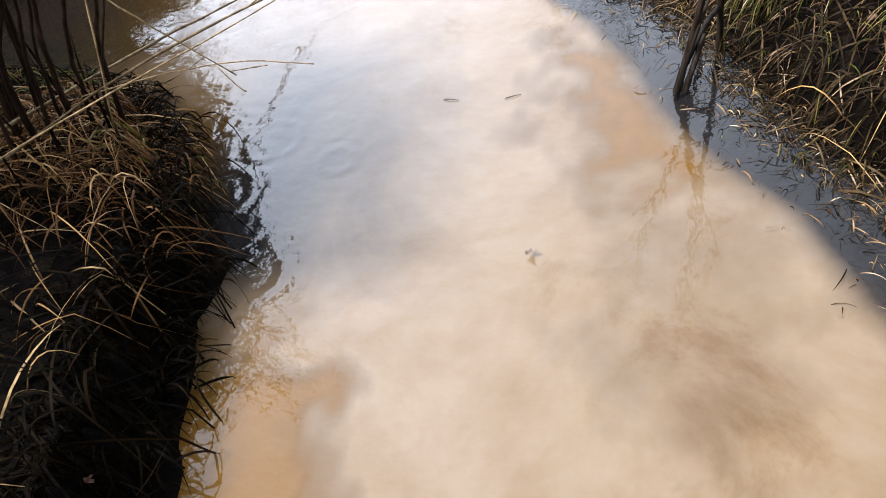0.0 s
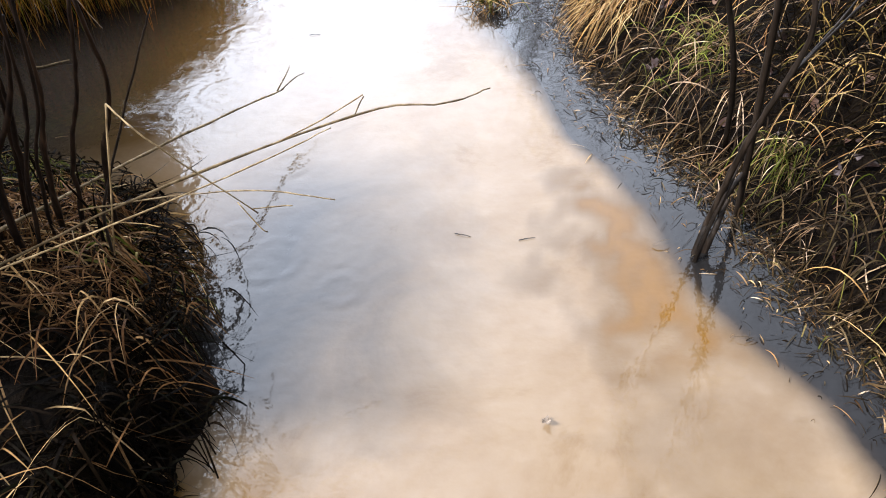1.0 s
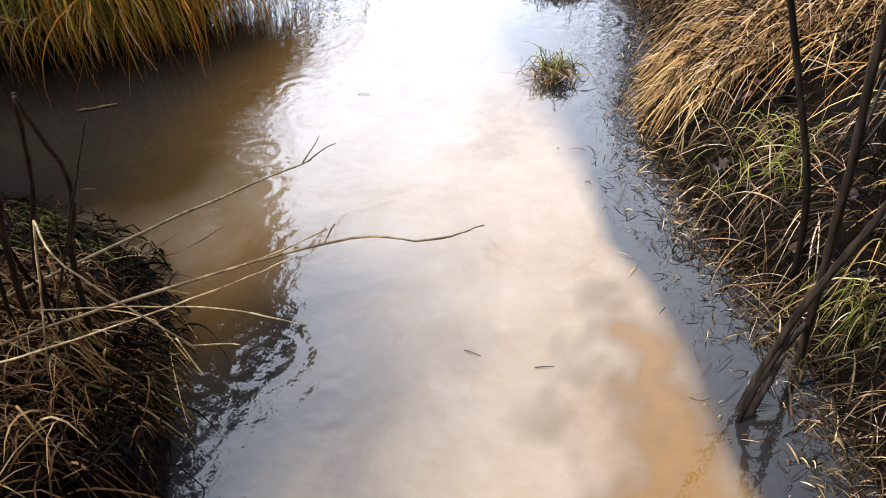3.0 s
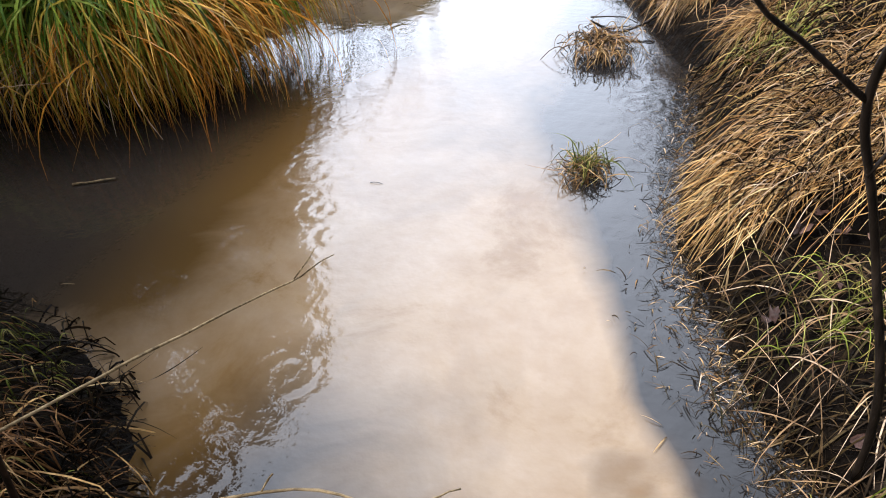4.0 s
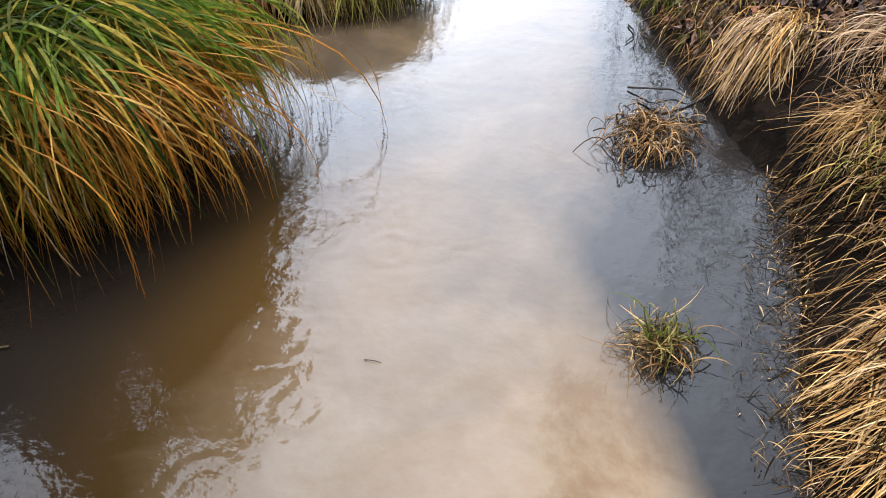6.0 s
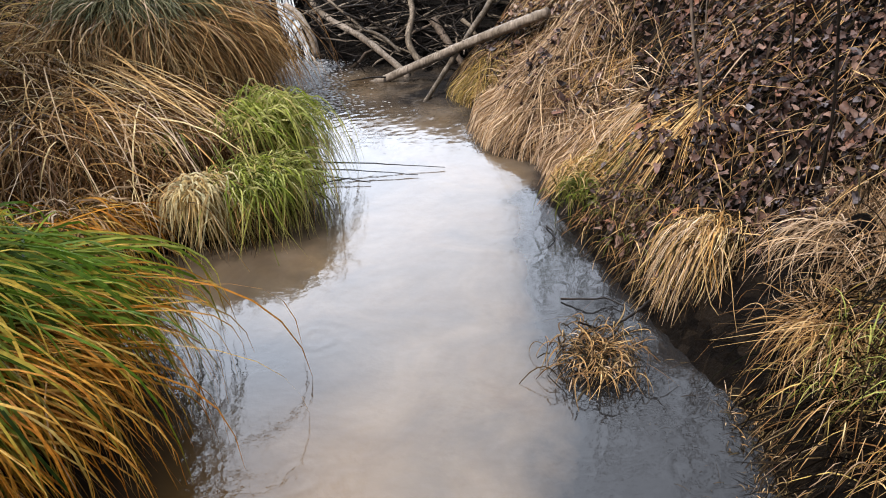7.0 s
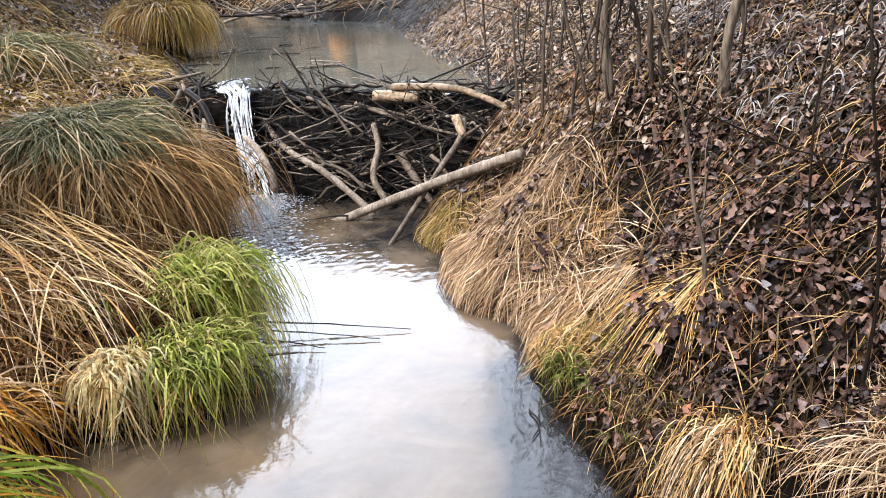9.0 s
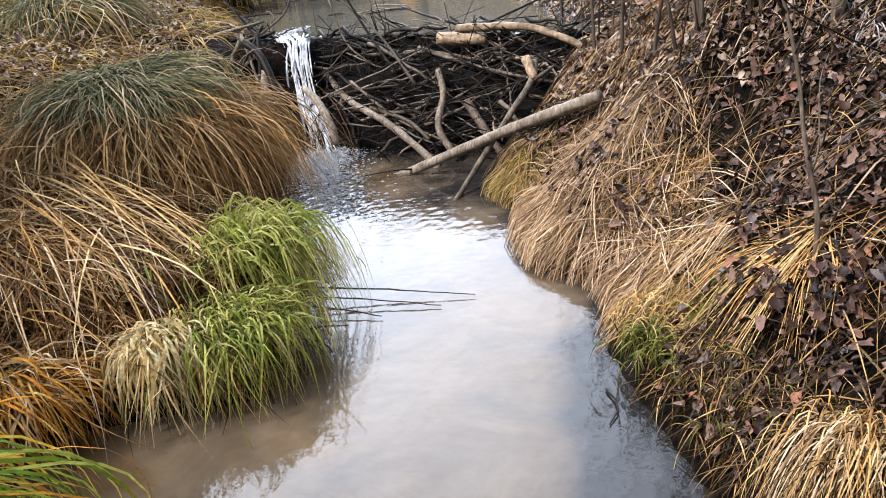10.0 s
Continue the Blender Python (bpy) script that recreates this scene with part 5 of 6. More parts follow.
litter_grass("grey_straw", [(0.85, 5.7), (0.8, 6.4), (0.9, 8.0), (3.4, 9.0), (3.2, 4.6), (1.35, 4.7), (1.15, 5.3)], 7000, (0.04, 0.13), 0.0055, GREY_STRAW, "ash-grey weathered straw high on the slope", lift=(0.03, 0.08), turn=1.2)
FAR = [(-12, 17), (-7, 20), (-4.5, 18.6), (-3, 16.6), (-1.5, 15.2), (6, 14), (12, 24), (-12, 26)]
litter_grass("fallen_straw", FAR, 3000, (0.4, 1.0), 0.014, STRAW_PALE, "bleached straw on the pond's far bank", lift=(0.06, 0.27), turn=1.5)
litter_grass("fallen_grass", FAR, 6000, (0.4, 1.0), 0.016, STRAW, "pale withered grass on the pond's far bank", lift=(0.05, 0.25), turn=1.5)


# ---- dead leaves ----
def leaf_shape(seed):
    """A curled dead leaf about 4 cm long: pointed oval, wavy or torn edge."""
    r = np.random.default_rng(seed)
    n_e = 11
    t = np.linspace(0, 2 * np.pi, n_e, endpoint=False)
    rad = 0.5 * (1 + 0.16 * np.cos(3 * t + r.uniform(0, 6)) + 0.17 * r.normal(size=n_e))
    x = np.cos(t) * rad * (1.15 + 0.25 * (np.cos(t) > 0.9))
    y = np.sin(t) * rad * r.uniform(0.5, 0.85)
    if seed % 3 == 0:
        x = np.where(x < -0.2, -0.2 + 0.1 * r.normal(size=n_e), x)
    z = r.uniform(0.3, 2.2) * y ** 2 + r.uniform(-1.2, 1.0) * x * x + 0.11 * r.normal(size=n_e)
    V = np.vstack([np.column_stack([x, y, z]), [[0, 0, -0.03]]]) * 0.038
    F = [(i, (i + 1) % n_e, n_e) for i in range(n_e)]
    return V, np.array(F)


LEAVES = [leaf_shape(s) for s in range(14)]
LEAF_MESHES = []
for V, F in LEAVES:
    me = mesh_of(V, F)
    me.materials.append(LEAF)
    LEAF_MESHES.append(me)


def leaf_places(poly, count):
    q = scatter(poly, count)
    return q[H(q[:, 0], q[:, 1]) > 0.02]


def leaf_matrix(x, y, r, high=0.04):
    e = 0.05
    nrm = Vector((-(float(H(x + e, y)) - float(H(x - e, y))) / (2 * e), -(float(H(x, y + e)) - float(H(x, y - e))) / (2 * e), 1)).normalized()
    q = nrm.to_track_quat("Z", "Y").to_matrix().to_4x4()
    s = r.uniform(0.4, 1.35)
    return Matrix.Translation((x, y, float(H(x, y)) + r.uniform(0.012, high))) @ q @ pose(0, 0, 0, r.normal(0, 24), r.normal(0, 24), r.uniform(0, 360)) @ Matrix.Scale(s, 4)


def leaf_litter(name, poly, count, label, size=1.0, high=0.04, mat=None):
    r = np.random.default_rng(count)
    Vs, Fs, base = [], [], 0
    for x, y in leaf_places(poly, count):
        V, F = LEAVES[r.integers(14)]
        m = np.array(leaf_matrix(x, y, r, high))
        Vs.append(V * size @ m[:3, :3].T + m[:3, 3])
        Fs.append(F + base)
        base += len(V)
    return tagged(part(name, mesh_of(np.vstack(Vs), np.vstack(Fs)), mat or LEAF), label, "dead leaves", kind="stuff")


leaf_litter("leaf_litter", WATERSIDE, 800, "dead leaves caught in the straw by the water", 1.0, 0.05)
leaf_litter("leaf_litter", EDGE, 330, "small dead leaves on the undercut bank", 0.8)
leaf_litter("leaf_litter", LEAF_ZONE, 9000, "dead brown leaves carpeting the slope", 0.82, 0.05)
for c in ((0.03, 5.86), (0.37, 5.28), (0.3, 5.02), (-0.12, 6.2), (0.5, 4.85)):
    leaf_litter("leaf_litter", [(c[0] - 0.11, c[1] - 0.09), (c[0] + 0.1, c[1] - 0.1), (c[0] + 0.12, c[1] + 0.08), (c[0] - 0.08, c[1] + 0.11)], 34 + int(4 * c[1]), "dark wet leaves heaped in a gap of the straw", 0.95, 0.09)
leaf_litter("leaf_litter", NEAR_HILL, 2200, "scattered dead leaves over the combed straw", 0.85)
leaf_litter("leaf_litter", [(-0.4, 7.2), (0.3, 6.3), (0.8, 5.7), (1.2, 5.0), (3.5, 4.6), (4, 8), (3, 14), (-1.9, 13), (-0.8, 9.2), (0.1, 7.9)], 20000, "weathered pale leaves covering the high slope", 0.9, 0.05, LEAF_PALE)
leaf_litter("leaf_litter", [(-9, 7), (-3.6, 7.3), (-2.9, 8.4), (-3.9, 11.5), (-5, 15), (-9, 16)], 2600, "dead leaves on the bank beside the pond", 1.4)
leaf_litter("leaf_litter", [(-9, 7.2), (-3.7, 7.6), (-3.2, 9.0), (-4.0, 11.6), (-5, 14.6), (-9, 16)], 7000, "pale brown leaves strewn on the high left bank", 1.35, 0.2, LEAF_PALE)
leaf_litter("leaf_litter", [(0.7, 1.5), (0.55, 2.2), (0.7, 4.2), (2.2, 4.2), (2.2, 1.2), (1.3, 1.0), (1.0, 1.4)], 420, "dead leaves between the straw")
leaf_litter("leaf_litter", [(-7, 6.3), (-3.3, 6.9), (-3.0, 8.2), (-3.5, 9.6), (-7, 12)], 6000, "weathered brown leaves over the left slope", 1.05, 0.16, LEAF_PALE)
leaf_litter("leaf_litter", NEAR_LEFT, 90, "rotten leaves on the black bank", 0.7)
leaf_litter("leaf_litter", [(-7, 21), (-4.5, 18.6), (-3, 16.6), (-1.5, 15.2), (5, 14), (6, 22)], 1500, "dead leaves on the far bank", 1.6)

# ---- twigs over the near left bank ----
def twig(name, pts, r0, r1, mat, label, side_twigs=(), group=""):
    pts = [np.array(p, float) for p in pts]
    t = thing(name, tuple(pts[0]), label, "twig", group)
    path = smooth_path(pts)
    path[1:-1] += np.random.default_rng(int(abs(pts[-1][0]) * 777)).normal(0, min(r0, 0.005) * 0.25, (len(path) - 2, 3))
    part("stem", tube_mesh(path, r0, r1, 6, 0.14, int(abs(pts[-1][0]) * 1000)), mat, t)
    for sp in side_twigs:
        part("side_shoot", tube_mesh(smooth_path(sp, 5), r1 * 1.1, 0.0012, 5, 0.1, 3), mat, t)
    return t


G1 = "dry stalks leaning over the water"
twig("dry_twig", [(-1.05, 1.18, 0.30), (-0.56, 1.24, 0.50), (-0.161, 1.402, 0.565), (0.012, 1.413, 0.578), (0.095, 1.455, 0.582)], 0.0030, 0.0013, TWIG_TAN, "long tan twig reaching over the water",
     [[(-0.3, 1.34, 0.55), (-0.2, 1.34, 0.6), (-0.126, 1.342, 0.643)], [(-0.161, 1.402, 0.565), (-0.15, 1.41, 0.585), (-0.14, 1.41, 0.6)]], G1)
twig("dry_twig", [(-1.05, 1.12, 0.34), (-0.6, 1.15, 0.50), (-0.34, 1.27, 0.545), (-0.2, 1.36, 0.565)], 0.0022, 0.0010, TWIG_TAN, "tan twig lying along another", (), G1)
twig("dry_twig", [(-0.99, 1.06, 0.44), (-0.80, 1.65, 0.30), (-0.69, 1.99, 0.21), (-0.59, 2.29, 0.125)], 0.0048, 0.0024, TWIG_TAN, "straight tan twig reaching low over the stream",
     [[(-0.595, 2.27, 0.13), (-0.56, 2.33, 0.14), (-0.54, 2.38, 0.13)], [(-0.60, 2.25, 0.14), (-0.575, 2.30, 0.17), (-0.57, 2.34, 0.18)]], G1)
twig("dry_twig", [(-0.75, 1.34, 0.40), (-0.55, 1.36, 0.415), (-0.38, 1.39, 0.40), (-0.236, 1.41, 0.357)], 0.0017, 0.0012, TWIG_TAN, "short bowed twig over the bank", (), G1)
twig("dry_stalk", [(-0.62, 1.2, 0.40), (-0.55, 1.26, 0.69)], 0.0018, 0.0016, TWIG_TAN, "upright bent straw stalk", (), G1)
twig("dry_stalk", [(-0.55, 1.26, 0.69), (-0.47, 1.2, 0.66), (-0.33, 1.23, 0.47)], 0.0018, 0.0012, TWIG_TAN, "broken straw stalk folded over the twigs",
     [[(-0.36, 1.225, 0.5), (-0.32, 1.2, 0.46), (-0.31, 1.2, 0.45)], [(-0.34, 1.23, 0.48), (-0.29, 1.25, 0.47), (-0.27, 1.25, 0.47)]], G1)
twig("dead_stalk", [(-0.74, 1.35, 0.2), (-0.71, 1.35, 0.38), (-0.60, 1.35, 0.58), (-0.50, 1.345, 0.75), (-0.455, 1.34, 0.82)], 0.0036, 0.0015, BARK_DARK, "thin dark stem leaning over the bank", (), G1)
r_ = np.random.default_rng(3)
for i in range(17):
    x, y = -1.12 + 0.018 * i + r_.normal(0, 0.012), 1.38 + r_.normal(0, 0.06)
    h0 = float(H(x, y))
    tip = (x + r_.uniform(0.14, 0.25), y - 0.02 + r_.normal(0, 0.03), h0 + r_.uniform(0.5, 0.74))
    twig("dead_stalk", [(x, y, h0 - 0.04), (x + 0.07 + r_.normal(0, 0.01), y, h0 + 0.24), ((x + tip[0]) / 2 + 0.04, y, h0 + 0.4), tip], r_.uniform(0.004, 0.0095), 0.0035,
         REED_DARK, "brown dead stalk upright on the bank", (), "dead stalks on the left bank")

# dark forked stems on the near right bank
def sapling(base, top, r0, forks, mat, label, group="saplings", r_top=0.35, bow=0.14, seed=0):
    r = np.random.default_rng(seed)
    b0, t0 = np.array(base, float), np.array(top, float)
    ob = thing("sapling", tuple(b0), label, "sapling", group)
    span = np.linalg.norm(t0 - b0)
    walk_ = np.cumsum(r.normal(0, bow, (5, 2)), 0)
    walk_ -= np.linspace(0, 1, 5)[:, None] * walk_[-1]
    mid_ = [b0 + (t0 - b0) * f + np.append(walk_[i], 0) * span * 0.16 for i, f in enumerate((0.14, 0.32, 0.52, 0.76))]
    path = smooth_path([b0 - (0, 0, 0.08), *mid_, t0], 5)
    part("stem", tube_mesh(path, r0, r0 * r_top, 7, 0.1, seed), mat, ob)
    for i in range(forks):
        k = int(len(path) * r.uniform(0.2, 0.92))
        o = path[k]
        L = span * r.uniform(0.12, 0.38)
        d = np.append(r.normal(0, 0.6, 2), r.uniform(0.45, 1.0))
        b_path = smooth_path([o, o + d * L * 0.35 + r.normal(0, 0.05, 3) * L, o + d * L * 0.7 + r.normal(0, 0.07, 3) * L, o + d * L + r.normal(0, 0.06, 3) * L], 3)
        br = part("branch", tube_mesh(b_path, min(r0 * 0.42, 0.009), min(r0 * 0.15, 0.003), 5, 0.1, seed + i), mat, ob)
        o2 = b_path[5]
        d2 = np.append(r.normal(0, 0.7, 2), r.uniform(0.3, 0.9)) * L * 0.45
        sh = part("shoot", tube_mesh(smooth_path([o2, o2 + d2 * 0.5 + r.normal(0, 0.06, 3) * L * 0.4, o2 + d2], 3), min(r0 * 0.25, 0.005), 0.0014, 4, 0.1, seed + i), mat, ob)
        sh.parent = br
    return ob


G2 = "dark stems on the near bank"
for k_, (pts, r0_, r1_) in enumerate((
        ([(0.72, 1.76, -0.02), (0.70, 1.72, 0.25), (0.68, 1.68, 0.46), (0.668, 1.66, 0.63), (0.652, 1.64, 0.75), (0.635, 1.6, 1.0), (0.61, 1.56, 1.25)], 0.0095, 0.006),
        ([(0.60, 1.66, -0.02), (0.642, 1.62, 0.28), (0.68, 1.6, 0.44), (0.71, 1.6, 0.53), (0.722, 1.6, 0.61), (0.692, 1.6, 0.76), (0.67, 1.58, 1.0)], 0.0085, 0.0045),
        ([(0.575, 1.60, -0.05), (0.605, 1.64, 0.05), (0.66, 1.69, 0.13), (0.70, 1.73, 0.16)], 0.010, 0.007),
        ([(0.57, 1.58, -0.05), (0.60, 1.60, 0.08), (0.645, 1.64, 0.2), (0.70, 1.72, 0.3)], 0.0065, 0.003),
        ([(0.60, 1.62, -0.05), (0.625, 1.63, 0.05), (0.66, 1.68, 0.12)], 0.010, 0.006))):
    ob = thing("sapling", pts[0], "wet black sapling stem rooted at the waterline", "sapling", G2)
    path = smooth_path(pts, 7)
    part("stem", tube_mesh(path, r0_, r1_, 7, 0.1, 40 + k_), BARK_DARK, ob)
    rs_ = np.random.default_rng(90 + k_)
    for i in range(4 if k_ < 2 else 0):
        o = path[int(len(path) * rs_.uniform(0.3, 0.8))]
        d = np.array([rs_.uniform(0.05, 0.28), rs_.uniform(0.05, 0.3), rs_.uniform(0.12, 0.3)])
        part("branch", tube_mesh(smooth_path([o, o + d * 0.5 + rs_.normal(0, 0.012, 3), o + d], 4), 0.0035, 0.0015, 5, 0.1, 95 + i), BARK_DARK, ob)
lean = thing("sapling", (0.76, 1.98, 0.15), "thin dark sapling leaning out over the stream", "sapling", G2)
part("stem", tube_mesh(smooth_path([(0.73, 1.99, 0.06), (0.694, 1.95, 0.345), (0.593, 1.93, 0.71), (0.529, 1.9, 0.919), (0.54, 1.82, 1.12), (0.58, 1.75, 1.4)], 7), 0.0085, 0.0045, 7, 0.08, 50), BARK_DARK, lean)
part("branch", tube_mesh(smooth_path([(0.529, 1.9, 0.919), (0.437, 1.85, 1.01), (0.368, 1.8, 1.08), (0.3, 1.76, 1.2)], 5), 0.005, 0.0025, 6, 0.08, 51), BARK_DARK, lean)
part("branch", tube_mesh(smooth_path([(0.56, 1.915, 0.8), (0.62, 1.95, 0.92), (0.64, 1.98, 1.1)], 5), 0.0035, 0.0015, 5, 0.08, 52), BARK_DARK, lean)

# saplings on the far slope
G3 = "bare saplings on the slope"
TRUNKS = [(0.41, 6.58, (0.38, 6.7, 3.2), 0.030, BARK_GREY), (0.82, 6.12, (0.98, 6.2, 3.2), 0.026, BARK_GREY), (0.58, 6.45, (0.6, 6.5, 3.0), 0.016, STEM_BROWN), (0.5, 6.5, (0.52, 6.7, 2.7), 0.011, STEM_BROWN),
          (0.30, 6.56, (0.05, 6.9, 2.5), 0.010, STEM_BROWN), (0.62, 6.4, (0.75, 6.5, 2.6), 0.010, STEM_BROWN), (0.72, 4.42, (0.66, 4.7, 2.1), 0.006, BARK_DARK), (0.78, 4.95, (0.75, 5.1, 2.1), 0.005, BARK_DARK), (0.45, 4.97, (0.24, 5.4, 1.55), 0.009, STEM_BROWN)]
for x, y in ((0.2, 6.75), (0.08, 7.1), (-0.05, 7.4), (0.15, 7.6), (0.7, 6.6), (0.36, 6.95), (1.0, 6.4), (-0.2, 8.3), (0.1, 9.0), (-0.4, 10.5), (0.25, 8.0), (-3.75, 11.9), (-3.65, 11.6), (-4.2, 12.6)):
    TRUNKS.append((x, y, (x + 0.08 * math.sin(9 * x), y + 0.14, 2.45 + 0.35 * math.sin(5 * y)), 0.0105, STEM_BROWN))
for k_, (x, y, top, r0, mat) in enumerate(TRUNKS):
    sapling((x, y, float(H(x, y))), top, r0, 5 + k_ % 4, mat, "bare grey sapling trunk on the leafy slope" if mat is BARK_GREY else "thin bare sapling on the bank", G3, seed=60 + k_)

r_ = np.random.default_rng(12)
for k_ in range(34):
    x, y = r_.uniform(-0.1, 1.1), r_.uniform(5.9, 8.4)
    if x < 0.25 and y < 6.8:
        continue
    h0 = float(H(x, y))
    sapling((x, y, h0), (x + r_.normal(0, 0.12), y + r_.normal(0.1, 0.12), h0 + r_.uniform(0.7, 2.2)), r_.uniform(0.003, 0.0065), 5, (STEM_BROWN, STEM_BROWN, BARK_DARK)[k_ % 3], "thin bare shoot on the leafy slope", "bare shoots on the slope", seed=500 + k_)

# ---- beaver dam ----
CREST_A, CREST_B = np.array([-3.05, 9.05]), np.array([0.05, 7.80])
DAM_N = np.array([-0.374, -0.927])
dam = thing("beaver_dam", (-1.5, 8.0, 0.0), "beaver dam of heaped dark sticks holding back a pond", "beaver dam")


def dam_point(u, v, out=0.0):
    """u along the crest from left to right, v from the foot (0) to the crest (1)."""
    c = CREST_A + (CREST_B - CREST_A) * u
    foot = 0.72 - 0.22 * max(0, u - 0.6) / 0.4
    p = c + DAM_N * foot * (1 - v)
    z = -0.1 + 0.80 * max(v, 0.0) ** 0.8
    return np.array([p[0] + DAM_N[0] * out * 0.7, p[1] + DAM_N[1] * out * 0.7, z + out * 0.7])


V, F = [], []
nu, nv = 60, 14
for i in range(nu):
    for j in range(nv):
        u, v = i / (nu - 1), j / (nv - 1)
        if j < nv - 3:
            v_ = j / (nv - 4)
            V.append(dam_point(u, v_, -0.06) + np.array([0, 0, 0.02 * math.sin(31 * u + 9 * v) * math.sin(17 * v)]))
        else:
            k = j - (nv - 4)
            p = dam_point(u, 1.0, -0.06)
            V.append(p - np.array([DAM_N[0], DAM_N[1], 0]) * 0.13 * k - np.array([0, 0, 0.02 * k * k]))
for i in range(nu - 1):
    for j in range(nv - 1):
        a = i * nv + j
        F.append((a, a + nv, a + nv + 1, a + 1))
part("mud_core", mesh_of(V, F, True), MUD, dam, "mud and rotten twigs packed between the sticks, coloured black like shaded gaps")

# unit sticks along x, shared by the pieces
STICKS = []
for s in range(10):
    r = np.random.default_rng(100 + s)
    pts = np.column_stack([np.linspace(-0.5, 0.5, 9) + r.normal(0, 0.015, 9), np.cumsum(r.normal(0, 0.018, 9)), np.cumsum(r.normal(0, 0.018, 9))])
    STICKS.append(pts - np.linspace(0, 1, 9)[:, None] * (pts[-1] - pts[0]) * np.array([0, 0.7, 0.7]))
STICK_MESH = {}


def stick_piece(p, q, r0, mat, k):
    """One stick between two places, on shared meshes 1 m long and 24 mm thick, drawn out to fit."""
    key = (k % 10, mat.name)
    if key not in STICK_MESH:
        me = tube_mesh(STICKS[k % 10], 0.012, 0.007, 6, 0.12, k % 10)
        me.materials.append(mat)
        STICK_MESH[key] = me
    p, q = Vector(p), Vector(q)
    ob = new("stick", STICK_MESH[key])
    d = q - p
    rot = d.to_track_quat("X", "Z").to_matrix().to_4x4()
    ob.parent = dam
    ob.matrix_basis = Matrix.Translation(-dam.location) @ Matrix.Translation((p + q) / 2) @ rot @ Matrix.Diagonal((d.length, r0 / 0.012, r0 / 0.012, 1))
    return ob


r = np.random.default_rng(21)
for k in range(270):
    u, v = r.uniform(0.0, 1.0), r.uniform(0.02, 1.02)
    if 0.215 < u < 0.29 and v < 1.0:
        continue
    L = r.uniform(0.25, 0.95) * (1.0 if v > 0.3 else 0.8)
    along = r.normal(0, 0.5)
    c_ = dam_point(u, v, r.uniform(-0.04, 0.05))
    du = math.cos(along) * L / 3.34 / 2
    dv = math.sin(along) * L / 0.95 / 2
    p = dam_point(u - du, min(max(v - dv, -0.05), 1.08), r.uniform(-0.05, 0.06))
    q = dam_point(u + du, min(max(v + dv, -0.05), 1.08), r.uniform(-0.05, 0.07))
    if min(u - du, u + du) < 0.27 < max(u - du, u + du) and abs(u - 0.25) > 0.02 and v < 0.98:
        continue
    mat = (BARK_DARK, BARK_DARK, BARK_DARK, BARK_DARK, STEM_BROWN, BARK_GREY)[r.integers(6)]
    if r.random() < 0.25:
        mat = BARK_PALE
    stick_piece(p, q, 0.0045 + 0.012 * r.random() ** 2, mat, k)


for k in range(46):
    u, v = r.uniform(-0.03, 0.2), r.uniform(0.1, 1.1)
    L, along = r.uniform(0.2, 0.5), r.normal(0.3, 0.8)
    p = dam_point(u - math.cos(along) * L / 6.7, v - math.sin(along) * L / 1.9, r.uniform(0.0, 0.07))
    q = dam_point(u + math.cos(along) * L / 6.7, v + math.sin(along) * L / 1.9, r.uniform(0.0, 0.09))
    stick_piece(p, q, 0.004 + 0.009 * r.random() ** 2, (BARK_DARK, BARK_DARK, STEM_BROWN, BARK_GREY, BARK_PALE)[k % 5], k)

# fine twigs stuffed between the sticks, in dark bark to deepen the shaded gaps
Vs, Fs, base_ = [], [], 0
for k in range(700):
    u, v = r.uniform(0.0, 1.0), r.uniform(0.0, 1.05)
    if 0.2 < u < 0.3:
        continue
    p = dam_point(u, v, r.uniform(-0.04, 0.06))
    d = r.normal(0, 1, 3) * np.array([1.0, 0.5, 0.7])
    d *= r.uniform(0.06, 0.26) / np.linalg.norm(d)
    m_ = p + d * 0.5 + r.normal(0, 0.02, 3)
    V, F = tube(np.array([p - d, m_, p + d]), r.uniform(0.002, 0.005), 0.0015, 4, 0.1, k)
    Vs.append(V[:12])
    Fs.append(np.array([f for f in F if max(f) < 12]) + base_)
    base_ += 12
tagged(part("twig_stuffing", mesh_of(np.vstack(Vs), np.vstack(Fs), True), BARK_DARK, dam), kind="stuff")


def dam_branch(name, pts, r0, r1, mat, label):
    me = tube_mesh(smooth_path(pts), r0, r1, 8, 0.07, int(abs(pts[0][0] * 977)))
    return part(name, me, mat, dam, label)


dam_branch("branch", [(-1.98, 8.42, 0.44), (-1.72, 8.05, 0.30), (-1.40, 7.75, 0.20), (-1.06, 7.41, 0.03), (-1.03, 7.36, -0.05)], 0.022, 0.026, BARK_PALE, "bare pale branch slanting to the water")
dam_branch("branch", [(-1.55, 7.95, 0.26), (-1.25, 7.7, 0.22), (-1.08, 7.5, 0.14)], 0.014, 0.012, BARK_GREY, "")
dam_branch("branch", [(-0.40, 7.62, 0.55), (-0.42, 7.50, 0.46), (-0.58, 7.25, 0.28), (-0.74, 6.98, 0.10), (-0.86, 6.75, -0.03)], 0.024, 0.014, BARK_GREY, "forked grey branch dipping into the stream")
dam_branch("branch", [(-0.45, 7.6, 0.58), (-0.40, 7.50, 0.47)], 0.03, 0.026, PEELED, "gnawed pale stub")
dam_branch("branch", [(-0.41, 7.5, 0.46), (-0.28, 7.45, 0.55)], 0.014, 0.008, BARK_GREY, "")
dam_branch("branch", [(-1.05, 7.95, 0.48), (-1.0, 7.75, 0.36), (-1.02, 7.55, 0.2), (-0.92, 7.45, 0.04)], 0.022, 0.024, BARK_GREY, "curved grey branch")
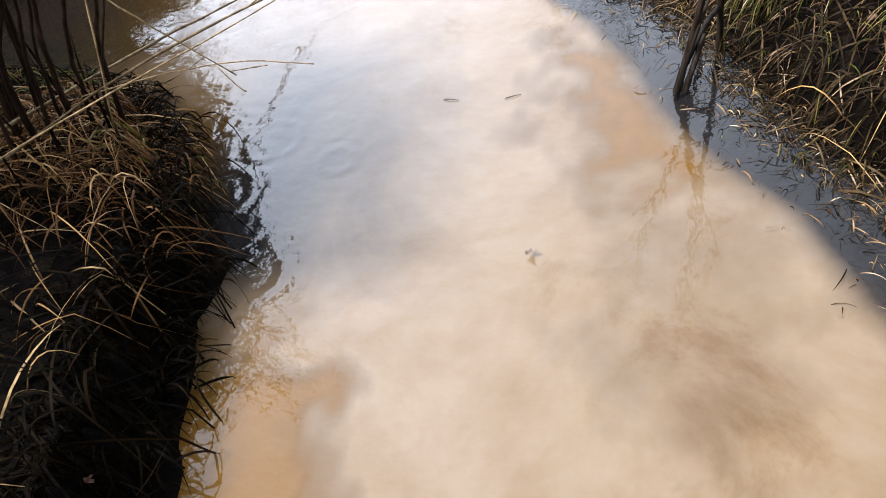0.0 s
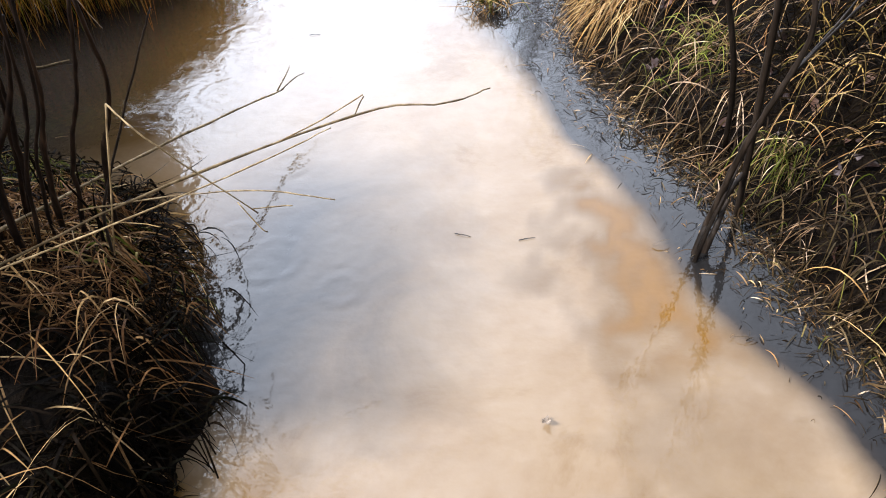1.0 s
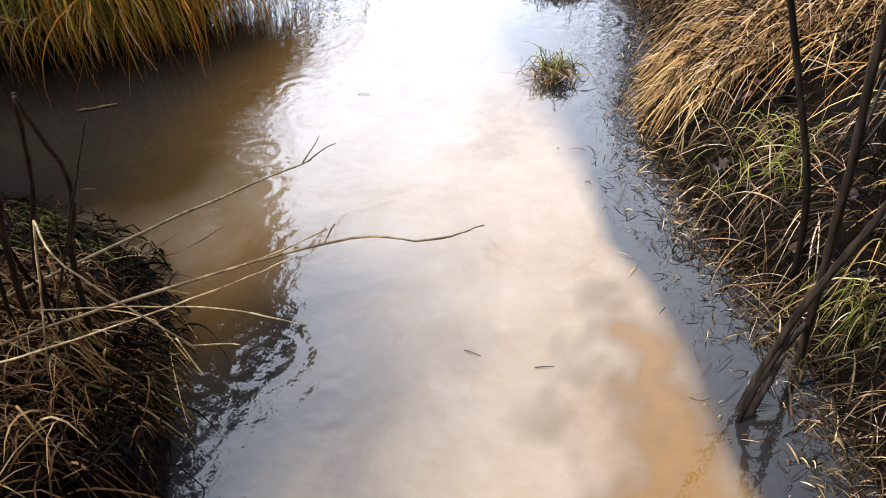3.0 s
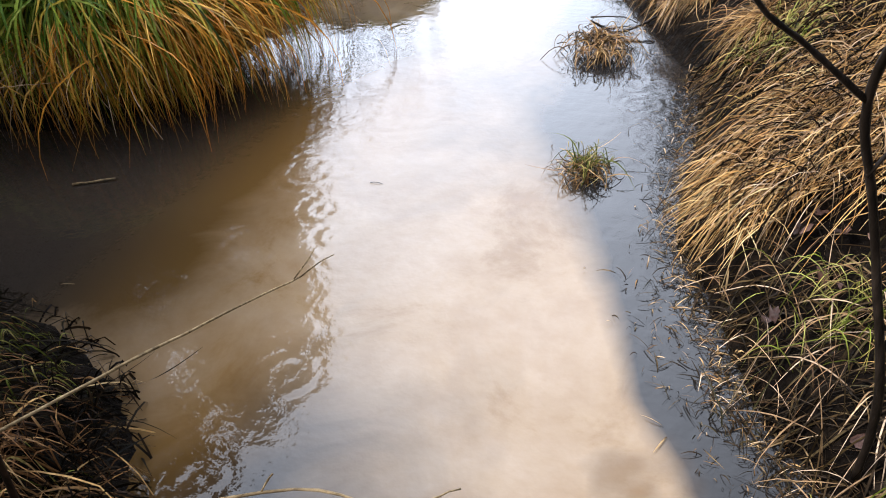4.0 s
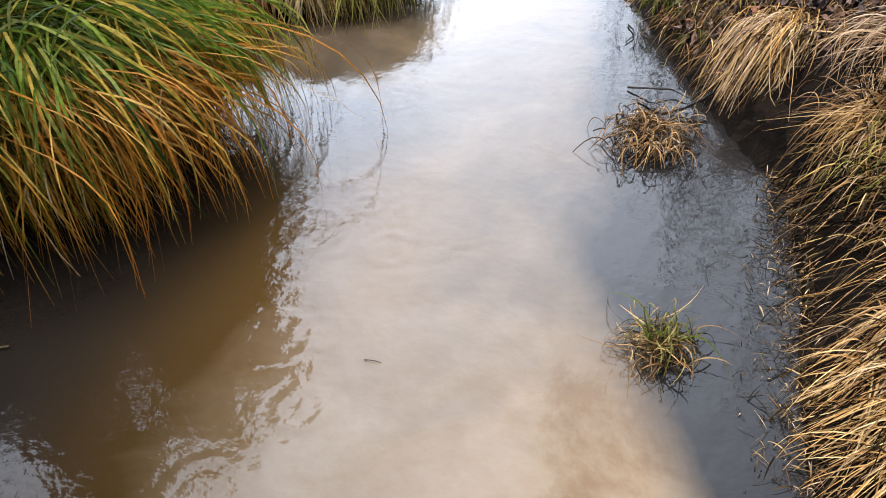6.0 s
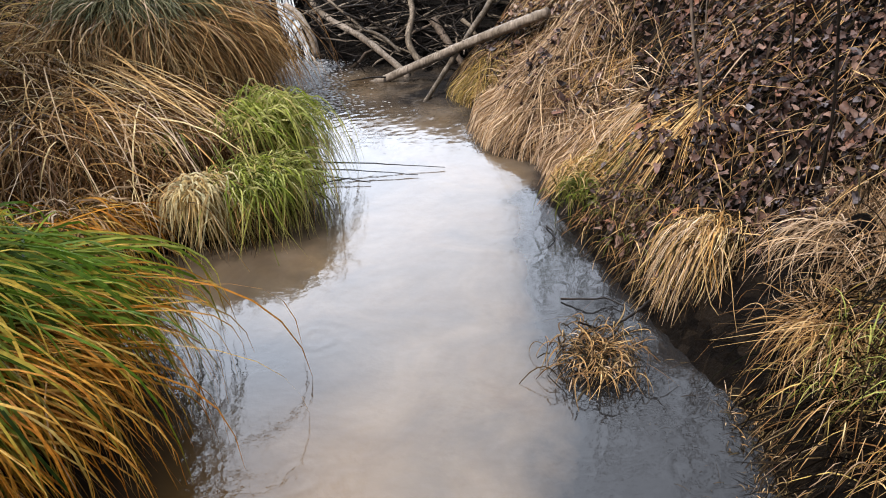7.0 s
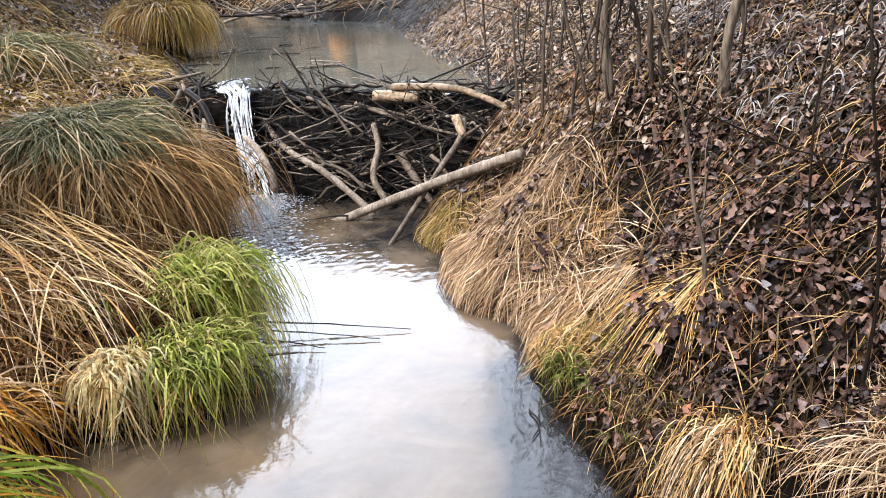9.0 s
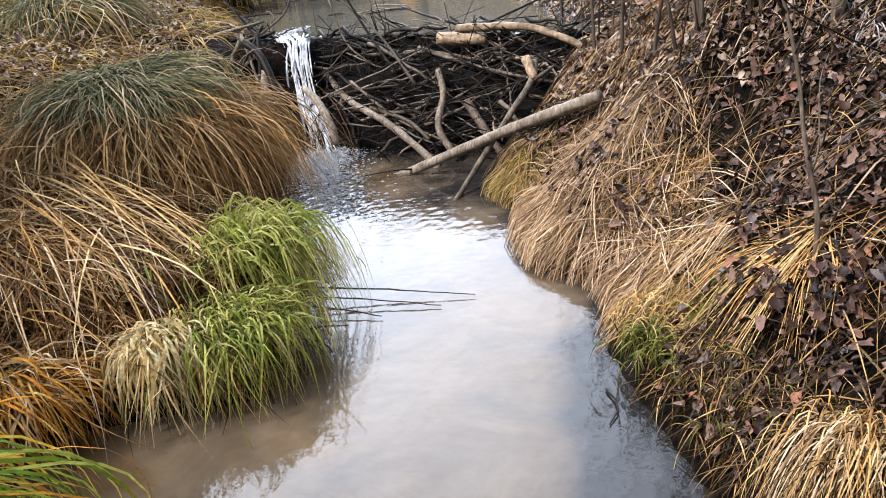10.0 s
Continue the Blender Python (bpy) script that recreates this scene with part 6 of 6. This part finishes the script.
dam_branch("branch", [(-0.85, 7.75, 0.3), (-0.7, 7.5, 0.14), (-0.62, 7.4, 0.05)], 0.03, 0.02, STEM_BROWN, "")
dam_branch("branch", [(-2.0, 7.98, 0.42), (-1.86, 7.8, 0.36), (-1.75, 7.64, 0.24), (-1.72, 7.6, 0.12)], 0.024, 0.028, BARK_PALE, "curved pale log beside the fall")
dam_branch("branch", [(-2.38, 8.25, 0.50), (-2.34, 8.1, 0.36), (-2.25, 7.95, 0.1)], 0.036, 0.03, BARK_PALE, "pale log standing beside the fall")
dam_branch("branch", [(-2.50, 8.3, 0.72), (-2.35, 8.2, 0.6), (-2.2, 8.0, 0.3), (-2.15, 7.9, 0.0)], 0.03, 0.024, BARK_DARK, "")
dam_branch("branch", [(-2.62, 8.5, 0.7), (-2.75, 8.35, 0.45), (-2.85, 8.25, 0.25)], 0.018, 0.016, BARK_GREY, "")
dam_branch("cut_log", [(-1.05, 8.1, 0.66), (-0.72, 8.0, 0.64)], 0.042, 0.038, PEELED, "thick gnawed tan log on the crest")
dam_branch("cut_log", [(-0.92, 8.12, 0.71), (-0.5, 7.93, 0.72), (-0.28, 7.81, 0.67), (-0.02, 7.63, 0.57)], 0.027, 0.019, PEELED, "peeled tan branch along the crest")
for p, q, r0_ in (((-1.35, 8.05, 0.45), (-1.75, 8.4, 1.0), 0.013), ((-1.2, 7.9, 0.4), (-1.85, 8.5, 0.98), 0.012), ((-1.55, 8.2, 0.5), (-1.9, 8.55, 0.93), 0.009), ((-2.4, 8.6, 0.7), (-2.75, 8.8, 0.92), 0.011),
                  ((-2.5, 8.65, 0.72), (-2.3, 8.9, 0.95), 0.01), ((-0.9, 8.2, 0.72), (-1.4, 8.7, 0.82), 0.011), ((-0.8, 8.1, 0.7), (-0.2, 8.2, 0.9), 0.01), ((-0.3, 7.9, 0.66), (-0.5, 8.3, 0.98), 0.009),
                  ((-1.9, 8.2, 0.3), (-1.3, 7.85, 0.42), 0.014), ((-1.6, 8.3, 0.55), (-0.75, 7.95, 0.52), 0.016), ((-1.2, 8.15, 0.6), (-0.35, 7.65, 0.42), 0.016), ((-1.7, 8.1, 0.42), (-0.9, 7.5, 0.08), 0.011)):
    mid_ = (np.array(p) + np.array(q)) / 2 + r.normal(0, 0.03, 3)
    dam_branch("branch", [p, mid_, q], r0_, r0_ * 0.55, (BARK_DARK, BARK_GREY)[r.integers(2)], "")

for p, q, r0_, m_ in (((-2.95, 8.55, 0.45), (-2.45, 8.4, 0.62), 0.014, BARK_GREY), ((-2.9, 8.7, 0.62), (-2.35, 8.55, 0.74), 0.018, BARK_DARK), ((-3.0, 8.4, 0.3), (-2.5, 8.2, 0.4), 0.013, BARK_DARK), ((-2.75, 8.75, 0.72), (-2.2, 8.15, 0.35), 0.012, BARK_GREY),
                      ((-2.7, 8.45, 0.6), (-2.55, 8.15, 0.1), 0.014, BARK_DARK), ((-2.8, 8.3, 0.4), (-2.4, 8.1, 0.2), 0.012, STEM_BROWN), ((-3.1, 8.8, 0.7), (-2.5, 8.75, 0.8), 0.016, BARK_GREY), ((-2.6, 8.5, 0.75), (-2.32, 8.05, 0.2), 0.012, BARK_PALE),
                      ((-2.45, 8.45, 0.76), (-2.38, 8.1, 0.4), 0.016, BARK_DARK), ((-2.42, 8.5, 0.8), (-2.7, 8.2, 0.3), 0.012, BARK_DARK), ((-2.55, 8.75, 0.7), (-2.9, 9.0, 0.95), 0.009, BARK_DARK)):
    mid_ = (np.array(p) + np.array(q)) / 2 + r.normal(0, 0.025, 3)
    dam_branch("branch", [p, mid_, q], r0_, r0_ * 0.6, m_, "")

# leaning log below the dam
log = thing("fallen_log", (-1.22, 7.27, 0.0), "barked pale log leaning from the stream onto the bank", "log")
part("trunk", tube_mesh(smooth_path([(-1.36, 7.30, -0.06), (-1.18, 7.27, 0.01), (-0.6, 7.08, 0.27), (-0.3, 6.93, 0.405), (-0.05, 6.8, 0.515)], 8), 0.027, 0.034, 10, 0.05, 5), BARK_PALE, log)
part("twig", tube_mesh(smooth_path([(-1.1, 7.28, 0.02), (-1.25, 7.2, 0.05), (-1.45, 7.22, 0.02)], 5), 0.008, 0.003, 5, 0.1, 6), BARK_DARK, log)

# ---- waterfall through the gap ----
fall = thing("waterfall", (-2.1, 8.2, 0.0), "white water falling through a gap in the dam", "waterfall")
def fall_point(w, s_):
    """w across the gap (-1 to 1), s_ from the pond's lip (0) to the pool (1)."""
    lip = 0.2 * (1 - ease(np.array(s_ / 0.3)))
    half = 0.115 + float(lip) + 0.07 * float(ease(np.array((s_ - 0.72) / 0.28)))
    cx, cy = -2.3 + 0.43 * s_ + 0.02 * math.sin(9 * s_), 8.78 - 1.04 * s_
    z = POND_Z + 0.008 - 0.03 * s_ - 0.64 * float(ease(np.array((s_ - 0.22) / 0.75))) ** 1.15
    return np.array([cx + 0.927 * w * half, cy - 0.374 * w * half, z - 0.02 * w * w])


r = np.random.default_rng(8)
for k in range(19):
    w0, s0 = -0.95 + 1.9 * k / 18 + r.normal(0, 0.05), (0.0 if k % 2 else r.uniform(0.12, 0.3))
    s1 = r.uniform(0.8, 1.02) if k % 3 else r.uniform(0.5, 0.7)
    V, F = [], []
    n_v, ph = 26, r.uniform(0, 6)
    for j in range(n_v):
        s_ = s0 + (s1 - s0) * j / (n_v - 1)
        wc = w0 * (0.9 + 0.2 * math.sin(5 * s_ + ph)) + 0.12 * math.sin(11 * s_ + ph)
        wid = (0.09 + 0.04 * math.sin(17 * s_ + ph)) * (1 - 0.85 * abs(2 * j / (n_v - 1) - 1) ** 4)
        for i in range(5):
            e_ = i / 2 - 1
            bulge = 0.016 * (1 - e_ * e_) + 0.008 * math.sin(31 * s_ + 3 * e_ + ph)
            V.append(fall_point(wc + wid * e_, s_) + np.array([0.3 * bulge, -0.7 * bulge, bulge + 0.004 * k % 0.01]))
    for j in range(n_v - 1):
        for i in range(4):
            a = j * 5 + i
            F.append((a, a + 1, a + 6, a + 5))
    part("strand", mesh_of(V, F, True), FALL, fall)


def blobs(name, places, sizes, mat, parent):
    """Many small flattened drops in one mesh."""
    bm = bmesh.new()
    bmesh.ops.create_icosphere(bm, subdivisions=1, radius=1)
    v0 = np.array([v.co[:] for v in bm.verts])
    f0 = np.array([[v.index for v in f.verts] for f in bm.faces])
    bm.free()
    Vs = [v0 * s + p for p, s in zip(places, sizes)]
    Fs = [f0 + i * len(v0) for i in range(len(places))]
    return part(name, mesh_of(np.vstack(Vs), np.vstack(Fs), True), mat, parent)


r = np.random.default_rng(5)
n_d = 260
s = 0.12 + 0.88 * r.random(n_d) ** 0.7
pl = np.column_stack([-2.3 + 0.43 * s + r.normal(0, 0.05, n_d), 8.72 - 1.04 * s + r.normal(0, 0.03, n_d), POND_Z - 0.62 * ease((s - 0.2) / 0.75) ** 1.15 + np.abs(r.normal(0, 0.02, n_d))])
spray = blobs("spray", pl, r.uniform(0.0015, 0.004, (n_d, 1)) * np.array([[1, 1, 2.2]]), FOAM, fall)
n_d = 6000
ang, rad = r.uniform(0, 6.28, n_d), np.abs(r.normal(0, 0.17, n_d))
pl = np.column_stack([-1.88 + np.cos(ang) * rad * 0.9 + 0.1 * rad, 7.66 + np.sin(ang) * rad * 1.4 - 0.3 * rad, 0.004 + np.abs(r.normal(0, 0.008, n_d)) + 0.05 * np.exp(-(rad / 0.07) ** 2) * r.random(n_d)])
churn = blobs("churned_foam", pl, r.uniform(0.002, 0.0065, (n_d, 1)) * r.uniform(0.6, 1.7, (n_d, 3)) * np.array([[1.5, 1, 0.3]]), FOAM, fall)

tagged(spray, kind="stuff")
tagged(churn, kind="stuff")

n_d = 3000
s = r.random(n_d) ** 1.6
pl = np.column_stack([-1.86 + 0.35 * s + r.normal(0, 0.07 + 0.1 * s, n_d), 7.6 - 0.95 * s + r.normal(0, 0.05, n_d), 0.003 + np.abs(r.normal(0, 0.004, n_d))])
flecks = blobs("foam_spray", pl, r.uniform(0.002, 0.009, (n_d, 1)) * np.array([[1.7, 0.8, 0.25]]), FOAM, fall)
tagged(flecks, kind="stuff")
n_d = 260
pl = np.column_stack([-2.38 + r.normal(0, 0.05, n_d), 9.0 + r.normal(0, 0.1, n_d), POND_Z + 0.004 + np.abs(r.normal(0, 0.006, n_d))])
tagged(blobs("lip_foam", pl, r.uniform(0.004, 0.011, (n_d, 1)) * np.array([[1.4, 1.0, 0.5]]), FOAM, fall), kind="stuff")

# ---- far bank: gnawed stump, fallen trunk, brush ----
stump = thing("gnawed_tree", (-2.85, 16.9, 0.75), "beaver-felled tree with an orange gnawed hinge", "fallen tree")
part("stump", tube_mesh(smooth_path([(-2.85, 16.95, 0.6), (-2.83, 16.9, 1.09)], 5), 0.30, 0.24, 12, 0.06, 3), BARK_GREY, stump)
part("gnawed_cone", tube_mesh(smooth_path([(-2.83, 16.9, 1.07), (-2.86, 16.85, 1.26), (-2.95, 16.8, 1.44)], 6), 0.25, 0.12, 12, 0.06, 4), GNAWED, stump, "fresh orange gnawed wood")
part("trunk", tube_mesh(smooth_path([(-2.93, 16.8, 1.39), (-3.4, 16.9, 1.52), (-4.4, 17.2, 2.04), (-6.0, 17.6, 2.94)], 6), 0.11, 0.09, 12, 0.05, 5), BARK_GREY, stump)
part("standing_trunk", tube_mesh(smooth_path([(-2.75, 17.0, 1.04), (-2.72, 17.05, 1.94), (-2.68, 17.1, 2.94)], 6), 0.15, 0.1, 12, 0.05, 6), BARK_GREY, stump)
for k in range(26):
    x, y = r.uniform(-4.6, -2.3), r.uniform(15.9, 17.2)
    a_, L = r.uniform(0, 3.14), r.uniform(0.3, 0.9)
    z0 = float(max(H(x, y), POND_Z)) + 0.04
    twig("fallen_branch", [(x - math.cos(a_) * L, y - math.sin(a_) * L * 0.4, z0 + r.uniform(0, 0.15)), (x, y, z0 + 0.12), (x + math.cos(a_) * L, y + math.sin(a_) * L * 0.4, z0 + r.uniform(0, 0.5))], r.uniform(0.012, 0.035), 0.01,
         (BARK_PALE, BARK_GREY, BARK_DARK)[k % 3], "grey branch in the brush pile by the pond", (), "brush on the far bank")
for k in range(22):
    x, y = (r.uniform(-11, -6.5) if k % 2 else r.uniform(0.5, 6)), r.uniform(17, 26)
    h0 = float(H(x, y))
    sapling((x, y, h0), (x + r.normal(0, 0.3), y + r.normal(0, 0.3), h0 + r.uniform(4.5, 8)), r.uniform(0.04, 0.11), 5, BARK_GREY, "bare grey tree in the wood beyond the pond", "bare trees beyond the pond", 0.4, 0.03, 200 + k)

# ---- small things on the water and the banks ----
for k, (p, q) in enumerate((((-1.35, 5.68, 0.06), (-0.62, 5.66, 0.012)), ((-1.35, 5.62, 0.05), (-0.75, 5.58, 0.01)), ((-1.25, 5.25, 0.1), (-0.98, 5.08, 0.22)), ((-1.3, 5.55, 0.04), (-0.98, 5.5, 0.012)))):
    twig("floating_twig", [p, ((p[0] + q[0]) / 2, (p[1] + q[1]) / 2 + 0.01, (p[2] + q[2]) / 2), q], 0.004, 0.002, BARK_DARK, "thin dark twig reaching over the water", (), "twigs on the water")
twig("floating_twig", [(0.2, 4.32, 0.06), (0.1, 4.25, 0.03), (0.02, 4.2, 0.03), (-0.06, 4.14, 0.10)], 0.006, 0.003, BARK_DARK, "crooked dark twig between bank and tuft", (), "twigs on the water")
twig("floating_twig", [(-0.13, 5.0, 0.006), (-0.1, 4.9, 0.01), (-0.13, 4.82, 0.006)], 0.004, 0.002, BARK_DARK, "small dark twig lying in the stream", (), "twigs on the water")
twig("floating_twig", [(-0.1, 4.42, 0.008), (0.0, 4.38, 0.03), (0.06, 4.4, 0.02), (0.12, 4.36, 0.012)], 0.004, 0.002, BARK_DARK, "bent dark twig lying in the stream", (), "twigs on the water")
twig("floating_stalk", [(-1.72, 2.72, 0.006), (-1.58, 2.78, 0.008)], 0.004, 0.003, TWIG_TAN, "pale stalk floating in the cove", (), "twigs on the water")
for x, y, a_ in ((0.0, 1.7, -0.3), (0.17, 1.68, 0.2), (-0.63, 2.92, 0.0), (-1.37, 2.24, 0.2)):
    twig("floating_stalk", [(x - 0.022 * math.cos(a_), y - 0.022 * math.sin(a_), 0.002), (x, y, 0.004), (x + 0.022 * math.cos(a_), y + 0.022 * math.sin(a_), 0.002)], 0.0012, 0.0008, TWIG_TAN if x < -1.2 else BARK_DARK, "short scrap of stalk drifting on the stream", (), "twigs on the water")
fleck = new("floating_leaf", LEAF_MESHES[3].copy())
fleck.data.materials.clear()
fleck.data.materials.append(BARK_PALE)
fleck.matrix_world = pose(0.195, 1.1, 0.012, 0, 0, 70) @ Matrix.Scale(0.7, 4)
tagged(fleck, "small whitish dry leaf floating on the stream", "leaf")
r_ = np.random.default_rng(19)
for k in range(16):
    y = r_.uniform(9.6, 14.5)
    x, a_, L = -2.2 - 0.22 * (y - 9) + r_.normal(0, 0.55), r_.normal(0.1, 0.4), r_.uniform(0.06, 0.3)
    twig("floating_stalk", [(x - L * math.cos(a_), y - L * math.sin(a_), POND_Z + 0.004), (x, y, POND_Z + 0.01), (x + L * math.cos(a_), y + L * math.sin(a_), POND_Z + 0.004)], 0.008, 0.004, (BARK_PALE, BARK_PALE, BARK_DARK)[k % 3], "pale stalk drifting on the pond", (), "drift on the pond")
# dead leaves that can be picked out singly on the slope
carpet = thing("leaf_carpet", (0.6, 5.2, float(H(0.6, 5.2))), "curled brown leaves lying on the slope", "dead leaves")
r = np.random.default_rng(77)
for k, (x, y) in enumerate(leaf_places([(0.45, 4.4), (0.2, 4.9), (0.3, 5.6), (0.4, 6.2), (1.3, 6.2), (1.4, 4.4)], 290)):
    ob = new("leaf", LEAF_MESHES[k % 8])
    ob.parent = carpet
    ob.matrix_basis = Matrix.Translation(-carpet.location) @ Matrix.Translation((0, 0, 0.016)) @ leaf_matrix(x, y, r) @ Matrix.Scale(1.1, 4)
